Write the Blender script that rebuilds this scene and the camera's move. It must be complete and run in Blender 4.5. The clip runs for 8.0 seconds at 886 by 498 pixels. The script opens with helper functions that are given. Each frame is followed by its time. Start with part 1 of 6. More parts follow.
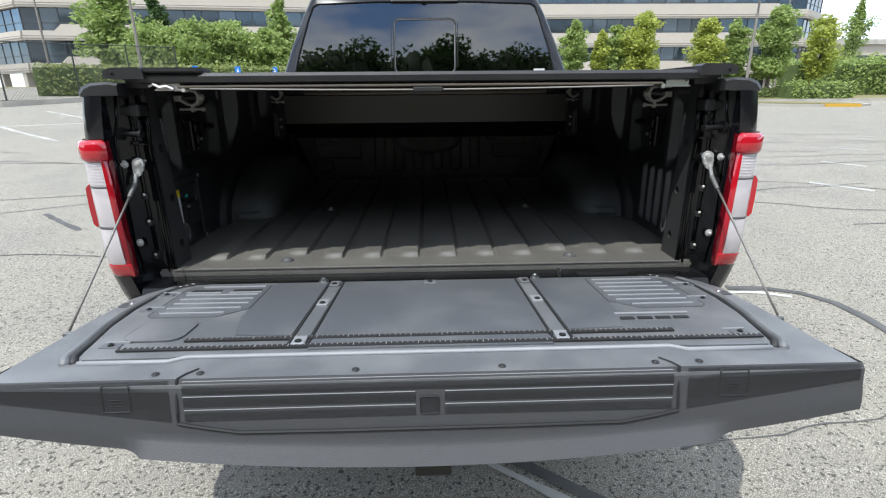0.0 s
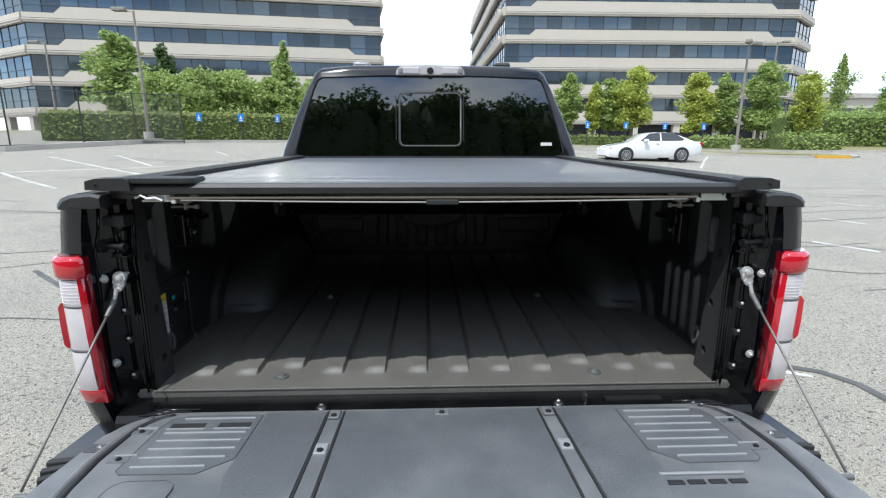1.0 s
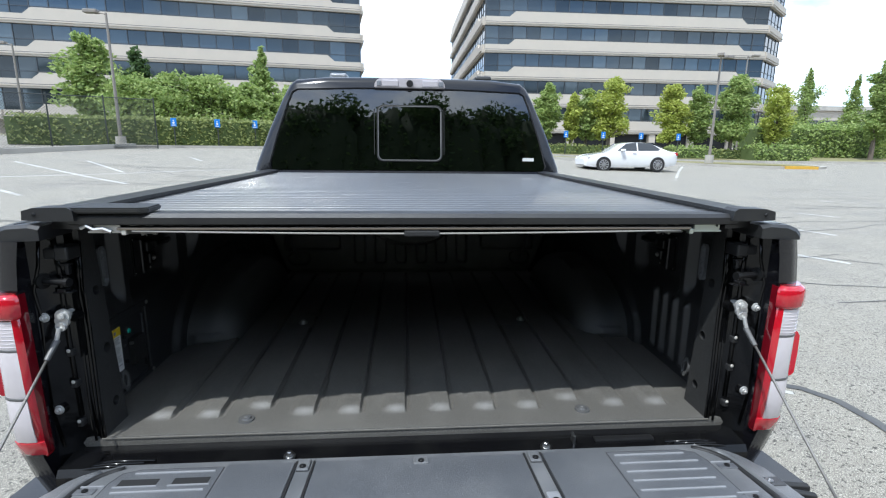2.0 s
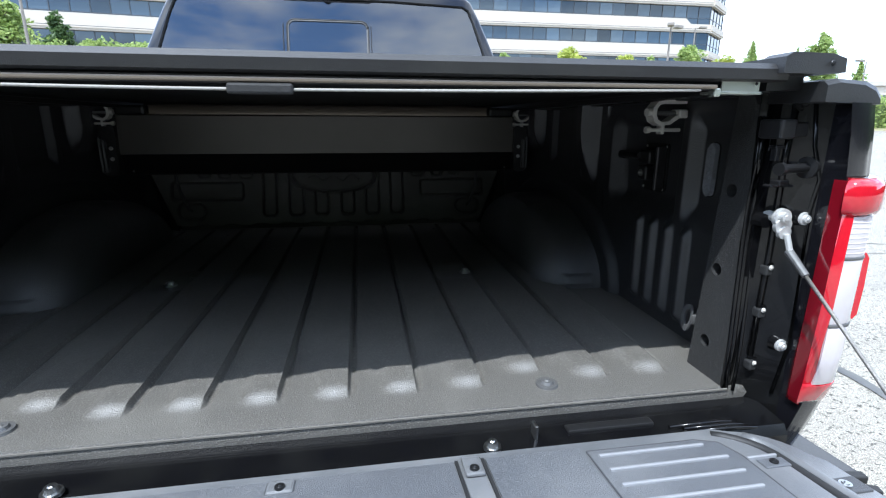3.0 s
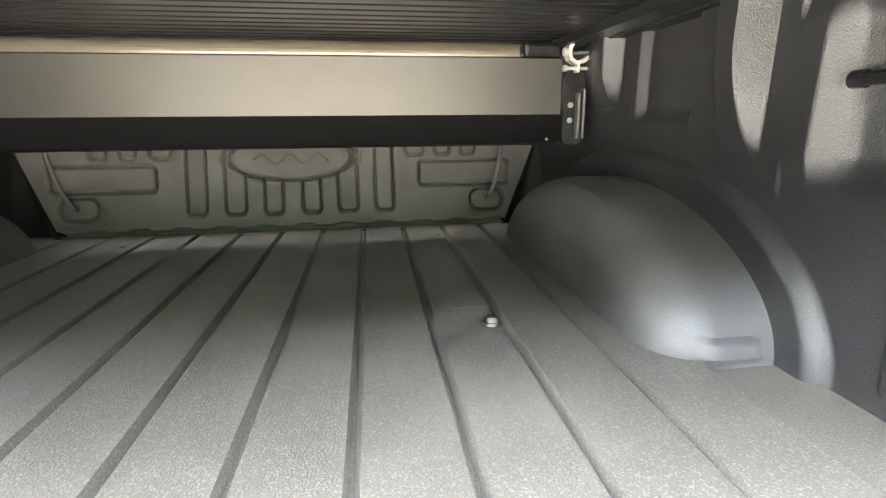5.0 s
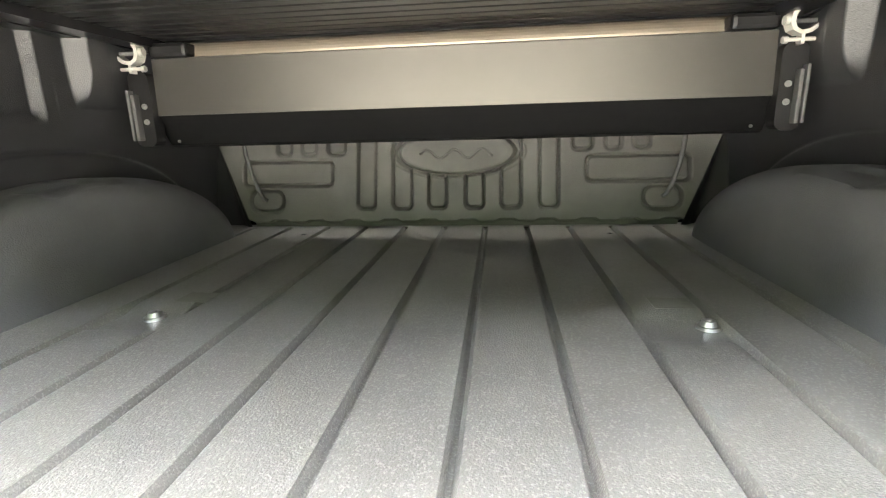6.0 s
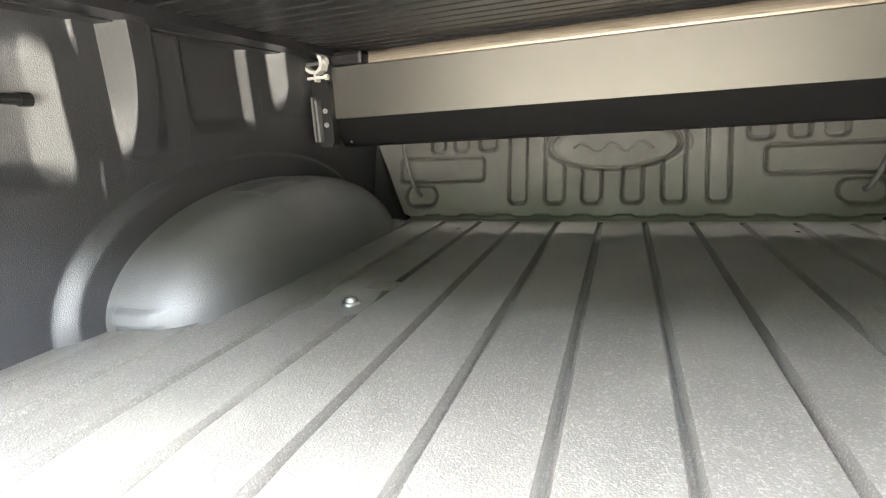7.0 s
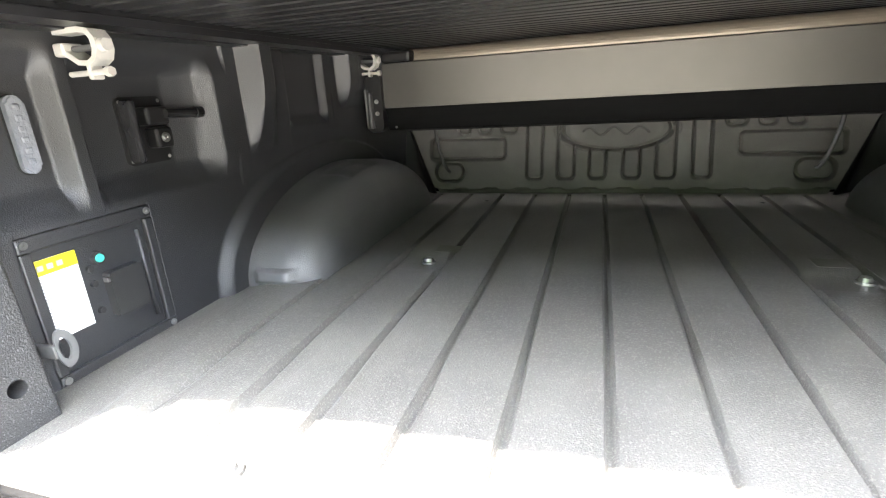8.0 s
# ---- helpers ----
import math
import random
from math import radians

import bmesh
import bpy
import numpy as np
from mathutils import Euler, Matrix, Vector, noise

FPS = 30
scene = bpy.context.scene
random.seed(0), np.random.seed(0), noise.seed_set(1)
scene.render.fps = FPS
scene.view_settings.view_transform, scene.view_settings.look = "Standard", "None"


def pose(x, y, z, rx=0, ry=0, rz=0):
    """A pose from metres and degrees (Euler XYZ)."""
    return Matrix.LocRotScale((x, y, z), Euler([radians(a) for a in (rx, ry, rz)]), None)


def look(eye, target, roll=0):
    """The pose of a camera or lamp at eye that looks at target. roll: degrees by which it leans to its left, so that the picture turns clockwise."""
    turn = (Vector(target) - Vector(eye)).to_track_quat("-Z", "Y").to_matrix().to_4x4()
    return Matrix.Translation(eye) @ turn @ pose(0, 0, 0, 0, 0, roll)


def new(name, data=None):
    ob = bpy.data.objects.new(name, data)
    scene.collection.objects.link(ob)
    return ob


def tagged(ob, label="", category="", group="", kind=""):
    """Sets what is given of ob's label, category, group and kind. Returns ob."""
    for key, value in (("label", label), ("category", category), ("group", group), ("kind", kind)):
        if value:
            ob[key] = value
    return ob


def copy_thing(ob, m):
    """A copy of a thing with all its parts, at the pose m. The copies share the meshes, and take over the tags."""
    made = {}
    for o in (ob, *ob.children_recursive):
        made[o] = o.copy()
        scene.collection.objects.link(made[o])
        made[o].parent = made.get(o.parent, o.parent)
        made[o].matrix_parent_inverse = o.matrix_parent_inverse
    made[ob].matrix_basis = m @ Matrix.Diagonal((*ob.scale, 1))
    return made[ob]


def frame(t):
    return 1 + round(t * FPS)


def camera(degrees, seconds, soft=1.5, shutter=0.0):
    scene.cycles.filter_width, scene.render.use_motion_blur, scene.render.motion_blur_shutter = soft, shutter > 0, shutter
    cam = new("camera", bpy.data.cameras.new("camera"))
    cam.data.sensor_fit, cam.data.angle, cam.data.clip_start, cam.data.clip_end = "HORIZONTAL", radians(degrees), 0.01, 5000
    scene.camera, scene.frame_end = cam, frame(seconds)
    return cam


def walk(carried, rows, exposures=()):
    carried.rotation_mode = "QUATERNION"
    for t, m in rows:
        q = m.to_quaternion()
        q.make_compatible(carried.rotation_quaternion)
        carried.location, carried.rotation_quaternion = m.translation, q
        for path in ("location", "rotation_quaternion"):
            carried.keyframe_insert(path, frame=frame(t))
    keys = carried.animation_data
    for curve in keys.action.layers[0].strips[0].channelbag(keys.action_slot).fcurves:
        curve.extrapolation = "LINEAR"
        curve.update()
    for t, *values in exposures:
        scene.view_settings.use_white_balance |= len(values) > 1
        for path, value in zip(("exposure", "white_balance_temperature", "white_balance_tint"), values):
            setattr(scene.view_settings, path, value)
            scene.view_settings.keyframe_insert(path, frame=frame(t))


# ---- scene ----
cam = camera(84.1, 8.0, 1.2)
PATH = [
    (0, (-0.002, -1.373, 1.382), (0.056, 0.532, 0.778), -0.5),
    (0.5, (-0.014, -1.293, 1.408), (0.048, 0.639, 0.893), -0.1),
    (1, (-0.038, -1.194, 1.537), (0.035, 0.756, 1.1), 0.1),
    (1.1, (-0.036, -1.179, 1.571), (0.031, 0.775, 1.148), -0.1),
    (1.2, (-0.04, -1.164, 1.6), (0.036, 0.792, 1.188), 0.1),
    (2.3, (-0.024, -1.024, 1.545), (0.166, 0.924, 1.135), 0.5),
    (2.5, (0.006, -0.939, 1.479), (0.226, 0.997, 1.031), 0.5),
    (3, (0.119, -0.693, 1.354), (0.437, 1.217, 0.855), 0.2),
    (3.5, (0.178, -0.439, 1.316), (0.613, 1.439, 0.78), 0.4),
    (4, (0.255, -0.221, 1.282), (0.721, 1.647, 0.74), 0.5),
    (4.2, (0.268, -0.151, 1.271), (0.736, 1.727, 0.749), 0.2),
    (5.3, (0.217, 0.025, 1.223), (0.347, 1.952, 0.705), -0.7),
    (5.5, (0.2, 0.039, 1.212), (0.22, 1.974, 0.705), -1.0),
    (6, (0.131, 0.052, 1.187), (-0.098, 1.982, 0.715), -1.6),
    (6.5, (0.064, 0.042, 1.2), (-0.429, 1.926, 0.744), -2.5),
    (7, (0.027, 0.017, 1.196), (-0.651, 1.838, 0.721), -3.6),
    (7.5, (-0.021, -0.078, 1.231), (-0.728, 1.714, 0.693), -3.7),
    (8, (-0.053, -0.286, 1.289), (-0.644, 1.521, 0.67), -3.6),
]
EXPOSURES = [(0, 1.32, 6150, 7), (1.0, 1.24, 6000, 6), (2.5, 1.36, 5700, 6), (3.0, 1.94, 5600, 7), (3.5, 2.9, 5500, 6), (4.0, 4.80, 6150, 8), (4.2, 5.30, 6500, 9), (5.3, 6.82, 7130, 9), (6.5, 6.85, 7130, 9), (7.0, 6.95, 7130, 9), (7.5, 6.65, 7250, 10), (8.0, 5.9, 6800, 10)]
walk(cam, [(t, look(eye, target, roll)) for t, eye, target, roll in PATH], EXPOSURES)

# ---------------------------------------------------------------- light
SUN = Vector((-0.33, -0.42, 1.0)).normalized()
sun = new("sun", bpy.data.lights.new("sun", "SUN"))
sun.data.energy, sun.data.angle, sun.data.color = 1.9, radians(0.6), (1.0, 0.95, 0.88)
sun.matrix_world = look(SUN * 50, (0, 0, 0))

world = bpy.data.worlds.new("sky")
scene.world = world
world.use_nodes = True
wn, wl = world.node_tree.nodes, world.node_tree.links
sky = wn.new("ShaderNodeTexSky")
sky.sky_type, sky.sun_disc = "NISHITA", False
sky.altitude, sky.air_density, sky.dust_density = 1500, 0.9, 0.2
sky.sun_elevation = math.asin(SUN.z)
sky.sun_rotation = math.atan2(SUN.x, SUN.y)
# broken fair-weather clouds
coord = wn.new("ShaderNodeTexCoord")
stretch = wn.new("ShaderNodeMapping")
stretch.inputs["Scale"].default_value = (1.6, 1.6, 5.0)
stretch.inputs["Location"].default_value = (-2.0, 0.8, 1.5)
cloud = wn.new("ShaderNodeTexNoise")
cloud.inputs["Scale"].default_value, cloud.inputs["Detail"].default_value = 2.1, 8
cloud.inputs["Roughness"].default_value = 0.58
edge = wn.new("ShaderNodeValToRGB")
edge.color_ramp.elements[0].position, edge.color_ramp.elements[1].position = 0.36, 0.60
white = wn.new("ShaderNodeMix")
white.data_type = "RGBA"
white.inputs["B"].default_value = (5.5, 5.6, 5.8, 1)
wl.new(coord.outputs["Generated"], stretch.inputs["Vector"])
wl.new(stretch.outputs["Vector"], cloud.inputs["Vector"])
wl.new(cloud.outputs["Fac"], edge.inputs["Fac"])
wl.new(edge.outputs["Color"], white.inputs["Factor"])
wl.new(sky.outputs["Color"], white.inputs["A"])
wl.new(white.outputs["Result"], wn["Background"].inputs["Color"])
wn["Background"].inputs["Strength"].default_value = 0.145


# ---------------------------------------------------------------- materials
def material(name, colour, rough=0.5, metal=0.0, other=None, grain=40.0, mix=0.5, bump=0.0, bump_scale=None, bump_depth=0.004, coat=0.0,
             stain=None, stain_scale=2.0, speck=None, speck_scale=300.0, speck_at=0.62, pit=None, pit_scale=60.0, per_piece=0.0, spec=0.5, tip_colour=None):
    """A surface with grain, broad stains, small specks and relief."""
    m = bpy.data.materials.new(name)
    m.use_nodes = True
    n, l = m.node_tree.nodes, m.node_tree.links
    p = n["Principled BSDF"]
    p.inputs["Roughness"].default_value, p.inputs["Metallic"].default_value = rough, metal
    p.inputs["Coat Weight"].default_value, p.inputs["Coat Roughness"].default_value = coat, 0.04
    p.inputs["Specular IOR Level"].default_value = spec
    tc = n.new("ShaderNodeTexCoord")
    noise_a = n.new("ShaderNodeTexNoise")
    noise_a.inputs["Scale"].default_value, noise_a.inputs["Detail"].default_value = grain, 5
    l.new(tc.outputs["Object"], noise_a.inputs["Vector"])
    first = n.new("ShaderNodeMix")
    first.data_type = "RGBA"
    first.inputs["A"].default_value = (*colour, 1)
    first.inputs["B"].default_value = (*(other or [c * 0.75 for c in colour]), 1)
    l.new(noise_a.outputs["Fac"], first.inputs["Factor"])
    out = first.outputs["Result"]
    if stain:
        noise_b = n.new("ShaderNodeTexNoise")
        noise_b.inputs["Scale"].default_value, noise_b.inputs["Detail"].default_value = stain_scale, 6
        l.new(tc.outputs["Object"], noise_b.inputs["Vector"])
        ramp = n.new("ShaderNodeValToRGB")
        ramp.color_ramp.elements[0].position, ramp.color_ramp.elements[1].position = 0.45, 0.68
        l.new(noise_b.outputs["Fac"], ramp.inputs["Fac"])
        second = n.new("ShaderNodeMix")
        second.data_type = "RGBA"
        second.inputs["B"].default_value = (*stain, 1)
        l.new(ramp.outputs["Color"], second.inputs["Factor"])
        l.new(out, second.inputs["A"])
        out = second.outputs["Result"]
    if speck:
        noise_c = n.new("ShaderNodeTexNoise")
        noise_c.inputs["Scale"].default_value, noise_c.inputs["Detail"].default_value = speck_scale, 1
        l.new(tc.outputs["Object"], noise_c.inputs["Vector"])
        ramp = n.new("ShaderNodeValToRGB")
        ramp.color_ramp.elements[0].position, ramp.color_ramp.elements[1].position = speck_at, speck_at + 0.08
        l.new(noise_c.outputs["Fac"], ramp.inputs["Fac"])
        third = n.new("ShaderNodeMix")
        third.data_type = "RGBA"
        third.inputs["B"].default_value = (*speck, 1)
        l.new(ramp.outputs["Color"], third.inputs["Factor"])
        l.new(out, third.inputs["A"])
        out = third.outputs["Result"]
    if pit:
        # dark gaps between the stones
        noise_e = n.new("ShaderNodeTexNoise")
        noise_e.inputs["Scale"].default_value, noise_e.inputs["Detail"].default_value = pit_scale, 2
        l.new(tc.outputs["Object"], noise_e.inputs["Vector"])
        ramp = n.new("ShaderNodeValToRGB")
        ramp.color_ramp.elements[0].position, ramp.color_ramp.elements[1].position = 0.57, 0.66
        l.new(noise_e.outputs["Fac"], ramp.inputs["Fac"])
        dark = n.new("ShaderNodeMix")
        dark.data_type = "RGBA"
        dark.inputs["B"].default_value = (*pit, 1)
        l.new(ramp.outputs["Color"], dark.inputs["Factor"])
        l.new(out, dark.inputs["A"])
        out = dark.outputs["Result"]
    if tip_colour:
        # lighter where the vertex mask is set
        att = n.new("ShaderNodeVertexColor")
        att.layer_name = "tip_colour"
        fourth = n.new("ShaderNodeMix")
        fourth.data_type = "RGBA"
        fourth.inputs["B"].default_value = (*tip_colour, 1)
        l.new(att.outputs["Color"], fourth.inputs["Factor"])
        l.new(out, fourth.inputs["A"])
        out = fourth.outputs["Result"]
    if per_piece:
        info = n.new("ShaderNodeObjectInfo")
        rnd = n.new("ShaderNodeMapRange")
        rnd.inputs["To Min"].default_value, rnd.inputs["To Max"].default_value = 1 - per_piece, 1 + per_piece
        l.new(info.outputs["Random"], rnd.inputs["Value"])
        mul = n.new("ShaderNodeVectorMath")
        mul.operation = "SCALE"
        l.new(out, mul.inputs[0])
        l.new(rnd.outputs["Result"], mul.inputs["Scale"])
        out = mul.outputs["Vector"]
    l.new(out, p.inputs["Base Color"])
    if bump:
        noise_d = n.new("ShaderNodeTexNoise")
        noise_d.inputs["Scale"].default_value, noise_d.inputs["Detail"].default_value = bump_scale or grain, 3
        l.new(tc.outputs["Object"], noise_d.inputs["Vector"])
        b = n.new("ShaderNodeBump")
        b.inputs["Strength"].default_value, b.inputs["Distance"].default_value = bump, bump_depth
        l.new(noise_d.outputs["Fac"], b.inputs["Height"])
        l.new(b.outputs["Normal"], p.inputs["Normal"])
    return m


def glass_material(name, colour, rough=0.02, trans=1.0, index=1.45):
    m = bpy.data.materials.new(name)
    m.use_nodes = True
    p = m.node_tree.nodes["Principled BSDF"]
    p.inputs["Base Color"].default_value = (*colour, 1)
    p.inputs["Roughness"].default_value = rough
    p.inputs["Transmission Weight"].default_value = trans
    p.inputs["IOR"].default_value = index
    return m


def leaf_material(name, a, b):
    m = bpy.data.materials.new(name)
    m.use_nodes = True
    n, l = m.node_tree.nodes, m.node_tree.links
    p = n["Principled BSDF"]
    p.inputs["Roughness"].default_value = 0.55
    geo = n.new("ShaderNodeNewGeometry")
    mixer = n.new("ShaderNodeMix")
    mixer.data_type = "RGBA"
    mixer.inputs["A"].default_value, mixer.inputs["B"].default_value = (*a, 1), (*b, 1)
    l.new(geo.outputs["Random Per Island"], mixer.inputs["Factor"])
    l.new(mixer.outputs["Result"], p.inputs["Base Color"])
    thin = n.new("ShaderNodeBsdfTranslucent")
    both = n.new("ShaderNodeMixShader")
    both.inputs["Fac"].default_value = 0.42
    l.new(mixer.outputs["Result"], thin.inputs["Color"])
    l.new(p.outputs["BSDF"], both.inputs[1])
    l.new(thin.outputs["BSDF"], both.inputs[2])
    l.new(both.outputs["Shader"], n["Material Output"].inputs["Surface"])
    return m


ZINC = material("dull_zinc_plate", (0.62, 0.62, 0.60), 0.42, 0.45, other=(0.50, 0.50, 0.49), grain=70)
RUBBED = material("pale_rubbed_liner", (0.19, 0.18, 0.16), 0.6, other=(0.12, 0.113, 0.10), grain=90, bump=0.2, bump_scale=420)
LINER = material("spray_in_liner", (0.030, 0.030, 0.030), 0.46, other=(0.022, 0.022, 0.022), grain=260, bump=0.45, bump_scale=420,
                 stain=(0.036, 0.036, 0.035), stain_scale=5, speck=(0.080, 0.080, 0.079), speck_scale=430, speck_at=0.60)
# The bed is one liner; its light and shade sit in these four tones.
FLOOR_LINER = material("lit_floor_liner", (0.118, 0.112, 0.100), 0.44, other=(0.074, 0.0705, 0.063), grain=190, bump=0.5, bump_scale=400, bump_depth=0.003,
                       stain=(0.130, 0.124, 0.110), stain_scale=5, speck=(0.172, 0.164, 0.148), speck_scale=360, speck_at=0.56, tip_colour=(0.19, 0.186, 0.176), spec=1.0)
ARCH_LINER = material("lit_wheelhouse_liner", (0.095, 0.096, 0.097), 0.48, other=(0.076, 0.077, 0.078), grain=220, bump=0.25, bump_scale=420,
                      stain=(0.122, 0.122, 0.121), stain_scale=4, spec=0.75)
FRONT_LINER = material("lit_front_wall_liner", (0.148, 0.143, 0.131), 0.50, other=(0.118, 0.114, 0.105), grain=160, bump=0.2, bump_scale=380,
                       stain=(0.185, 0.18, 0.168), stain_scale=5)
WALL_LINER = material("shaded_bed_wall_liner", (0.023, 0.0235, 0.025), 0.38, other=(0.018, 0.0185, 0.020), grain=200, bump=0.30, bump_scale=560,
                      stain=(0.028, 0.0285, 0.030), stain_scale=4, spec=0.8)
PAINT = material("black_paint", (0.006, 0.006, 0.008), 0.16, other=(0.009, 0.009, 0.011), grain=6, coat=0.35, spec=0.35)
JAMB = material("black_jamb_paint", (0.003, 0.003, 0.004), 0.18, other=(0.005, 0.005, 0.005), grain=30, coat=0.15, stain=(0.007, 0.007, 0.007), stain_scale=14, spec=0.25)
PLASTIC = material("black_plastic", (0.013, 0.013, 0.014), 0.42, other=(0.019, 0.019, 0.020), grain=60, bump=0.2, bump_scale=700, stain=(0.024, 0.024, 0.023), stain_scale=7)
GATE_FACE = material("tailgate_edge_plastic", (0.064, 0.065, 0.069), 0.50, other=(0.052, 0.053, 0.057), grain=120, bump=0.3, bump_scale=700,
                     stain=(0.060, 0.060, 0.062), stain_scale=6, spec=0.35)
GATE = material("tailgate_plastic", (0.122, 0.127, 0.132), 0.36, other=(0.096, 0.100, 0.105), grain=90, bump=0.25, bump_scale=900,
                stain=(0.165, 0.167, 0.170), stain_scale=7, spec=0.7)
GATE_TEX = material("tailgate_textured_plastic", (0.100, 0.105, 0.114), 0.36, other=(0.076, 0.081, 0.089), grain=500, bump=0.6, bump_scale=900,
                    stain=(0.132, 0.136, 0.142), stain_scale=5, spec=0.8)
GATE_DARK = material("tailgate_dark_rubber", (0.012, 0.012, 0.013), 0.6, other=(0.02, 0.02, 0.02), grain=150)
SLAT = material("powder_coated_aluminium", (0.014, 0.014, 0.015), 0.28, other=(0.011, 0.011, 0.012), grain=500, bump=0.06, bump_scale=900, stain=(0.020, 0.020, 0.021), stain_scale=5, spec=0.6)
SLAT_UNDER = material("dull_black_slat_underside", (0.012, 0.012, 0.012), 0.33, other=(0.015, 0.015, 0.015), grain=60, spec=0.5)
# The sky's sheen on the slat tops is put into this paler grey.
SLAT_TOP = material("sheen_slat_top", (0.125, 0.128, 0.134), 0.31, other=(0.10, 0.103, 0.108), grain=300, bump=0.08, bump_scale=900, stain=(0.16, 0.163, 0.168), stain_scale=3, spec=1.0, coat=0.5)
CANISTER = material("brushed_grey_aluminium", (0.124, 0.118, 0.108), 0.42, 0.85, other=(0.110, 0.105, 0.096), grain=14, bump=0.04, bump_scale=300)
ROLLER = material("bare_aluminium", (0.22, 0.185, 0.145), 0.35, 0.4, other=(0.19, 0.16, 0.125), grain=20)
SATIN = material("satin_black_bar", (0.030, 0.030, 0.032), 0.26, 0.4, other=(0.024, 0.024, 0.026), grain=30)
DARKMETAL = material("dark_bracket_metal", (0.012, 0.012, 0.013), 0.35, 0.3, other=(0.02, 0.02, 0.02), grain=40)
STEEL = material("zinc_steel", (0.55, 0.55, 0.54), 0.32, 1.0, other=(0.40, 0.40, 0.39), grain=60)
RING = material("dull_zinc", (0.16, 0.16, 0.157), 0.5, 0.4, other=(0.10, 0.10, 0.10), grain=60, bump=0.2)
CLAMP = material("cast_aluminium", (0.62, 0.60, 0.55), 0.45, 0.35, other=(0.5, 0.48, 0.44), grain=80, bump=0.2)
BRACKET = material("zinc_plated_bracket", (0.45, 0.50, 0.42), 0.35, 0.8, other=(0.5, 0.52, 0.48), grain=30)
CORD = material("pale_nylon_strap", (0.36, 0.35, 0.32), 0.7, other=(0.28, 0.27, 0.25), grain=200)
RUBBER = material("black_rubber", (0.014, 0.014, 0.014), 0.7, other=(0.02, 0.02, 0.02), grain=120, bump=0.2)
RED = material("red_lens", (0.50, 0.008, 0.020), 0.08, other=(0.40, 0.006, 0.016), grain=160, coat=1.0)
RED_DEEP = material("deep_red_lens", (0.30, 0.004, 0.010), 0.06, other=(0.22, 0.003, 0.008), grain=50, coat=1.0)
RED_EDGE = material("dark_red_lens_edge", (0.15, 0.004, 0.010), 0.06, other=(0.12, 0.003, 0.008), grain=50, coat=1.0)
CLEAR = material("silvered_clear_lens", (0.70, 0.66, 0.68), 0.10, 0.2, other=(0.58, 0.53, 0.55), grain=30, coat=1.0)
CHROME = material("chrome", (0.7, 0.7, 0.7), 0.12, 1.0, other=(0.6, 0.6, 0.6), grain=30)
TINT = glass_material("privacy_glass", (0.02, 0.022, 0.022), 0.01, 1.0, 1.95)
CABIN = material("dark_cabin_trim", (0.012, 0.012, 0.013), 0.8, other=(0.02, 0.02, 0.02), grain=30)
SEAT = material("black_seat_leather", (0.015, 0.015, 0.016), 0.5, other=(0.02, 0.02, 0.02), grain=50, bump=0.2)
AMBER = material("amber_strip", (0.35, 0.20, 0.02), 0.5, other=(0.28, 0.15, 0.02), grain=30)
PAPER = material("white_label_paper", (0.75, 0.75, 0.74), 0.5, other=(0.68, 0.68, 0.67), grain=60)
YELLOW = material("yellow_label_print", (0.80, 0.60, 0.02), 0.5, other=(0.74, 0.54, 0.02), grain=50)
INK = material("grey_print", (0.22, 0.22, 0.22), 0.6, other=(0.36, 0.36, 0.37), grain=80)
GREEN = material("green_indicator_lens", (0.05, 0.42, 0.33), 0.2, other=(0.04, 0.34, 0.27), grain=60)
LIGHT_LENS = material("frosted_lamp_lens", (0.26, 0.27, 0.29), 0.2, other=(0.17, 0.18, 0.20), grain=90, bump=0.6, bump_scale=120)
ASPHALT = material("worn_asphalt", (0.124, 0.115, 0.094), 0.9, other=(0.295, 0.273, 0.225), grain=190, bump=1.0, bump_scale=200,
                   stain=(0.165, 0.155, 0.135), stain_scale=1.1, speck=(0.50, 0.47, 0.40), speck_scale=230, speck_at=0.535, pit=(0.070, 0.065, 0.057), pit_scale=55)
SEAL = material("crack_sealer", (0.06, 0.06, 0.06), 0.8, other=(0.09, 0.09, 0.088), grain=20, bump=0.5, bump_scale=80, stain=(0.13, 0.13, 0.125), stain_scale=3)
LINE = material("worn_white_line", (0.56, 0.55, 0.52), 0.8, other=(0.34, 0.33, 0.30), grain=14, bump=0.4, bump_scale=90, stain=(0.29, 0.275, 0.245), stain_scale=1.2)
CONCRETE = material("pale_concrete", (0.46, 0.43, 0.38), 0.85, other=(0.38, 0.36, 0.32), grain=12, stain=(0.34, 0.32, 0.28), stain_scale=1.0, bump=0.3)
KERB_YELLOW = material("yellow_kerb_paint", (0.62, 0.36, 0.03), 0.7, other=(0.5, 0.3, 0.05), grain=8)
BAND = material("precast_spandrel", (0.50, 0.445, 0.37), 0.8, other=(0.44, 0.395, 0.335), grain=1.5, stain=(0.45, 0.405, 0.345), stain_scale=0.25)
PANE = material("reflective_office_glass", (0.085, 0.105, 0.12), 0.06, 0.45, other=(0.04, 0.055, 0.065), grain=0.3, per_piece=0.5)
FRAME = material("dark_window_frame", (0.05, 0.055, 0.06), 0.45, 0.3, other=(0.07, 0.075, 0.08), grain=3)
POLE = material("weathered_galvanised_pole", (0.26, 0.235, 0.20), 0.6, 0.2, other=(0.20, 0.18, 0.16), grain=5)
SIGN_BLUE = material("blue_sign_face", (0.02, 0.20, 0.62), 0.4, other=(0.02, 0.17, 0.55), grain=8)
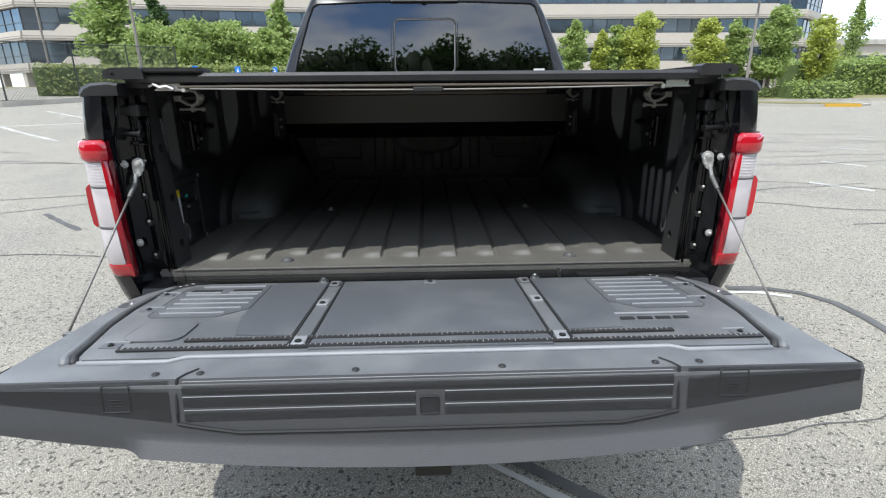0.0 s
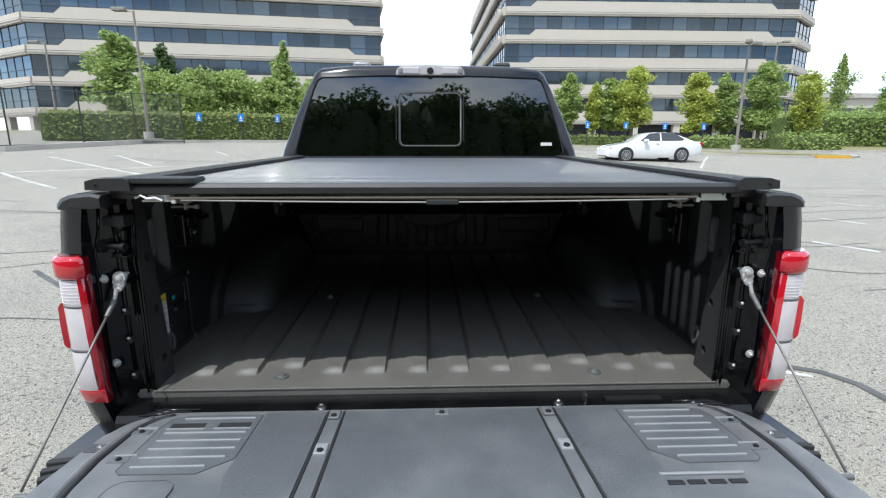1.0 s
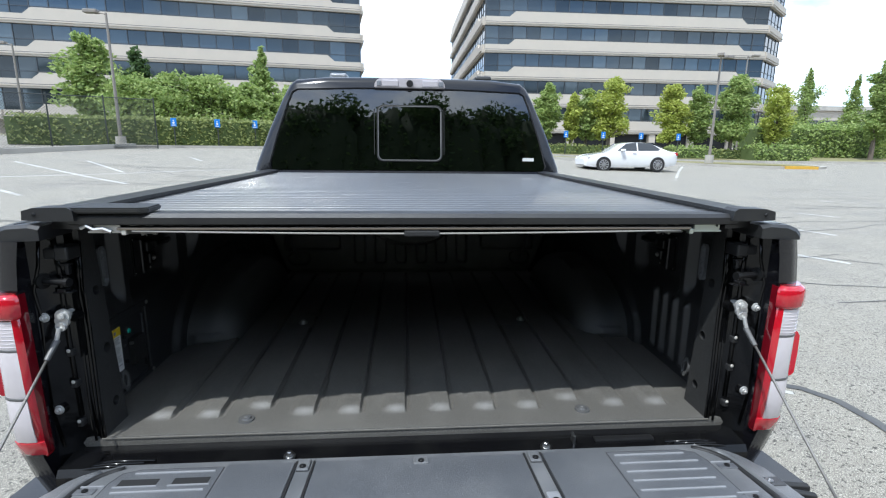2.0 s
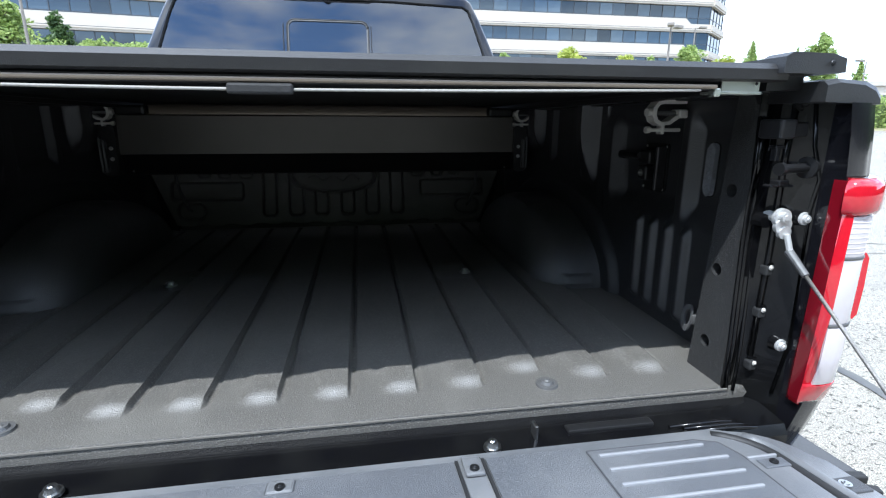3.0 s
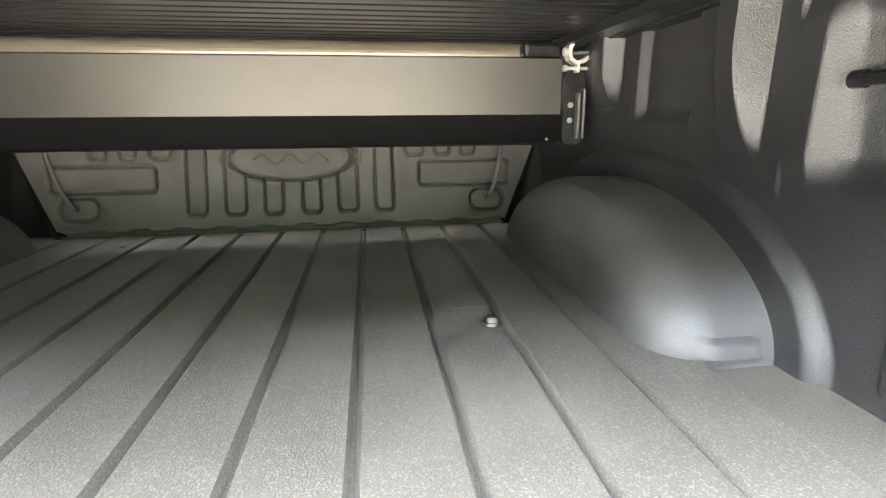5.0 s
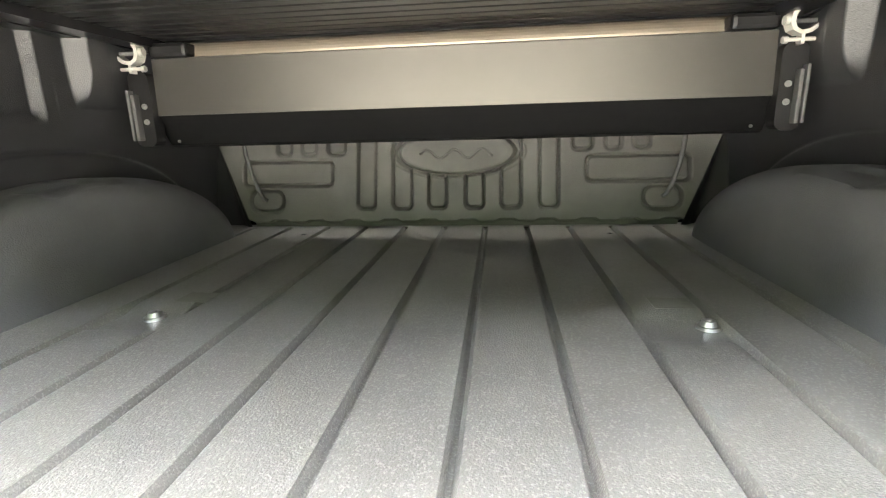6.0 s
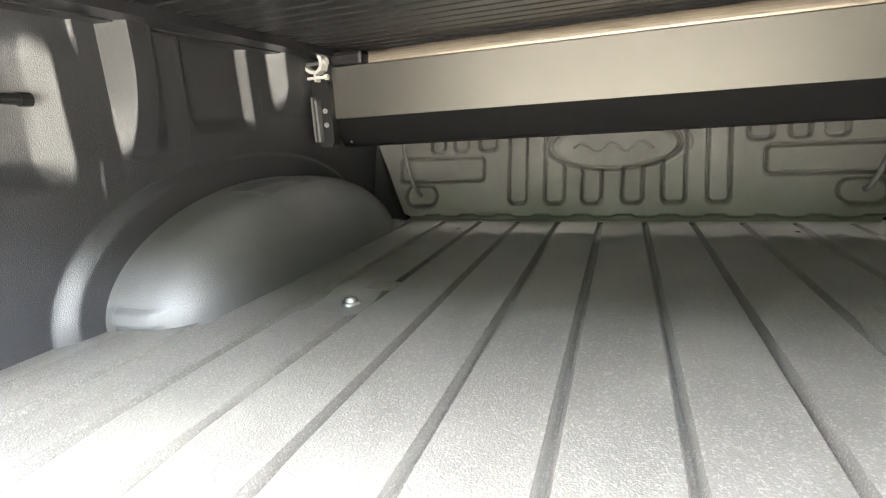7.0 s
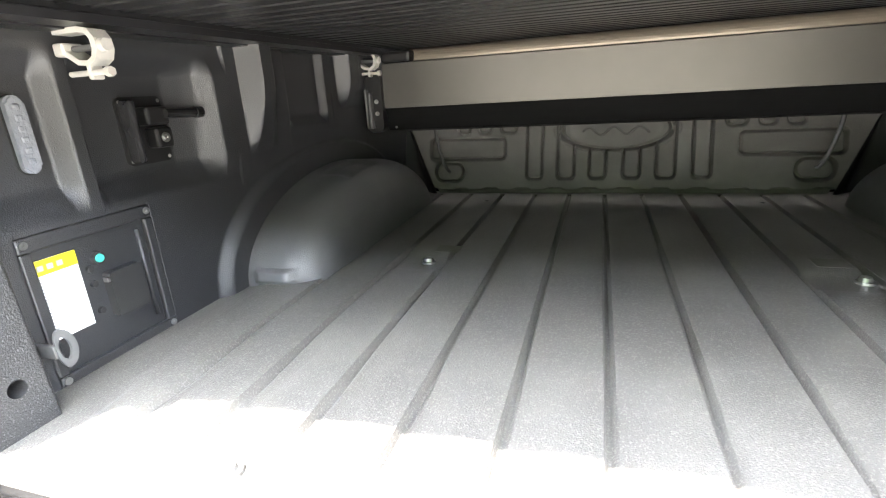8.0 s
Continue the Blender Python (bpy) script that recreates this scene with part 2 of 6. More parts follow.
FENCE = material("black_vinyl_fence", (0.03, 0.035, 0.03), 0.5, other=(0.045, 0.05, 0.045), grain=10)
CAR_WHITE = material("white_car_paint", (0.80, 0.80, 0.80), 0.25, other=(0.76, 0.76, 0.76), grain=3, coat=1.0)
CAR_RED = material("red_car_paint", (0.25, 0.02, 0.02), 0.3, other=(0.2, 0.015, 0.015), grain=3, coat=1.0)
TYRE = material("tyre_rubber", (0.018, 0.018, 0.018), 0.8, other=(0.03, 0.03, 0.03), grain=30)
ALLOY = material("alloy_rim", (0.55, 0.55, 0.56), 0.3, 0.8, other=(0.45, 0.45, 0.46), grain=20)
BARK = material("grey_bark", (0.16, 0.13, 0.10), 0.9, other=(0.10, 0.085, 0.07), grain=14, bump=0.7, bump_scale=30)
MULCH = material("dry_verge", (0.24, 0.20, 0.11), 0.95, other=(0.17, 0.18, 0.07), grain=2.5, bump=0.6, bump_scale=20)
LEAF = leaf_material("green_leaves", (0.19, 0.28, 0.07), (0.42, 0.50, 0.17))
LEAF_YELLOW = leaf_material("yellow_green_leaves", (0.30, 0.37, 0.06), (0.54, 0.57, 0.14))
LEAF_DARK = leaf_material("dark_green_leaves", (0.055, 0.10, 0.033), (0.12, 0.19, 0.06))
LEAF_HEDGE = leaf_material("hedge_leaves", (0.20, 0.24, 0.08), (0.38, 0.42, 0.15))
# Shade between the leaves is put into the darker green of these cores.
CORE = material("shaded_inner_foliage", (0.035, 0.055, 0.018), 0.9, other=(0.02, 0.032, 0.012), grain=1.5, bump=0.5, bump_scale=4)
HEDGE_CORE = material("shaded_inner_hedge", (0.11, 0.15, 0.045), 0.9, other=(0.06, 0.085, 0.025), grain=9, bump=0.6, bump_scale=14)
CABLE = material("twisted_steel_cable", (0.30, 0.285, 0.26), 0.42, 0.6, other=(0.16, 0.15, 0.14), grain=600, bump=0.4, bump_scale=700)
# Highlights on the moulded ribs are put into this paler plastic.
SLOT_BAR = material("pale_moulded_rib", (0.26, 0.265, 0.275), 0.36, other=(0.22, 0.225, 0.235), grain=90, bump=0.2, bump_scale=900)


# ---------------------------------------------------------------- mesh helpers
def part(name, bm, mat, parent=None, label="", smooth=False):
    """Links a bmesh as one mesh object, under parent if one is given."""
    me = bpy.data.meshes.new(name)
    bmesh.ops.recalc_face_normals(bm, faces=bm.faces[:])
    bm.to_mesh(me)
    bm.free()
    if smooth:
        for f in me.polygons:
            f.use_smooth = True
    me.materials.append(mat)
    ob = new(name, me)
    if parent:
        ob.parent = parent
    if label:
        tagged(ob, label)
    return ob


def thing(name, label, category, at=(0, 0, 0), group="", kind=""):
    ob = new(name)
    ob.location = at
    return tagged(ob, label, category, group, kind)


def crease(ob, degrees=35):
    ob.data.set_sharp_from_angle(angle=radians(degrees))
    return ob


def box(bm, x0, x1, y0, y1, z0, z1, bevel=0.0):
    r = bmesh.ops.create_cube(bm, size=1, matrix=Matrix.Translation(((x0 + x1) / 2, (y0 + y1) / 2, (z0 + z1) / 2))
                              @ Matrix.Diagonal((x1 - x0, y1 - y0, z1 - z0, 1)))
    if bevel:
        es = list({e for v in r["verts"] for e in v.link_edges})
        bmesh.ops.bevel(bm, geom=es, offset=bevel, segments=2, affect="EDGES", profile=0.5)
    return r["verts"]


def block(x0, x1, y0, y1, z0, z1, bevel=0.0):
    bm = bmesh.new()
    box(bm, x0, x1, y0, y1, z0, z1, bevel)
    return bm


def rod(bm, a, b, r0, r1=None, sides=10, caps=True):
    a, b = Vector(a), Vector(b)
    d = b - a
    m = Matrix.Translation((a + b) / 2) @ d.to_track_quat("Z", "Y").to_matrix().to_4x4()
    return bmesh.ops.create_cone(bm, cap_ends=caps, segments=sides, radius1=r0, radius2=r0 if r1 is None else r1, depth=d.length, matrix=m)["verts"]


def tube(bm, points, r, sides=8):
    """A round bar bent through the points."""
    pts = [Vector(p) for p in points]
    rings = []
    for i, p in enumerate(pts):
        d = (pts[min(i + 1, len(pts) - 1)] - pts[max(i - 1, 0)]).normalized()
        q = d.to_track_quat("Z", "Y")
        rings.append([bm.verts.new(p + q @ Vector((r * math.cos(k * math.tau / sides), r * math.sin(k * math.tau / sides), 0))) for k in range(sides)])
    for a, b in zip(rings, rings[1:]):
        for k in range(sides):
            bm.faces.new((a[k], a[(k + 1) % sides], b[(k + 1) % sides], b[k]))
    bm.faces.new(rings[0][::-1])
    bm.faces.new(rings[-1])
    return bm


def prism(bm, pts, axis, a, b):
    """A flat outline given in the two other axes, drawn out along an axis from a to b."""
    def place(u, v, w):
        return {"x": (w, u, v), "y": (u, w, v), "z": (u, v, w)}[axis]
    lo = [bm.verts.new(place(u, v, a)) for u, v in pts]
    hi = [bm.verts.new(place(u, v, b)) for u, v in pts]
    k = len(pts)
    bm.faces.new(lo[::-1])
    bm.faces.new(hi)
    for i in range(k):
        bm.faces.new((lo[i], lo[(i + 1) % k], hi[(i + 1) % k], hi[i]))
    return lo + hi


def sheet(bm, us, vs, place):
    """A grid of quads through place(u, v)."""
    grid = [[bm.verts.new(place(u, v)) for u in us] for v in vs]
    for r0, r1 in zip(grid, grid[1:]):
        for i in range(len(us) - 1):
            bm.faces.new((r0[i], r0[i + 1], r1[i + 1], r1[i]))
    return grid


def steps(a, b, n):
    return [a + (b - a) * i / n for i in range(n + 1)]


def ease(x, a, b):
    """0 below a, 1 above b, smooth between."""
    t = min(1.0, max(0.0, (x - a) / (b - a)))
    return t * t * (3 - 2 * t)


def hump(x, a, b, s):
    """1 between a and b, falling off over s outside."""
    return ease(x, a - s, a) * (1 - ease(x, b, b + s))


def rounded(x0, x1, y0, y1, r, n=5):
    """The outline of a rectangle with round corners."""
    pts = []
    for cx, cy, a0 in ((x1 - r, y1 - r, 0), (x0 + r, y1 - r, 90), (x0 + r, y0 + r, 180), (x1 - r, y0 + r, 270)):
        for i in range(n + 1):
            a = radians(a0 + 90 * i / n)
            pts.append((cx + r * math.cos(a), cy + r * math.sin(a)))
    return pts


# ---------------------------------------------------------------- the lot
def lot_height(x, y):
    """The lot falls gently to the right and rises ahead."""
    if y <= 0:
        return 0.0
    up = 0.0275 * min(y, 20) + 0.055 * max(0, min(y, 31) - 20) + 0.03 * max(0, min(y, 48) - 31)
    return up - 0.0254 * max(-22, min(22, x)) * ease(y, 0, 22)


xs = sorted(set([-900, -400, -180, -90, -60] + [i * 2.0 for i in range(-24, 25)] + [60, 90, 180, 400, 900]))
ys = sorted(set([-900, -300, -120, -60, -30, -12, -6, -3] + [i * 1.5 for i in range(0, 36)] + [60, 80, 120, 300, 900]))
bm = bmesh.new()
sheet(bm, xs, ys, lambda u, v: (u, v, lot_height(u, v)))
ground = tagged(part("ground", bm, ASPHALT, smooth=True), "sunlit worn grey asphalt parking lot with fine cracks", "ground", kind="structure")


def strip(name, points, width, mat, label, lift=0.004, ragged=0.0):
    """A painted or sealed band that follows the lot."""
    bm = bmesh.new()
    rng = random.Random(len(points) * 7 + int(abs(points[0][0]) * 100))
    fine = []
    for (x0, y0), (x1, y1) in zip(points, points[1:]):
        n = max(1, int(math.hypot(x1 - x0, y1 - y0) / (0.12 if ragged else 0.7)))
        fine += [(x0 + (x1 - x0) * i / n, y0 + (y1 - y0) * i / n) for i in range(n)]
    fine.append(points[-1])
    prev = None
    for i, (x, y) in enumerate(fine):
        a, b = fine[max(0, i - 1)], fine[min(len(fine) - 1, i + 1)]
        d = Vector((b[0] - a[0], b[1] - a[1])).normalized()
        w0, w1 = width / 2 + rng.uniform(-1, 1) * ragged, width / 2 + rng.uniform(-1, 1) * ragged
        l = (x - d.y * w0, y + d.x * w0)
        r = (x + d.y * w1, y - d.x * w1)
        now = [bm.verts.new((px, py, lot_height(px, py) + lift)) for px, py in (l, r)]
        if prev:
            bm.faces.new((prev[0], prev[1], now[1], now[0]))
        prev = now
    return tagged(part(name, bm, mat), label, "road marking" if mat is LINE else "crack sealer", kind="structure")


# old bay lines, blacked out beside the newer white edge
for pts in ([(-4.3, 4.15), (-4.0, 3.9), (-3.5, 3.5)], [(2.1, 1.80), (2.36, 1.77), (2.56, 1.69), (2.67, 1.52), (2.69, 1.3), (2.66, 1.0), (2.55, 0.6)], [(0.16, 0.32), (0.40, 0.14), (0.62, -0.03), (1.6, -0.8)]):
    strip("crack_seal", pts, 0.062, SEAL, "dark blacked-out bay line on the asphalt", 0.005, 0.008)
for pts in ([(2.06, 1.72), (2.30, 1.70), (2.46, 1.63)], [(0.22, 0.20), (0.46, 0.01), (1.4, -0.76)]):
    strip("bay_line", pts, 0.036, LINE, "thin remainder of a white bay line", 0.004, 0.012)
for pts in ([(-14.4, 18.5), (-9.4, 14.4), (-7.6, 13.0)], [(-13.5, 12.6), (-9.2, 15.4), (-7.0, 17.5), (-3.0, 20.6)], [(-12.1, 13.4), (-10.1, 11.75), (-8.6, 10.6)],
            [(-13.0, 20.2), (-9.2, 15.9)], [(-10.0, 22.9), (-8.7, 21.1)], [(11.6, 19.4), (14.6, 24.4), (16.5, 27.4)]):
    strip("bay_line", pts, 0.12, LINE, "worn white parking bay line", 0.004, 0.01)
for y, x0, x1 in ((5.4, 4.9, 5.86), (7.3, 6.7, 7.4), (9.4, 8.3, 9.4), (12.2, 11, 12.5), (16, 14, 16), (20, 17, 19)):
    strip("bay_line", [(x0 + (x1 - x0) * 0.55, y), (x1, y - 0.6)], 0.10, LINE, "worn white parking bay line", 0.004, 0.02)
crack_rng = random.Random(5)
field_cracks = []
for k in range(34):
    # long cracks across the lot, on both sides of the truck
    side = -1 if k % 2 else 1
    cy = 3.5 + 17 * (k / 34) ** 1.3 + crack_rng.uniform(-0.5, 0.5)
    field_cracks.append((side * (3.0 + crack_rng.random() * (2.5 + cy * 0.75)), cy, crack_rng.uniform(-16, 12), crack_rng.randint(6, 18)))
for sx, sy, ang, n in (*field_cracks, (-5.4, 2.6, 12, 26), (3.6, 4.4, -8, 20), (5.0, 7.1, -6, 26), (-9.5, 8.0, 5, 30), (-7.0, 13.6, 8, 30), (9.0, 13.0, 3, 34), (-12, 18, 6, 34),
                       (4.3, 3.3, -10, 12), (2.0, 0.3, 24, 10), (1.0, 0.24, 5, 9), (15, 20, 2, 40)):
    pts, a = [(sx, sy)], radians(ang)
    stride = 0.12 if sy < 2 else 0.32
    for _ in range(n):
        a += crack_rng.uniform(-0.35, 0.35)
        a = radians(ang) + (a - radians(ang)) * 0.8
        pts.append((pts[-1][0] + stride * math.cos(a), pts[-1][1] + stride * math.sin(a)))
    strip("crack_seal", pts, 0.008 if sy < 2 else 0.012 + 0.0017 * sy, SEAL, "fine dark crack in the asphalt", 0.004, 0.003)


def kerb(name, pts, w, h, mat, label):
    bm = bmesh.new()
    prev = None
    fine = []
    for (x0, y0), (x1, y1) in zip(pts, pts[1:]):
        n = max(1, int(math.hypot(x1 - x0, y1 - y0) / 2))
        fine += [(x0 + (x1 - x0) * i / n, y0 + (y1 - y0) * i / n) for i in range(n)]
    fine.append(pts[-1])
    for i, (x, y) in enumerate(fine):
        a, b = fine[max(0, i - 1)], fine[min(len(fine) - 1, i + 1)]
        d = Vector((b[0] - a[0], b[1] - a[1])).normalized()
        n2 = Vector((-d.y, d.x)) * w / 2
        z = lot_height(x, y)
        now = [bm.verts.new(v) for v in ((x + n2.x, y + n2.y, z - 0.1), (x + n2.x, y + n2.y, z + h), (x - n2.x, y - n2.y, z + h), (x - n2.x, y - n2.y, z - 0.1))]
        if prev:
            for k in range(4):
                bm.faces.new((prev[k], prev[(k + 1) % 4], now[(k + 1) % 4], now[k]))
        else:
            bm.faces.new(now)
        prev = now
    bm.faces.new(prev)
    return tagged(part(name, bm, mat), label, "kerb", kind="structure")


kerb("kerb", [(8.0, 30.4), (17, 29.2), (23.6, 28.3)], 0.3, 0.14, CONCRETE, "pale concrete kerb of a planted island")
kerb("kerb", [(23.6, 28.3), (25.6, 28.1)], 0.5, 0.16, KERB_YELLOW, "yellow-painted nose of the island kerb")
kerb("kerb", [(25.6, 28.1), (26.6, 28.6), (26.2, 30.2)], 0.3, 0.13, CONCRETE, "pale concrete kerb of a planted island")
kerb("kerb", [(4.0, 34.3), (27, 33.2), (60, 34.5)], 0.3, 0.14, CONCRETE, "pale concrete kerb along the verge")
kerb("low_wall", [(-34, 12.4), (-17.4, 20.2), (-14.6, 27.2)], 0.35, 0.22, CONCRETE, "low weathered concrete kerb wall below the fence")
kerb("kerb", [(-14.6, 27.4), (-4, 32.0), (4.0, 34.3)], 0.3, 0.14, CONCRETE, "pale concrete kerb before the clipped hedge")


def verge(name, pts, lift, label):
    bm = bmesh.new()
    top = [bm.verts.new((x, y, lot_height(x, y) + lift)) for x, y in pts]
    bot = [bm.verts.new((x, y, lot_height(x, y) - 0.1)) for x, y in pts]
    bm.faces.new(top)
    for i in range(len(pts)):
        j = (i + 1) % len(pts)
        bm.faces.new((top[i], bot[i], bot[j], top[j]))
    return tagged(part(name, bm, MULCH), label, "verge", kind="structure")


verge("verge", [(8.0, 30.5), (17, 29.35), (26.3, 28.8), (26.1, 30.0), (17, 30.8), (8, 31.6)], 0.12, "dry grass and mulch on the parking island")
verge("verge", [(4.0, 34.5), (27, 33.4), (60, 34.7), (80, 50), (4, 46)], 0.11, "dry grass verge behind the kerb")
verge("verge", [(-40, 30), (-14.8, 27.6), (-4, 32.2), (4, 34.5), (4, 46), (-40, 50)], 0.10, "dry planted bank below the office building")


# ---------------------------------------------------------------- plants
def leaf_cloud(bm, rng, centre, radii, count, size, hollow=0.45):
    """Many small leaf clumps inside an uneven ellipsoid."""
    cx, cy, cz = centre
    for _ in range(count):
        while True:
            v = Vector((rng.uniform(-1, 1), rng.uniform(-1, 1), rng.uniform(-1, 1)))
            if hollow < v.length < 1:
                break
        p = Vector((cx + v.x * radii[0], cy + v.y * radii[1], cz + v.z * radii[2]))
        leaf(bm, rng, p, size * rng.uniform(0.6, 1.4))


def leaf(bm, rng, p, s):
    a = Vector((rng.uniform(-1, 1), rng.uniform(-1, 1), rng.uniform(-0.6, 0.6))).normalized()
    b = a.cross(Vector((rng.uniform(-1, 1), rng.uniform(-1, 1), rng.uniform(-1, 1)))).normalized()
    c = a.cross(b) * s * 0.25
    bm.faces.new([bm.verts.new(q) for q in (p - a * s, p + b * s * 0.55 + c, p + a * s, p - b * s * 0.55 + c)])


def tree(at, height, spread, leaves, mat, seed, label, form="round", trunk=0.28, size=0.16):
    rng = random.Random(seed)
    root = thing("tree", label, "tree", at, group="trees round the lot")
    bm = bmesh.new()
    r = height * 0.018 + 0.03
    bottom = height * trunk
    rod(bm, (0, 0, -0.4), (0, 0, bottom), r * 1.25, r, 9)
    rod(bm, (0, 0, bottom), (rng.uniform(-.1, .1), rng.uniform(-.1, .1), height * 0.86), r, r * 0.25, 8)
    boughs = []
    for i in range(14):
        a, h = rng.uniform(0, math.tau), rng.uniform(bottom * 0.85, height * 0.8)
        reach = spread * rng.uniform(0.45, 0.9) * (1.1 - (h / height) ** 1.6)
        end = Vector((reach * math.cos(a), reach * math.sin(a), h + reach * rng.uniform(0.5, 1.0)))
        rod(bm, (0, 0, h), end, r * 0.4, r * 0.12, 6)
        boughs.append(end)
    part("trunk", bm, BARK, root)
    bm = bmesh.new()
    span = height - bottom
    n = 44
    for i in range(n):
        f = (i + 0.5) / n
        if form == "spire":
            w = spread * (1 - f) ** 0.75 * rng.uniform(0.55, 1.0) + 0.12
        elif form == "oval":
            w = spread * math.sin(math.pi * (0.14 + 0.80 * f)) ** 0.45 * rng.uniform(0.6, 1.05)
        else:
            w = spread * math.sin(math.pi * (0.18 + 0.76 * f)) ** 0.6 * rng.uniform(0.6, 1.1)
        a = rng.uniform(0, math.tau)
        off = w * rng.uniform(0.1, 0.72)
        leaf_cloud(bm, rng, (off * math.cos(a), off * math.sin(a), bottom + span * f), (w * 0.60, w * 0.60, span / n * rng.uniform(2.6, 4.6)), leaves // n, size, 0.15)
    for e in boughs:
        leaf_cloud(bm, rng, e, (spread * 0.3,) * 3, leaves // 40, size, 0.0)
    part("crown", bm, mat, root)
    return root


def hedge(name, pts, width, height, mat, seed, label, leaf_size=0.10, density=70, rough=0.06):
    """A clipped hedge: a dark core closely set with leaves."""
    rng = random.Random(seed)
    bm = bmesh.new()
    for (x0, y0), (x1, y1) in zip(pts, pts[1:]):
        d = Vector((x1 - x0, y1 - y0))
        n = Vector((-d.y, d.x)).normalized() * width / 2
        z0, z1 = lot_height(x0, y0), lot_height(x1, y1)
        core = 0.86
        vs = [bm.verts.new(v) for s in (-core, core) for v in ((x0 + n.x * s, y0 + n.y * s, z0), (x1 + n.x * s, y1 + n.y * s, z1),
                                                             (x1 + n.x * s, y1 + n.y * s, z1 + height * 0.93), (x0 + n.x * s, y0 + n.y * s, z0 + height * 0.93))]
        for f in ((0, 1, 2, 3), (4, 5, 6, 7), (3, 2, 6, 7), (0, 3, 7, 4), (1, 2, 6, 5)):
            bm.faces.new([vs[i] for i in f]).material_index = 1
        for _ in range(int(d.length * (2 * height + width) * density)):
            t, q = rng.random(), rng.uniform(0, 2 * height + width)
            s, h = (-1, q) if q < height else (1, q - height) if q < 2 * height else (2 * (q - 2 * height) / width - 1, height)
            p = Vector((x0 + d.x * t + n.x * s, y0 + d.y * t + n.y * s, z0 + (z1 - z0) * t + h))
            p += Vector((rng.gauss(0, rough), rng.gauss(0, rough), rng.gauss(0, rough)))
            leaf(bm, rng, p, leaf_size * rng.uniform(0.6, 1.4))
    row = part(name, bm, mat)
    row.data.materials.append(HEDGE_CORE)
    return tagged(row, label, "hedge", kind="stuff")


def lifted(x, y, up):
    return (x, y, lot_height(x, y) + up)


def on_lot(x, y):
    return (x, y, lot_height(x, y))


hedge("hedge", [(-15.6, 28.6), (-9.0, 31.2), (-2, 33.4)], 1.2, 1.55, LEAF_HEDGE, 3, "long clipped green hedge behind the bay signs", 0.11, 60)
hedge("hedge", [(-20.5, 26.8), (-15.6, 28.6)], 1.2, 1.5, LEAF_HEDGE, 4, "clipped green hedge behind the wire fence", 0.11, 50)
hedge("hedge", [(29, 39.5), (44, 40.5), (75, 44)], 2.2, 2.6, LEAF, 5, "tall loose green hedge along the verge", 0.14, 48, 0.22)
hedge("low_hedge", [(4, 36.2), (26, 35.6)], 1.0, 0.75, LEAF_HEDGE, 6, "low clipped hedge before the office entrance", 0.11, 45)
hedge("shrub", [(19.4, 34.8), (22.5, 34.8)], 1.2, 0.9, LEAF, 7, "rounded low shrubs at the island", 0.12, 50, 0.14)
hedge("shrub", [(25.5, 34.5), (30.4, 35)], 1.5, 1.05, LEAF, 8, "loose low shrubs beside the trees", 0.12, 50, 0.16)
# bank of bushy trees behind the long hedge
for i, (x, y, h, w) in enumerate([(-19.5, 36.5, 4.2, 2.6), (-16.6, 36, 4.4, 2.6), (-14, 36.5, 4.5, 2.5), (-11.4, 36.8, 4.1, 2.4), (-8.2, 37.5, 4.0, 2.4), (-5.5, 38, 3.9, 2.2)]):
    tree(on_lot(x, y), h, w, 4200, LEAF, 20 + i, "broad bushy green tree in a row behind the hedge", "round", 0.10, 0.13)
tree(on_lot(-24.0, 40), 7.2, 2.5, 3200, LEAF, 31, "tall light green maple beside the fence", "oval", 0.2, 0.19)
tree(on_lot(-21.0, 41.5), 6.6, 1.5, 1600, LEAF_DARK, 32, "narrow green tree beside the maple", "oval", 0.2, 0.18)
tree(on_lot(-10.6, 38.5), 6.6, 1.7, 2200, LEAF, 33, "young green maple rising from the bushes", "spire", 0.1, 0.18)
for i, (x, y, h, w, mat, n, note) in enumerate([
        (10.7, 36.4, 5.0, 1.25, LEAF, 2000, "young green tree at the office front"),
        (12.6, 36.4, 4.4, 0.75, LEAF_YELLOW, 1000, "slim yellow-green tree at the office front"),
        (15.4, 36.0, 5.6, 1.55, LEAF_YELLOW, 2600, "bright yellow-green tree at the office front"),
        (14.0, 37.0, 4.9, 1.1, LEAF, 1600, "green tree behind the yellow one"),
        (20.6, 36.6, 5.4, 1.5, LEAF_YELLOW, 2300, "yellowing thin-topped tree at the office front"),
        (22.7, 36.6, 5.3, 1.2, LEAF, 1800, "green tree between two others"),
        (25.0, 35.8, 6.1, 1.75, LEAF, 3400, "full dark green tree at the office corner"),
        (29.2, 36.6, 5.6, 1.35, LEAF_YELLOW, 1700, "loose yellow-green tree beside the hedge")]):
    tree(on_lot(x, y), h, w * 1.03, int(n * 2.2), mat, 40 + i, note, "oval", 0.27, 0.11)
tree(on_lot(37.8, 36.8), 7.4, 1.30, 7500, LEAF, 51, "tall narrow green tree at the verge", "oval", 0.2, 0.125)
for i, (x, y, h, w) in enumerate([(51.0, 60, 10.2, 2.6), (57.5, 60, 9.4, 2.2), (44, 62, 7.4, 1.6), (61, 58, 8.4, 1.8), (70, 62, 8.6, 2.0)]):
    tree(on_lot(x, y), h, w, 3600, LEAF, 60 + i, "distant green conifer beyond the hedge", "spire", 0.15, 0.145)


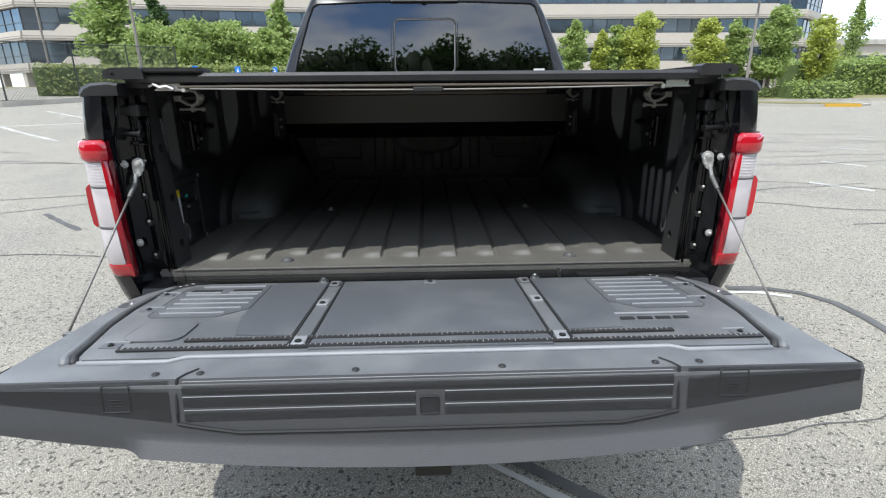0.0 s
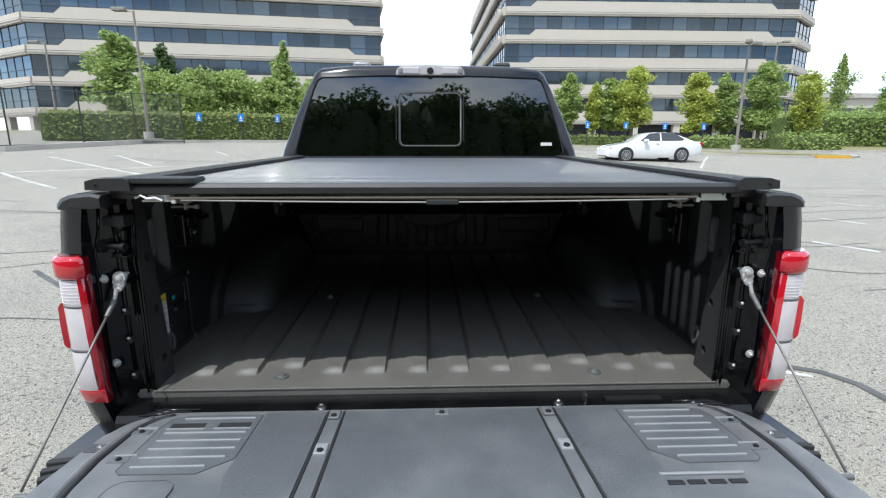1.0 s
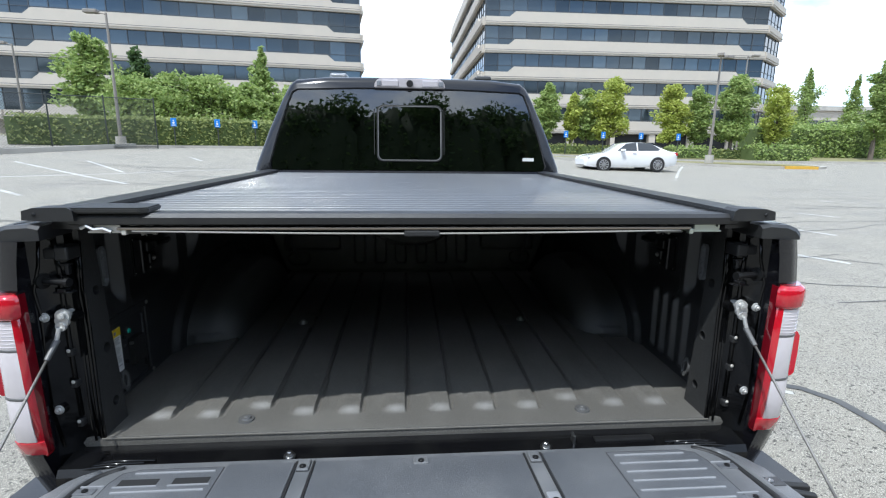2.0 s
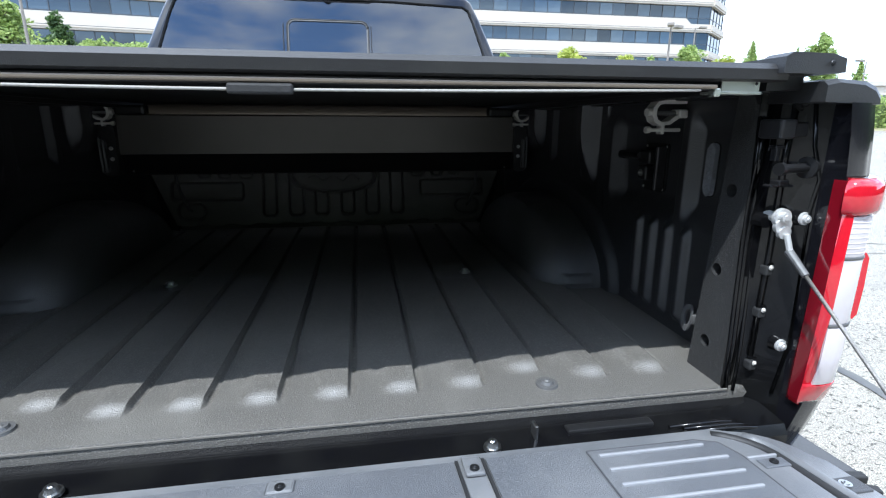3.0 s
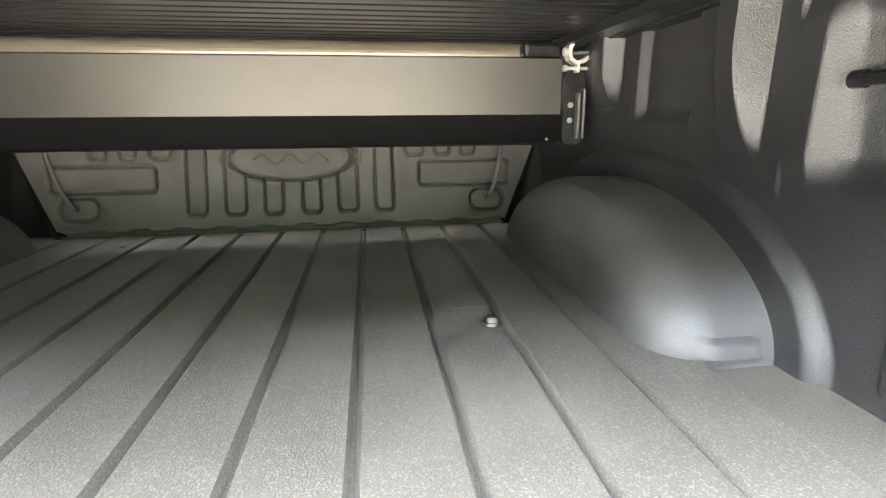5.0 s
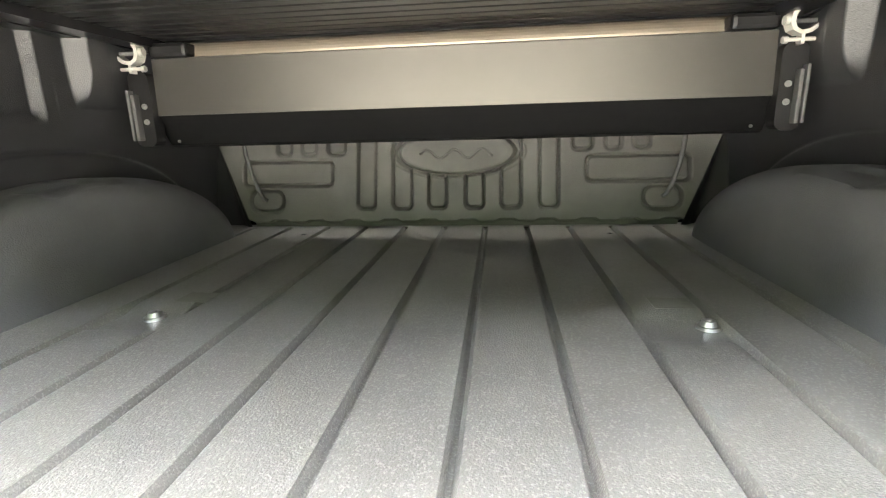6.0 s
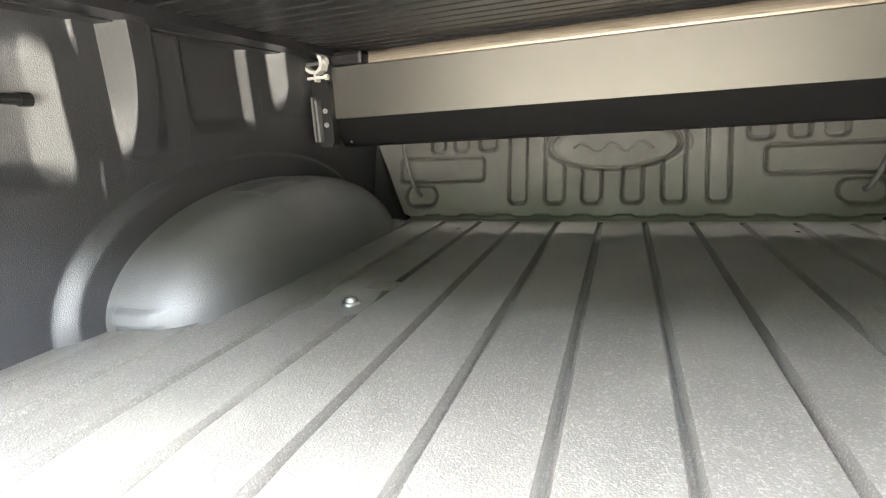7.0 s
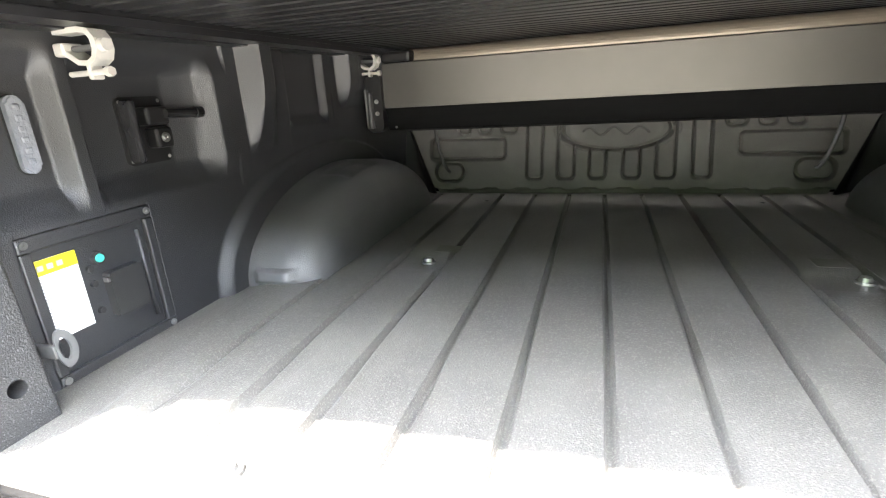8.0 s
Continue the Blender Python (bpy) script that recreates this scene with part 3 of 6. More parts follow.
def wood_edge(name, pts, depth, height, seed, label, fine=1):
    """A wood's edge: one mass of leaves with an uneven crown line."""
    rng = random.Random(seed)
    bm, core = bmesh.new(), bmesh.new()
    for (x0, y0), (x1, y1) in zip(pts, pts[1:]):
        n = int(math.hypot(x1 - x0, y1 - y0) / 1.1)
        for i in range(n):
            t = (i + rng.random()) / n
            x, y = x0 + (x1 - x0) * t, y0 + (y1 - y0) * t
            h, w = height * rng.uniform(0.955, 1.02), rng.uniform(3.0, 4.6)
            y += rng.uniform(-depth, depth)
            leaf_cloud(bm, rng, (x, y, h * 0.52), (w, w, h * 0.48), 330 * fine, 0.60 / fine ** 0.5, 0.72)
            for _ in range(3):
                q = Vector((x + rng.uniform(-w, w) * 0.6, y + rng.uniform(-w, w) * 0.5, h * rng.uniform(0.78, 0.95)))
                leaf_cloud(bm, rng, q, (w * 0.45, w * 0.45, h * 0.07), 55 * fine, 0.5 / fine ** 0.5, 0.1)
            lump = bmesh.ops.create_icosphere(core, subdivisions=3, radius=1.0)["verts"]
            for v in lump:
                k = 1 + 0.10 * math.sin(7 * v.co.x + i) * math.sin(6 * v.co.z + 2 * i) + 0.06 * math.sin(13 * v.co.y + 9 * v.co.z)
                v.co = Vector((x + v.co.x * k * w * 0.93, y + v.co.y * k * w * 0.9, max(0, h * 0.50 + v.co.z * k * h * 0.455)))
    wood = tagged(part(name, bm, LEAF_DARK), label, "trees", kind="stuff")
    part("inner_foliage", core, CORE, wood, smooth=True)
    return wood


wood_edge("wood_edge", [(-75, -42), (75, -42)], 1.5, 24.1, 80, "dark wooded edge across the road behind the lot", 5)
wood_edge("wood_edge", [(70, -40), (95, 60)], 4, 10, 81, "dark wooded edge beside the lot")
wood_edge("wood_edge", [(-70, -40), (-80, 20)], 4, 10, 82, "dark wooded edge beside the lot")


# ---------------------------------------------------------------- poles, signs, fence
def lamp_post(at, height, heads, label, lean=0.0):
    root = thing("lamp_post", label, "street lamp", at, group="parking lot lamps")
    bm = bmesh.new()
    rod(bm, (0, 0, 0), (lean, 0, height), 0.09, 0.055, 12)
    part("pole", bm, POLE, root)
    bm = bmesh.new()
    rod(bm, (0, 0, -0.6), (0, 0, 0.35), 0.26, 0.26, 16)
    part("foot", bm, CONCRETE, root)
    for dx, dy in heads:
        arm = bmesh.new()
        rod(arm, (lean, 0, height - 0.08), (lean + dx * 0.5, dy * 0.5, height + 0.02), 0.03, 0.03, 8)
        a = part("arm", arm, POLE, root)
        hd = bmesh.new()
        box(hd, -0.34, 0.34, -0.19, 0.19, -0.09, 0.09, 0.03)
        h = part("lamp_head", hd, POLE, a, "boxy lamp head")
        h.matrix_local = Matrix.Translation((lean + dx * 0.8, dy * 0.8, height + 0.05)) @ Matrix.Rotation(math.atan2(dy, dx), 4, "Z")
    return root


lamp_post(lifted(19.51, 29.6, 0.28), 6.30, [(-0.35, -0.5), (0.75, 0.3)], "brown-grey parking lot lamp post with two box heads")
lamp_post(on_lot(32.6, 46), 9.25, [(1, 0)], "brown-grey parking lot lamp post further off")
lamp_post(lifted(-15.44, 27.6, 0.2), 6.6, [(-0.9, 0)], "brown-grey lamp post at the end of the fence")
lamp_post(on_lot(-27.6, 38), 6.4, [(-0.9, 0)], "slim grey lamp post behind the fence")
lamp_post(on_lot(46.0, 40), 6.0, [(-0.9, 0)], "slim grey lamp post beside the hedge")


def bay_sign(at, turn=0.0):
    root = thing("bay_sign", "small blue accessible-bay sign on a dark post", "sign", at, group="blue bay signs")
    root.rotation_euler.z = turn
    part("post", block(-0.03, 0.03, -0.02, 0.02, -0.5, 1.42, 0.006), FENCE, root)
    face = part("sign_face", block(-0.16, 0.16, -0.035, -0.022, 0.98, 1.44, 0.004), SIGN_BLUE, root, "blue sign plate")
    bm = bmesh.new()
    prism(bm, [(0.06 * math.cos(a * math.tau / 14), 1.18 + 0.06 * math.sin(a * math.tau / 14)) for a in range(14)], "y", -0.041, -0.035)
    box(bm, -0.03, 0.03, -0.041, -0.035, 1.27, 1.33)
    box(bm, -0.09, 0.09, -0.041, -0.035, 1.03, 1.07)
    part("symbol", bm, PAPER, face, "plain white symbol")
    return root


first_sign = bay_sign(lifted(-13.01, 28.6, 0.18))
for x, y, up in ((-10.98, 29.6, 0.18), (-9.1, 30.5, 0.18), (11.63, 34.6, 0.36), (14.37, 34.5, 0.4), (17.16, 34.4, 0.44), (19.94, 34.3, 0.48)):
    copy_thing(first_sign, Matrix.Translation(lifted(x, y, up)))

fence_root = thing("wire_fence", "tall black chain-link fence with round posts", "fence", (0, 0, 0))
fence_line = [(-30, 16.0), (-24, 18.6), (-18.5, 21.9), (-16.9, 24.4), (-15.1, 25.8), (-13.3, 27.1)]
post_mesh = None
mesh_bm = bmesh.new()
for i, ((x0, y0), (x1, y1)) in enumerate(zip(fence_line, fence_line[1:])):
    high = 2.55
    n = max(1, round(math.hypot(x1 - x0, y1 - y0) / 2.2))
    for k in range(n + (i == len(fence_line) - 2)):
        x, y = x0 + (x1 - x0) * k / n, y0 + (y1 - y0) * k / n
        if post_mesh is None:
            b = bmesh.new()
            rod(b, (0, 0, -0.2), (0, 0, high + 0.1), 0.035, 0.035, 8)
            p = part("post", b, FENCE, fence_root)
            post_mesh = p.data
        else:
            p = new("post", post_mesh)
            p.parent = fence_root
        p.location = on_lot(x, y)
    z0, z1 = lot_height(x0, y0), lot_height(x1, y1)
    for h in (0.1, high):
        b = bmesh.new()
        rod(b, (x0, y0, z0 + h), (x1, y1, z1 + h), 0.022, 0.022, 6)
        part("rail", b, FENCE, fence_root)
    d = Vector((x1 - x0, y1 - y0, z1 - z0))
    step = 0.13
    count = int(d.length / step)
    reach = high / d.length
    for k in range(-int(high / step), count):
        for sgn in (1, -1):
            t0, t1 = k * step / d.length, k * step / d.length + reach
            c0, c1 = max(0, t0), min(1, t1)
            if c1 <= c0:
                continue
            h0, h1 = (c0 - t0) / reach * high, (c1 - t0) / reach * high
            if sgn < 0:
                h0, h1 = high - h0, high - h1
            a = Vector((x0, y0, z0)) + d * c0 + Vector((0, 0, h0))
            e = Vector((x0, y0, z0)) + d * c1 + Vector((0, 0, h1))
            rod(mesh_bm, a, e, 0.0065, 0.0065, 3, False)
tagged(part("chain_link", mesh_bm, FENCE, fence_root), "fine black wire mesh", kind="stuff")


# ---------------------------------------------------------------- office buildings
def office(name, corner, turn, width, depth, floors, storey, base, label, bay=2.3, sides=(), seed=1, clear=4.2, band=1.9):
    """Horizontal pale bands and strip windows; x runs along the front, y into the building."""
    root = thing(name, label, "office building", corner)
    root.rotation_euler.z = radians(turn)
    rng = random.Random(seed)
    fronts = [("front", (0, 0), (width, 0))] + list(sides)
    top = clear + floors * storey
    core = bmesh.new()
    outline = [(0.5, 0.5), (width - 0.5, 0.5), (width - 0.5, depth - 0.5), (0.5, depth - 0.5)] if not sides else sides_outline(width, depth, sides, 0.5)
    prism(core, outline, "z", base, top)
    part("wall", core, CABIN, root, "dark office floors behind the glass")
    part("roof", prism_bm(outline, "z", top, top + 0.3), CONCRETE, root)
    cache = {}
    for tag, a, b in fronts:
        a, b = Vector(a), Vector(b)
        d = (b - a).normalized()
        length = (b - a).length
        n = Vector((d.y, -d.x))
        face = Matrix(((d.x, -n.x, 0, a.x), (d.y, -n.y, 0, a.y), (0, 0, 1, 0), (0, 0, 0, 1)))
        # face coordinates: u along, v inwards, w up
        for f in range(floors + 1):
            w0 = clear + f * storey - 1.05
            w1 = w0 + band if f < floors else w0 + 2.4
            bm = bmesh.new()
            step = min(3.5, length * 0.14)
            drop = 0.75
            pts = [(0, w0), (length, w0), (length, w1 - drop), (length - step, w1 - drop), (length - step - 0.9, w1), (step + 0.9, w1), (step, w1 - drop), (0, w1 - drop)] \
                if length > 20 else [(0, w0), (length, w0), (length, w1 - drop), (0, w1 - drop)]
            prism(bm, pts, "y", -0.45, 0.5)
            for vtx in bm.verts:
                vtx.co = face @ vtx.co
            spandrel = part("spandrel", bm, BAND, root)
            bm = bmesh.new()
            box(bm, -0.05, length + 0.05, -0.55, -0.45, w0 + 0.25, w0 + 0.42)
            for vtx in bm.verts:
                vtx.co = face @ vtx.co
            part("moulding", bm, BAND, spandrel)
            # a dark strip painted in for the thin shadow line over the moulding
            bm = bmesh.new()
            box(bm, 0, length, -0.458, -0.44, w0 + 0.43, w0 + 0.50)
            for vtx in bm.verts:
                vtx.co = face @ vtx.co
            part("shadow_line", bm, FRAME, spandrel, "dark strip drawn for the band's shadow line")
            if f == floors:
                continue
            h0, h1 = w0 + band - 0.76, w0 + storey + 0.02
            count = max(2, int(length / bay))
            pw = length / count
            bm = bmesh.new()
            for k in range(count + 1):
                box(bm, k * pw - 0.05, k * pw + 0.05, -0.06, 0.12, h0, h1)
            box(bm, 0, length, -0.04, 0.12, h0 + 0.9, h0 + 0.97)
            for vtx in bm.verts:
                vtx.co = face @ vtx.co
            strip_window = part("window_frame", bm, FRAME, root)
            key = (round(pw, 3), round(h1 - h0, 3))
            for k in range(count):
                if key not in cache:
                    pane = part("pane", block(0.05, pw - 0.05, 0.0, 0.05, 0, h1 - h0), PANE, strip_window)
                    cache[key] = pane.data
                else:
                    pane = new("pane", cache[key])
                    pane.parent = strip_window
                pane.matrix_local = face @ Matrix.Translation((k * pw, rng.uniform(0, 0.02), h0)) @ Matrix.Rotation(radians(rng.uniform(-0.5, 0.5)), 4, "Z")
        # open ground floor with piers
        for k in range(int(length / 6.5) + 1):
            bm = block(k * 6.5 + 0.2, min(length, k * 6.5 + 1.2), -0.3, 0.5, base, clear - 1.0)
            for vtx in bm.verts:
                vtx.co = face @ vtx.co
            part("pier", bm, BAND, root)
    return root


def prism_bm(pts, axis, a, b):
    bm = bmesh.new()
    prism(bm, pts, axis, a, b)
    return bm


def sides_outline(width, depth, sides, inset):
    pts = [(inset, inset), (width - inset, inset)]
    for _, a, b in sides:
        if a[0] >= width - 0.01:
            pts.append((b[0] - inset, b[1] + inset))
    pts += [(max(p[0] for p in pts), depth - inset), (inset, depth - inset)]
    return pts


office("office_building", (11.8, 75, 0), 0, 43.3, 52, 6, 3.80, -1.0, "six-storey pale office building with dark blue strip windows", 2.0,
       [("side", (0, 52), (0, 0)), ("corner", (43.3, 0), (49.6, 5.4))], 2, clear=4.81, band=1.9)
office("office_building", (-48.42, 64.81, 0), 8.6, 42.9, 40, 6, 3.68, -1.0, "long pale office building with dark strip windows", 2.0,
       [("side", (-12.0, 10.0), (0, 0)), ("end", (42.9, 0), (42.9, 40))], 3, clear=5.32, band=1.83)
low = thing("low_building", "distant low pale building behind the conifers", "building", (60, 96, 0))
part("wall", block(0, 60, 0, 20, 0, 9.5), BAND, low)
part("roof", block(-0.6, 60.6, -0.6, 20.6, 9.5, 10.4), CONCRETE, low)
for k in range(2):
    part("window", block(1, 59, -0.1, 0.15, 2.2 + 3.6 * k, 4.0 + 3.6 * k), FRAME, low)


# ---------------------------------------------------------------- cars
def saloon(at, turn, mat, label):
    """A four-door saloon; nose towards -x."""
    root = thing("saloon_car", label, "car", at)
    root.rotation_euler.z = turn
    # side outline by station: x, half width at belt, z bottom, z belt, z roof
    st = [(0.0, 0.62, 0.32, 0.62, 0.62), (0.10, 0.76, 0.24, 0.70, 0.70), (0.45, 0.87, 0.20, 0.80, 0.80), (1.20, 0.905, 0.20, 0.93, 0.95), (1.45, 0.91, 0.20, 0.96, 1.00),
          (2.05, 0.915, 0.20, 0.98, 1.40), (2.45, 0.915, 0.20, 0.98, 1.475), (3.0, 0.915, 0.20, 0.99, 1.48), (3.5, 0.915, 0.20, 1.00, 1.42), (4.1, 0.905, 0.22, 1.02, 1.16),
          (4.35, 0.90, 0.24, 1.02, 1.07), (4.72, 0.84, 0.30, 0.99, 1.02), (4.86, 0.74, 0.38, 0.85, 0.86)]
    bm = bmesh.new()
    rings = []
    for x, w, zb, zs, zr in st:
        tw = w * (0.76 if zr - zs > 0.25 else 0.9)
        ring = [(x, -w * 0.92, zb), (x, -w, zb + 0.18), (x, -w, zs - 0.12), (x, -w * 0.965, zs), (x, -tw, zr - 0.04), (x, -tw * 0.8, zr), (x, tw * 0.8, zr), (x, tw, zr - 0.04),
                (x, w * 0.965, zs), (x, w, zs - 0.12), (x, w, zb + 0.18), (x, w * 0.92, zb)]
        rings.append([bm.verts.new((v[0], v[1], v[2] * 0.965)) for v in ring])
    for a, b in zip(rings, rings[1:]):
        for k in range(12):
            bm.faces.new((a[k], a[(k + 1) % 12], b[(k + 1) % 12], b[k]))
    bm.faces.new(rings[0])
    bm.faces.new(rings[-1])
    body = part("body", bm, mat, root, smooth=True)
    crease(body, 28)
    for s in (-1, 1):
        for pts in ([(1.62, 1.02), (2.08, 1.36), (2.62, 1.42), (2.62, 1.02)], [(2.70, 1.02), (2.70, 1.42), (3.40, 1.38), (3.85, 1.10), (3.75, 1.03)]):
            bm = bmesh.new()
            vs = []
            for x, z in pts:
                f = (z - 0.98) / 0.45
                yy = s * (0.915 * 0.965 + (0.915 * 0.76 - 0.915 * 0.965) * f + 0.012)
                vs.append((x, yy, z))
            lo = [bm.verts.new(v) for v in vs]
            hi = [bm.verts.new((v[0], v[1] - s * 0.03, v[2])) for v in vs]
            bm.faces.new(lo)
            bm.faces.new(hi[::-1])
            for i in range(len(lo)):
                j = (i + 1) % len(lo)
                bm.faces.new((lo[i], hi[i], hi[j], lo[j]))
            part("side_window", bm, FRAME, root, "dark side window")
        part("tail_lamp", block(4.60, 4.83, s * 0.72 - 0.12, s * 0.72 + 0.12, 0.78, 0.93, 0.02), RED, root, "red tail lamp")
        part("headlight", block(0.12, 0.45, s * 0.66 - 0.13, s * 0.66 + 0.13, 0.60, 0.72, 0.02), CLEAR, root)
        part("door_handle", block(2.40, 2.58, s * 0.93 - 0.012, s * 0.93 + 0.012, 0.86, 0.89, 0.008), CHROME, root)
        part("mirror", block(1.75, 1.95, s * 1.0 - 0.10, s * 1.0 + 0.10, 0.97, 1.10, 0.03), mat, root)
        for wx in (0.92, 3.74):
            arch = bmesh.new()
            rod(arch, (wx, s * 0.90, 0.33), (wx, s * 0.935, 0.33), 0.38, 0.38, 24)
            part("wheel_arch", arch, RUBBER, root, "dark wheel arch")
            wheel = bmesh.new()
            rod(wheel, (wx, s * 0.72, 0.325), (wx, s * 0.95, 0.325), 0.325, 0.315, 28)
            w = part("wheel", wheel, TYRE, root, "black tyre")
            rim = bmesh.new()
            rod(rim, (wx, s * 0.94, 0.325), (wx, s * 0.962, 0.325), 0.075, 0.06, 12)
            for k in range(10):
                a = k * math.tau / 10
                rod(rim, (wx + 0.05 * math.cos(a), s * 0.955, 0.325 + 0.05 * math.sin(a)), (wx + 0.225 * math.cos(a), s * 0.952, 0.325 + 0.225 * math.sin(a)), 0.020, 0.024, 6)
            for k in range(24):
                a, b = k * math.tau / 24, (k + 1) * math.tau / 24
                rod(rim, (wx + 0.235 * math.cos(a), s * 0.952, 0.325 + 0.235 * math.sin(a)), (wx + 0.235 * math.cos(b), s * 0.952, 0.325 + 0.235 * math.sin(b)), 0.014, 0.014, 5)
            part("rim", rim, ALLOY, w, "silver alloy rim")
    bm = bmesh.new()
    vs = [bm.verts.new(v) for v in ((4.12, -0.62, 1.165), (4.12, 0.62, 1.165), (3.55, 0.60, 1.415), (3.55, -0.60, 1.415))]
    vs2 = [bm.verts.new(v.co + Vector((0.012, 0, 0.014))) for v in vs]
    bm.faces.new(vs2)
    bm.faces.new(vs[::-1])
    for i in range(4):
        bm.faces.new((vs[i], vs2[i], vs2[(i + 1) % 4], vs[(i + 1) % 4]))
    part("rear_window", bm, FRAME, root, "dark rear window")
    part("bumper", block(4.70, 4.87, -0.66, 0.66, 0.36, 0.56, 0.04), mat, root)
    return root


saloon((9.0, 24.1, lot_height(11.4, 23.5)), radians(1.0), CAR_WHITE, "white four-door saloon parked across the bays")
saloon((-33.5, 24.0, lot_height(-31, 24) + 0.1), radians(12), CAR_RED, "dark red saloon behind the wire fence")


# ---------------------------------------------------------------- the pickup truck
truck = thing("pickup_truck", "black crew-cab pickup truck with its tailgate lowered", "pickup truck")
FLOOR = 0.90
RIBS = [(k + 0.5) * 0.118 for k in range(-6, 6)]


def floor_height(x, y):
    """Broad flat ribs parted by narrow grooves; towards the tailgate each rib tapers to a tongue."""
    # a drain gap runs along the front wall, past the ends of the ribs
    z = FLOOR - 0.03 * hump(y, 1.490, 1.500, 0.005)
    wide = ease(y, 0.10, 0.34)
    for c in RIBS:
        side = x - c
        if -0.10 < side < 0.05:
            bolted = abs(abs(c) - 0.413) < 0.02
            begin = 0.105 if bolted else 0.068
            along = ease(y, begin, begin + 0.03) * (1 - ease(y, 1.476, 1.486))
            if bolted:
                # these two ribs break off round the floor bolts
                along *= 1 - hump(y, 0.70, 0.765, 0.03)
            if side < 0:
                z += 0.0095 * along * (1 - ease(-side, 0.018 + 0.060 * wide, 0.044 + 0.041 * wide))
            else:
                z += along * (0.0095 * (1 - ease(side, 0.0225, 0.0275)) - 0.005 * hump(side, 0.028, 0.033, 0.005))
    return z


xs = [-0.80, -0.77]
for c in RIBS:
    xs += [c - 0.066, c - 0.070, c - 0.072, c - 0.0735, c - 0.075, c - 0.044, c - 0.036, c - 0.031, c - 0.026, c - 0.018, c - 0.009, c, c + 0.012, c + 0.0185, c + 0.0205, c + 0.0215, c + 0.023, c + 0.0245, c + 0.0265, c + 0.029, c + 0.0325, c + 0.036, c + 0.039, c + 0.042]
xs = sorted(set(round(v, 4) for v in xs + [0.77, 0.80]))
ys = [0.0, 0.03, 0.05, 0.06, 0.068, 0.076, 0.084, 0.092, 0.10, 0.108, 0.116, 0.124, 0.132, 0.14, 0.2, 0.35, 0.5, 0.64, 0.66, 0.68, 0.70, 0.73, 0.765, 0.78, 0.80, 0.9, 1.1, 1.3, 1.45, 1.47, 1.476, 1.48, 1.484, 1.488, 1.492, 1.50, 1.506, 1.52, 1.56]
bm = bmesh.new()
grid = sheet(bm, xs, ys, lambda u, v: (u, v, floor_height(u, v)))
lip = [bm.verts.new((v.co.x, -0.004, FLOOR - 0.012)) for v in grid[0]]
low = [bm.verts.new((v.co.x, 0.004, FLOOR - 0.05)) for v in grid[0]]
for i in range(len(xs) - 1):
    bm.faces.new((grid[0][i], grid[0][i + 1], lip[i + 1], lip[i]))
    bm.faces.new((lip[i], lip[i + 1], low[i + 1], low[i]))
# pale spots at the rear ends of the ribs
paint = bm.verts.layers.float_color.new("tip_colour")
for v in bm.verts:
    tip_mask = 0.0
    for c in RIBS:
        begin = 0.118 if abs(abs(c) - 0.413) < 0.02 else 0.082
        tip_mask = max(tip_mask, math.exp(-((v.co.x - c) / 0.019) ** 2 - ((v.co.y - begin) / 0.014) ** 2))
    v[paint] = (tip_mask, tip_mask, tip_mask, 1)
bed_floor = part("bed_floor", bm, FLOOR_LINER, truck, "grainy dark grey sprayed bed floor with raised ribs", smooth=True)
crease(bed_floor, 50)
part("floor_edge", block(-0.745, 0.745, -0.0058, -0.0030, FLOOR - 0.0035, FLOOR - 0.0008), RUBBED, truck, "worn pale edge of the bed floor")


def bolt(parent, at, r=0.016, h=0.006, axis="z", mat=DARKMETAL, washer=True, name="bolt"):
    bm = bmesh.new()
    d = Vector({"z": (0, 0, 1), "y": (0, -1, 0), "x": (1, 0, 0), "-x": (-1, 0, 0)}[axis])
    p = Vector(at)
    if washer:
        rod(bm, p - d * 0.002, p + d * 0.0025, r, r * 0.95, 20)
    rod(bm, p + d * 0.002, p + d * h, r * 0.68, r * 0.55, 16)
    rod(bm, p + d * h, p + d * (h + 0.0015), r * 0.34, r * 0.2, 6)
    return part(name, bm, mat, parent, smooth=False)


for s in (-1, 1):
    bolt(truck, (s * 0.433, 0.057, FLOOR + 0.002), 0.020, 0.007, "z", RING)
    bolt(truck, (s * 0.428, 0.747, FLOOR + 0.002), 0.017, 0.010, "z", STEEL)
    bolt(truck, (s * 0.42, 1.36, FLOOR + 0.004), 0.015, 0.006, "z", DARKMETAL)
    part("wear_patch", block(s * 0.40 - 0.03, s * 0.40 + 0.03, 0.80, 0.85, FLOOR + 0.0080, FLOOR + 0.0099), RUBBED, truck, "pale rubbed patch of the floor")

# sill between floor and tailgate
bm = bmesh.new()
prism(bm, [(0.004, FLOOR - 0.05), (0.004, FLOOR - 0.022), (-0.02, FLOOR - 0.024), (-0.075, FLOOR - 0.030), (-0.085, FLOOR - 0.045), (-0.085, 0.72), (0.0, 0.72)], "x", -0.80, 0.80)
sill = part("sill", bm, JAMB, truck, "glossy black sill")
for s in (-1, 1):
    bolt(sill, (s * 0.30, -0.068, FLOOR - 0.022), 0.014, 0.010, "z", STEEL)
part("striker", block(0.372, 0.378, -0.055, -0.035, FLOOR - 0.03, FLOOR - 0.005, 0.002), STEEL, sill)
part("drain_slot", block(0.43, 0.58, -0.05, -0.03, FLOOR - 0.030, FLOOR - 0.022, 0.003), DARKMETAL, sill)

# wheelhouse: half an ellipse over the floor
ARCH_Y, ARCH_A, ARCH_H = 0.975, 0.430, 0.212


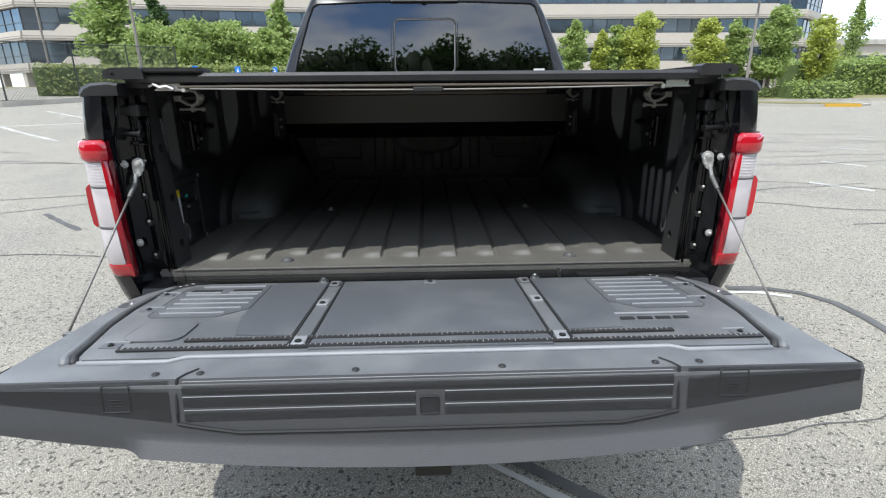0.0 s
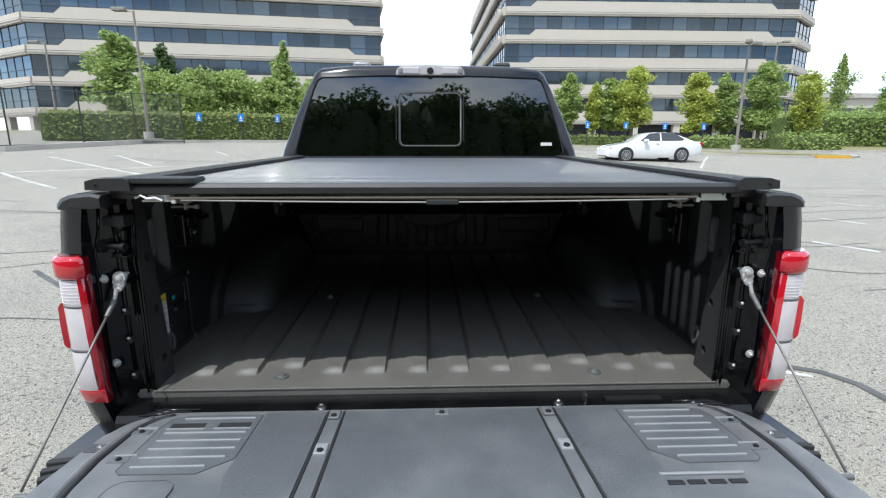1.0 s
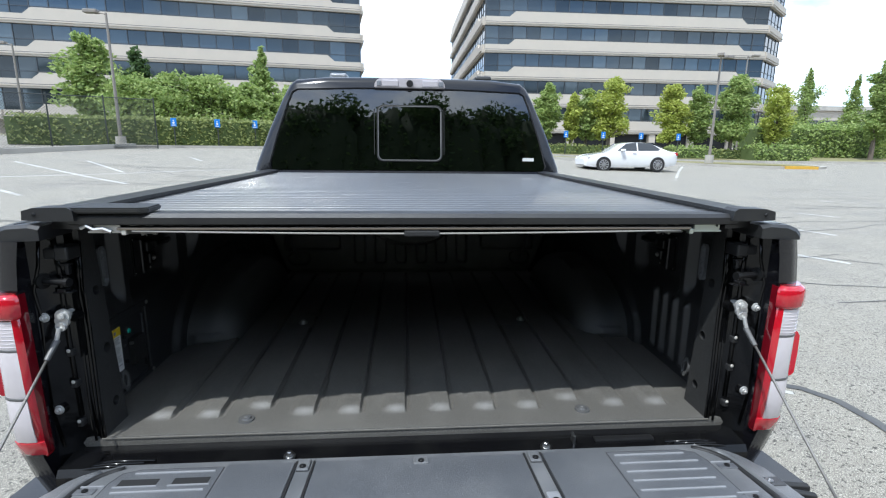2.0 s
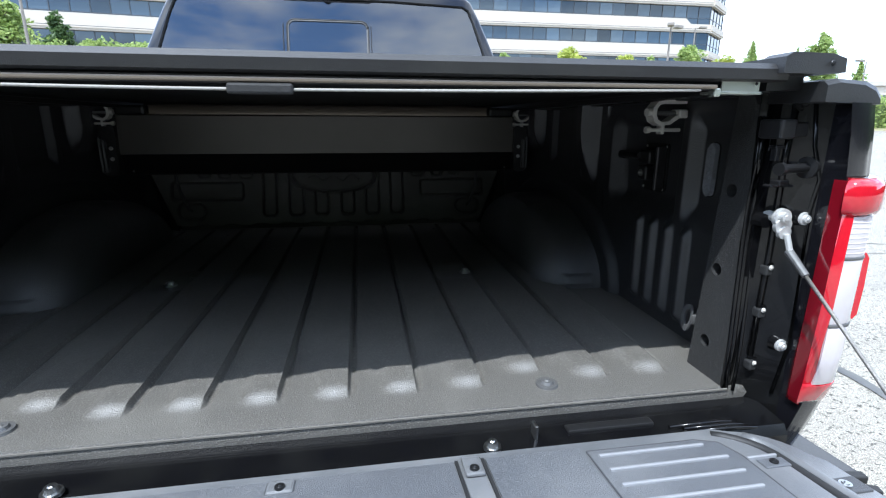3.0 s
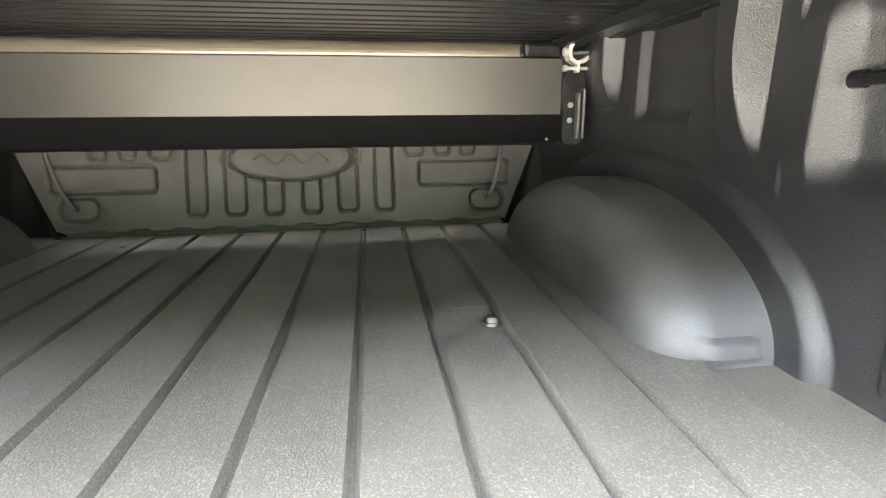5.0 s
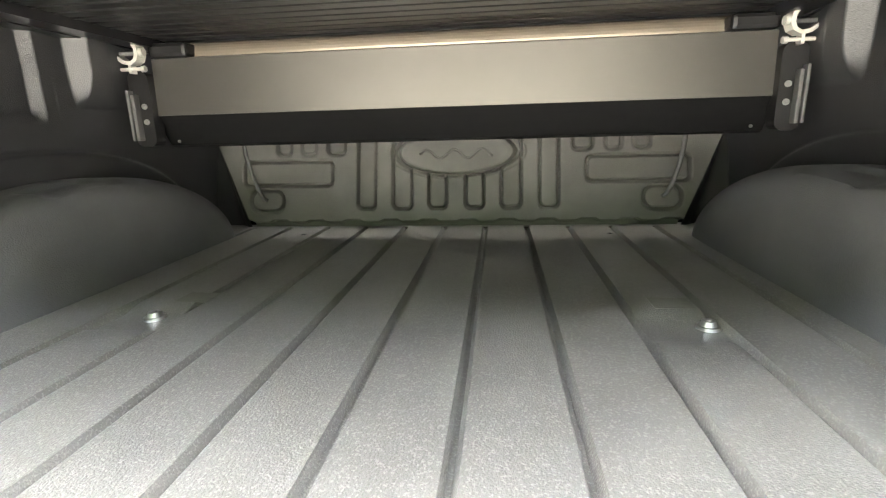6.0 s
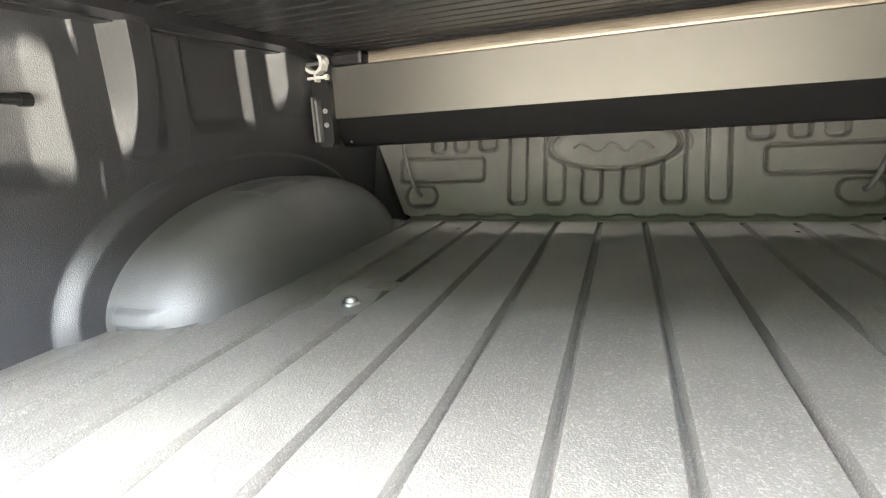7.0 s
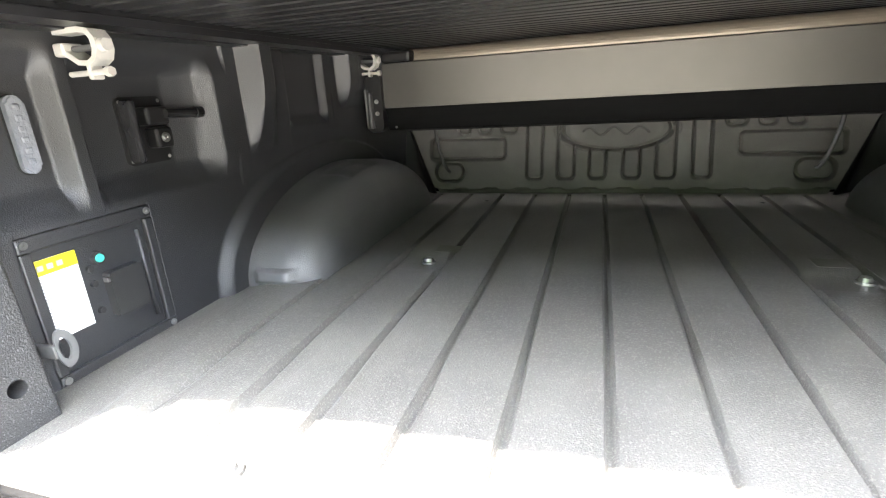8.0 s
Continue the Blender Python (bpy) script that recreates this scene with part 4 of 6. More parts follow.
# upper wall between wheelhouse and rail: pockets (below the plane) and stake posts (proud of it), from the tailgate forwards
POSTS = [(0.08, -0.026), (0.243, -0.026), (0.263, 0.0), (0.284, 0.0), (0.300, -0.034), (0.475, -0.034), (0.515, -0.022), (0.535, -0.014), (0.566, 0.012), (0.650, 0.004), (0.668, 0.056),
         (0.715, 0.050), (0.745, 0.020), (0.800, 0.018), (0.826, -0.006), (0.978, -0.006), (0.998, 0.012), (1.068, 0.004), (1.074, 0.004), (1.10, 0.044), (1.16, 0.040), (1.24, 0.020), (1.60, 0.020)]
# the same line at the foot of the posts, where the tapered ones have run out
FEET = [(0.08, -0.026), (0.243, -0.026), (0.263, 0.0), (0.284, 0.0), (0.300, -0.034), (0.475, -0.034), (0.525, -0.024), (0.568, 0.010), (0.650, 0.004), (0.745, 0.010), (1.60, 0.010)]


def along(line, y):
    """A value read off a bent line of (place, value)."""
    for (a, u), (b, v) in zip(line, line[1:]):
        if y <= b:
            return u + (v - u) * max(0.0, (y - a) / (b - a))
    return line[-1][1]


def wall_relief(s, y, z):
    """How far the bed wall stands inwards of its plane."""
    r = math.hypot((y - ARCH_Y) / 0.485, (z - FLOOR) / 0.267)
    # raised field round the wheelhouse
    field = 1 - ease(r, 0.965, 1.04)
    foot = 1.180 if y < 0.80 else 1.215 if y < 1.03 else 1.255
    rise = min(1.0, max(0.0, (z - foot) / (1.345 - foot))) if y < 0.80 or y > 1.03 else ease(z, foot, foot + 0.045)
    top, low = along(POSTS, y), along(FEET, y)
    p = low + (top - low) * math.sin(rise * math.pi / 2) ** 0.85
    if y < 0.61:
        # pockets behind lamp and cleat, closed below and rounded off above
        p *= ease(z, 1.135, 1.190) * (1 - ease(z, 1.335, 1.385))
    else:
        p *= ease(z, 1.10, 1.19)
    out = max(0.020 * field, p) if field > 0 and p > 0 else 0.020 * field + p * (1 - field)
    if s > 0:
        for c in (0.230, 0.291, 0.350, 0.408):
            out += 0.014 * (1 - ease(abs(y - c - (z - 1.03) * 0.02), 0.006, 0.019)) * hump(z, 0.945, 1.12, 0.022)
    else:
        out -= 0.022 * hump(y, 0.150, 0.355, 0.006) * hump(z, 0.905, 1.125, 0.006)
    return out


for s in (-1, 1):
    bm = bmesh.new()
    sheet(bm, steps(0.08, 1.70, 540), steps(0.895, 1.408, 98), lambda u, v: (s * (0.80 - wall_relief(s, u, v)), u, v))
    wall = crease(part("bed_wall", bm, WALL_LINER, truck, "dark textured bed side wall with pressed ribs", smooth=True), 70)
    # wheelhouse: a barrel with a rounded shoulder
    bm = bmesh.new()
    rad = 0.095
    prof = [(0.83, 0.0)] + [(x, 0.0) for x in (0.79, 0.765, 0.757, 0.75, 0.742, 0.734, 0.724, 0.715)] + [(0.612 + rad - rad * math.sin(a), rad * (1 - math.cos(a))) for a in (radians(i) for i in range(0, 91, 5))]
    prof += [(0.610, rad + 0.05), (0.609, rad + 0.10), (0.609, 0.205)]

    def wheelhouse(u, v):
        x, r = prof[int(round(v))]
        a = -math.pi / 2 + math.pi * u
        z = FLOOR - 0.004 + (ARCH_H - r) * math.cos(a)
        y = ARCH_Y + (ARCH_A - r) * math.sin(a)
        # shelf pressed into the rear foot
        if 0.63 < x < 0.77 and y < ARCH_Y - 0.25:
            y -= 0.011 * (1 - ease(z, 0.936, 0.942)) * ease(z, 0.904, 0.918) * hump(x, 0.678, 0.748, 0.016)
        # flats pressed into the crown
        if x > 0.66:
            z -= 0.010 * hump(y, ARCH_Y - 0.12, ARCH_Y + 0.02, 0.02) * hump(x, 0.67, 0.73, 0.015)
        return (s * x, y, z)
    sheet(bm, steps(0, 0.16, 30)[:-1] + steps(0.16, 1, 70), list(range(len(prof))), wheelhouse)
    bmesh.ops.remove_doubles(bm, verts=bm.verts[:], dist=0.0005)
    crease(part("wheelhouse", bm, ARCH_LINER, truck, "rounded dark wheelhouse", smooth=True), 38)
    # foot seam
    tb = bmesh.new()
    tube(tb, [(s * x, y, FLOOR + 0.004) for x, y in ((0.79, 0.548), (0.72, 0.552), (0.68, 0.566), (0.645, 0.592), (0.622, 0.63), (0.611, 0.68), (0.610, 0.9), (0.610, 1.3))], 0.0035, 6)
    part("seam", tb, RUBBER, truck)

# front wall of the bed with its pressings
def line_groove(d, w=0.005):
    return 1 - ease(abs(d), w * 0.4, w * 1.5)


def box_groove(x, z, x0, x1, z0, z1, r=0.015):
    """Distance of a point from the outline of a round-cornered box."""
    cx, cz = (x0 + x1) / 2, (z0 + z1) / 2
    qx, qz = abs(x - cx) - (x1 - x0) / 2 + r, abs(z - cz) - (z1 - z0) / 2 + r
    return math.hypot(max(qx, 0), max(qz, 0)) + min(max(qx, qz), 0) - r


def front_half(z):
    """Half the width of the pressed wall: it widens upwards."""
    return 0.647 + 0.4575 * (z - 0.90)


def front_relief(x, z):
    g, sunk = 0.0, 0.0
    ax = abs(x)
    e = math.hypot(x / 0.182, (z - 1.120) / 0.068)
    if e > 1.0:
        # upright slots below and beside the oval
        for x0, x1, top in ((0.249, 0.304, 1.40), (0.136, 0.194, 1.40), (0.029, 0.083, 1.14)):
            d = box_groove(ax, z, x0, x1, 0.955, top, 0.016)
            g = max(g, line_groove(d, 0.0038))
            sunk = max(sunk, 1 - ease(d, -0.006, 0.002))
    g = max(g, line_groove((e - 1.0) * 0.10, 0.0045))
    rim = hump((e - 1.10) * 0.10, -0.003, 0.003, 0.004)
    inside = 1 - ease(e, 0.82, 0.95)
    # long panels, tabs above them and the drain pockets
    for d in (box_groove(ax, z, 0.386, 0.675, 1.028, 1.101), box_groove(ax, z, 0.545, 0.652, 0.948, 1.014, 0.031)):
        g = max(g, line_groove(d, 0.004))
        sunk = max(sunk, 0.7 * (1 - ease(d, -0.006, 0.002)))
    for x0, x1 in ((0.345, 0.402), (0.440, 0.486), (0.520, 0.566)):
        d = box_groove(ax, z, x0, x1, 1.120, 1.28)
        g = max(g, 0.8 * line_groove(d, 0.004))
        sunk = max(sunk, 0.7 * (1 - ease(d, -0.006, 0.002)))
    return -0.024 * g - 0.006 * sunk + 0.006 * inside + 0.004 * rim


def front_y(x, z):
    """The wall leans forwards, its foot waved over the floor ribs."""
    # the foot is cut away over each rib
    foot = 0.914 + 0.0065 * ease(math.cos((x - 0.034) * math.tau / 0.118), -0.3, 0.5)
    return 1.505 + 0.26 * (z - 0.90) - front_relief(x, z) + 0.030 * (1 - ease(z, foot - 0.003, foot + 0.003))


bm = bmesh.new()
sheet(bm, steps(-1, 1, 560), steps(0.90, 1.30, 130), lambda u, v: (u * front_half(v), front_y(u * front_half(v), v), v))
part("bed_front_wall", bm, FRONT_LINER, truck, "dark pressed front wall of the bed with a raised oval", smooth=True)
# rounded corners run forwards from the pressed wall to the side walls
for s in (-1, 1):
    bm = bmesh.new()
    sheet(bm, steps(0, 1, 12), steps(0.895, 1.30, 20),
          lambda u, v: (s * (front_half(v) + (0.83 - front_half(v)) * u), 1.507 + 0.26 * (v - 0.90) + 0.050 * ease(u, 0.0, 0.35), v))
    # the corner's shade is partly this darker wall liner
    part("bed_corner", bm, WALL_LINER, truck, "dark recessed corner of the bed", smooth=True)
# a plain waved bead stands in the oval
bm = bmesh.new()
tube(bm, [(0.22 * (k / 30 - 0.5), front_y(0, 1.118) - 0.004, 1.116 + 0.013 * math.sin(k * 0.55)) for k in range(31)], 0.0045, 6)
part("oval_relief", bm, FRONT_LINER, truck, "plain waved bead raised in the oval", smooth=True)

def cheek_x(z):
    return 0.737 + 0.058 * (z - 0.90)


def cheek_edge(z):
    """The cheek's rear edge leans forwards from its foot."""
    return 0.002 + 0.027 * ease(z, 0.90, 1.24)


def jamb_y(x):
    """The jamb's face, deep beside the cheek and coming out towards the lamp."""
    return 0.018 - 0.571 * (x - 0.748) if x < 0.79 else -0.006 - 1.40 * (x - 0.79)


# rear inner cheeks with three holes, glossy jambs, lamps and corners
for s in (-1, 1):
    def sx(a, b):
        return (min(s * a, s * b), max(s * a, s * b))

    bm = bmesh.new()
    holes = ((0.061, 0.962), (0.067, 1.098), (0.069, 1.240))
    us, vs = steps(-0.012, 0.118, 60), steps(0.893, 1.405, 236)
    grid = sheet(bm, us, vs, lambda u, v: (s * (cheek_x(v) + 0.04 * ease(u, 0.095, 0.118) + 0.10 * ease(v, 1.28, 1.42) * ease(0.06 - u, 0.0, 0.06) * 0.4),
                                             u if u > 0.04 else cheek_edge(v) + (u + 0.012) * (0.04 - cheek_edge(v)) / 0.052, v))
    doomed = [f for f in bm.faces if any((f.calc_center_median().y - hy) ** 2 + (f.calc_center_median().z - hz) ** 2 < 0.0118 ** 2 for hy, hz in holes)]
    bmesh.ops.delete(bm, geom=doomed, context="FACES")
    for v in bm.verts:
        for hy, hz in holes:
            d = math.hypot(v.co.y - hy, v.co.z - hz)
            if 0.004 < d < 0.0142 and v.is_boundary:
                v.co.y, v.co.z = hy + (v.co.y - hy) * 0.0120 / d, hz + (v.co.z - hz) * 0.0120 / d
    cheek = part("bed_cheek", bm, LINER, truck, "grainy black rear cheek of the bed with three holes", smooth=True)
    # added black tubes stand for the shade inside the holes
    for hy, hz in holes:
        hb = bmesh.new()
        cx = 0.737 + 0.058 * (hz - 0.90)
        rod(hb, (s * (cx - 0.0005), hy, hz), (s * (cx + 0.035), hy, hz), 0.0118, 0.0118, 24, False)
        part("hole_shade", hb, RUBBER, cheek)
    # jamb facing the rear
    bm = bmesh.new()
    rings = []
    for z in (0.845, 0.90, 0.97, 1.10, 1.24, 1.30, 1.37, 1.415):
        xa = cheek_x(max(z, 0.90)) + 0.002 - 0.012 * ease(z, 1.28, 1.40)
        ya = cheek_edge(z) + 0.004
        plan = [(xa, ya), (xa + 0.010, ya - 0.004), (0.770, jamb_y(0.770)), (0.790, jamb_y(0.790)), (0.806, jamb_y(0.806)), (0.824, jamb_y(0.822)), (0.830, 0.05), (xa + 0.02, 0.06)]
        rings.append([bm.verts.new((s * x, y, z)) for x, y in plan])
    for r0, r1 in zip(rings, rings[1:]):
        for i in range(8):
            bm.faces.new((r0[i], r0[(i + 1) % 8], r1[(i + 1) % 8], r1[i]))
    bm.faces.new(rings[0])
    bm.faces.new(rings[-1])
    jamb = crease(part("jamb", bm, JAMB, truck, "glossy black tailgate jamb", smooth=True), 35)
    # folded steel beads down the jamb, two of them beside the cheek
    lines = [([(x, jamb_y(x) - 0.002, z) for x, z in ((0.785, 1.40), (0.782, 1.30), (0.783, 1.15), (0.781, 0.96))], 0.0055),
             ([(x, jamb_y(x) - 0.001, z) for x, z in ((0.800, 1.40), (0.806, 1.32), (0.814, 1.27), (0.811, 1.22), (0.815, 1.0), (0.808, 0.90))], 0.0035)]
    for out, back, r in ((0.002, 0.001, 0.0035), (0.009, 0.004, 0.0045), (0.019, 0.010, 0.003)):
        lines.append(([(cheek_x(z) + out, cheek_edge(z) - back + (0.003 if out > 0.005 else 0), z) for z in (0.895, 0.98, 1.07, 1.16, 1.235)] + [(cheek_x(1.28) - 0.003 + out, cheek_edge(1.28) - back, 1.285), (cheek_x(1.36) - 0.012 + out, cheek_edge(1.3) - back, 1.365)], r))
    for pts, r in lines:
        tb = bmesh.new()
        tube(tb, [(s * a, b, c) for a, b, c in pts], r, 6)
        part("bead", tb, JAMB, jamb, smooth=True)
    for k in range(3):
        # folded sheet running from the sill round into the jamb's foot
        tb = bmesh.new()
        tube(tb, [(s * (0.60 + 0.02 * k), -0.060 - 0.008 * k, FLOOR - 0.026), (s * (0.69 + 0.01 * k), -0.058 - 0.010 * k, FLOOR - 0.026), (s * (0.735 + 0.010 * k), -0.052 - 0.010 * k, FLOOR - 0.034),
                  (s * (0.757 + 0.012 * k), -0.052 - 0.008 * k, FLOOR - 0.052), (s * (0.762 + 0.014 * k), -0.052 - 0.006 * k, FLOOR - 0.075)], 0.004, 6)
        part("fold", tb, JAMB, jamb, smooth=True)
    for z in (1.118, 1.043, 0.945):
        b = bmesh.new()
        box(b, *sx(0.775, 0.789), -0.013, 0.004, z - 0.010, z + 0.007, 0.003)
        stop = part("rubber_stop", b, RUBBER, jamb)
        bolt(stop, (s * 0.782, -0.012, z + 0.005), 0.0065, 0.003, "y", CLAMP, False)
    for z in (1.209, 0.992):
        b = bmesh.new()
        rod(b, (s * 0.806, -0.022, z), (s * 0.806, -0.035, z), 0.014, 0.010, 16)
        boss = part("boss", b, JAMB, jamb, smooth=False)
        bolt(boss, (s * 0.806, -0.035, z), 0.0105, 0.007, "y", ZINC)
    b = bmesh.new()
    rod(b, (s * 0.766, 0.012, 1.200), (s * 0.766, -0.006, 1.200), 0.013, 0.011, 16)
    part("boss", b, JAMB, jamb)
    # leaf clip and hook under the buffer
    b = bmesh.new()
    box(b, *sx(0.756, 0.800), -0.014, 0.004, 1.256, 1.260, 0.0015)
    box(b, *sx(0.768, 0.786), -0.016, 0.004, 1.258, 1.267, 0.002)
    part("clip", b, SATIN, jamb, "small bent steel clip")
    b = bmesh.new()
    box(b, *sx(0.760, 0.780), -0.006, 0.010, 1.316, 1.321, 0.0015)
    box(b, *sx(0.762, 0.770), -0.006, 0.006, 1.296, 1.318, 0.0015)
    part("clip", b, SATIN, jamb, "small bent steel clip")
    # buffer block and striker pin
    b = bmesh.new()
    box(b, *sx(0.748, 0.776), -0.024, 0.022, 1.331, 1.361, 0.004)
    box(b, *sx(0.774, 0.806), -0.019, 0.010, 1.334, 1.357, 0.004)
    part("buffer", b, PLASTIC, jamb, "black rubber tailgate buffer")
    b = bmesh.new()
    rod(b, (s * 0.812, -0.022, 1.288), (s * 0.800, -0.026, 1.288), 0.0175, 0.0165, 24)
    rod(b, (s * 0.800, -0.026, 1.288), (s * 0.750, -0.034, 1.287), 0.0070, 0.0070, 14)
    rod(b, (s * 0.752, -0.0335, 1.287), (s * 0.744, -0.035, 1.287), 0.0100, 0.0095, 16)
    part("striker_pin", b, DARKMETAL, jamb, "dark striker pin", smooth=False)
    bolt(jamb, (s * 0.79, -0.008, 1.385), 0.013, 0.008, "y", DARKMETAL)
    # cable anchor and tailgate cable
    b = bmesh.new()
    a1 = Vector((s * 0.786, -0.040, 1.155))
    rod(b, (s * 0.775, 0.006, 1.209), (s * 0.775, -0.022, 1.209), 0.008, 0.008, 14)
    rod(b, (s * 0.775, -0.021, 1.209), (s * 0.775, -0.028, 1.209), 0.0155, 0.0150, 24)
    rod(b, (s * 0.7765, -0.023, 1.198), (s * 0.7765, -0.030, 1.197), 0.0145, 0.0140, 24)
    rod(b, (s * 0.779, -0.025, 1.187), (s * 0.779, -0.032, 1.186), 0.0110, 0.0105, 20)
    rod(b, (s * 0.773, -0.028, 1.211), (s * 0.773, -0.036, 1.211), 0.0085, 0.0075, 14)
    rod(b, (s * 0.773, -0.036, 1.211), (s * 0.773, -0.0375, 1.211), 0.0050, 0.0045, 6)
    rod(b, (s * 0.781, -0.033, 1.184), a1, 0.0048, 0.0048, 8)
    anchor = part("cable_anchor", b, ZINC, truck, "zinc cable eye bolted to the jamb")
    b = bmesh.new()
    end = Vector((s * 0.803, -0.372, 0.878))
    rod(b, a1 - (end - a1) * 0.01, a1 + (end - a1) * 0.10, 0.0068, 0.0056, 12)
    part("ferrule", b, RING, anchor)
    b = bmesh.new()
    tube(b, [a1 + (end - a1) * k for k in (0.08, 0.35, 0.65, 0.97)], 0.0028, 8)
    part("tailgate_cable", b, CABLE, anchor, "grey steel tailgate cable", smooth=True)

    # rear quarter corner: rounded post from the lamp up
    bm = bmesh.new()
    plan = [(0.816, -0.04), (0.8175, -0.070), (0.822, -0.079), (0.850, -0.078), (0.876, -0.066), (0.893, -0.035), (0.900, 0.02), (0.905, 0.12), (0.86, 0.12), (0.822, 0.0)]
    rings = []
    for z, k in ((0.785, -0.045), (0.80, -0.032), (0.85, -0.012), (0.905, 0.0), (1.275, -0.004), (1.34, -0.012), (1.383, -0.020)):
        rings.append([bm.verts.new((s * (x + (k if x > 0.82 else 0)), y + (0.02 * (0.92 - z) / 0.2 if z < 0.9 and y < -0.03 else 0), z)) for x, y in plan])
    for r0, r1 in zip(rings, rings[1:]):
        for i in range(len(plan)):
            bm.faces.new((r0[i], r0[(i + 1) % len(plan)], r1[(i + 1) % len(plan)], r1[i]))
    bm.faces.new(rings[0])
    bm.faces.new(rings[-1])
    crease(part("rear_corner", bm, PAINT, truck, "glossy black rear quarter corner", smooth=True), 40)
    # outer body side with wheel opening
    bm = bmesh.new()
    wy, wz, wr = 0.975, 0.40, 0.46
    pts = [(0.10, 0.62), (wy - wr, 0.62)] + [(wy + wr * math.cos(radians(a)), max(0.62, wz + wr * math.sin(radians(a)))) for a in range(150, 25, -10)] + [(wy + wr, 0.62), (1.60, 0.62), (1.60, 1.395), (0.10, 1.395)]
    prism(bm, pts, "x", *sx(0.866, 0.905))
    bmesh.ops.triangulate(bm, faces=[f for f in bm.faces if len(f.verts) > 4])
    part("bed_side", bm, PAINT, truck, "glossy black bed side panel")
    # top rail cap
    bm = bmesh.new()
    rings = []
    for y, k, lift, under in ((-0.072, -0.020, -0.006, 1.384), (-0.064, -0.012, 0.0, 1.384), (-0.03, -0.003, 0.0, 1.384), (0.05, 0.0, 0.0, 1.384), (0.06, 0.0, 0.0, 1.399), (1.60, 0.0, 0.0, 1.399)):
        rings.append([bm.verts.new((s * (a + (k if a > 0.80 else 0)), y, b + (lift if b > 1.39 else 0)))
                      for a, b in ((0.765, under), (0.765, 1.412), (0.785, 1.416), (0.846, 1.413), (0.866, 1.405), (0.876, 1.393), (0.877, 1.381), (0.834, under - 0.002))])
    for r0, r1 in zip(rings, rings[1:]):
        for i in range(8):
            bm.faces.new((r0[i], r0[(i + 1) % 8], r1[(i + 1) % 8], r1[i]))
    bm.faces.new(rings[0])
    bm.faces.new(rings[-1])
    cap = part("rail_cap", bm, PLASTIC, truck, "black plastic bed rail cap")
    # tail lamp, wrapped round the corner
    lamp_plan = [(0.817, -0.062), (0.8175, -0.075), (0.8190, -0.084), (0.8225, -0.0900), (0.8275, -0.0932), (0.842, -0.0945), (0.860, -0.0915), (0.872, -0.084),
                 (0.882, -0.071), (0.889, -0.054), (0.895, -0.030), (0.900, 0.0), (0.904, 0.034)]

    def lamp_point(k, z, out):
        x, y = lamp_plan[k]
        (xa, ya), (xb, yb) = lamp_plan[max(0, k - 1)], lamp_plan[min(len(lamp_plan) - 1, k + 1)]
        d = math.hypot(xb - xa, yb - ya)
        tuck = 0.016 * ease(0.97 - z, 0.0, 0.07) * ease(k, 1, 4)
        x -= 0.007 * ease(1.22 - z, 0.0, 0.30) * (1 - ease(k, 3, 6))
        return (s * (x + (yb - ya) / d * out), y - (xb - xa) / d * out + tuck, z)

    def lamp_piece(name, z0, z1, k0, k1, mat, label, out=0.002, parent=None, soft=0.004):
        """A lens over a stretch of the lamp's plan, its edges rounded back."""
        bm = bmesh.new()
        ks = range(k0, k1 + 1)
        zs = [(z0, -0.004), (z0 + soft * 0.4, out * 0.6), (z0 + soft, out), (z0 + (z1 - z0) * 0.5, out * 1.1), (z1 - soft, out), (z1 - soft * 0.4, out * 0.6), (z1, -0.004)]
        rows = [[bm.verts.new(lamp_point(k, z, o)) for k in ks] for z, o in zs]
        for r0, r1 in zip(rows, rows[1:]):
            for i in range(len(r0) - 1):
                bm.faces.new((r0[i], r0[i + 1], r1[i + 1], r1[i]))
        ends = [[bm.verts.new(lamp_point(k, z, -0.006)) for z, o in zs] for k in (k0, k1)]
        for col, e in ((0, ends[0]), (-1, ends[1])):
            for i in range(len(zs) - 1):
                bm.faces.new((rows[i][col], rows[i + 1][col], e[i + 1], e[i]))
        return crease(part(name, bm, mat, parent or truck, label, smooth=True), 50)

    bm = bmesh.new()
    rows = [[bm.verts.new(lamp_point(k, z, -0.003)) for k in range(len(lamp_plan))] + [bm.verts.new((s * 0.86, 0.034, z)), bm.verts.new((s * 0.822, -0.04, z))] for z in (0.906, 0.94, 0.97, 1.278)]
    for r0, r1 in zip(rows, rows[1:]):
        for i in range(len(r0)):
            bm.faces.new((r0[i], r0[(i + 1) % len(r0)], r1[(i + 1) % len(r0)], r1[i]))
    bm.faces.new(rows[0])
    bm.faces.new(rows[-1])
    lamp = part("tail_lamp", bm, RED_DEEP, truck, "tall red and clear tail lamp")
    lamp_piece("red_edge", 0.912, 1.275, 0, 2, RED_EDGE, "dark red inner edge", 0.001, lamp)
    lamp_piece("red_band", 0.930, 1.230, 2, 4, RED, "bright red reflector band", 0.0015, lamp, 0.002)
    lamp_piece("red_top", 1.222, 1.277, 2, 12, RED, "bright red upper lens", 0.008, lamp, 0.010)
    lamp_piece("red_foot", 0.908, 0.948, 2, 10, RED, "red lower lens", 0.003, lamp, 0.006)
    lamp_piece("clear_lens", 1.160, 1.223, 4, 10, CLEAR, "clear ribbed reversing lens", 0.001, lamp, 0.002)
    lamp_piece("clear_lens", 1.052, 1.156, 4, 8, CLEAR, "clear reversing lens", 0.001, lamp, 0.002)
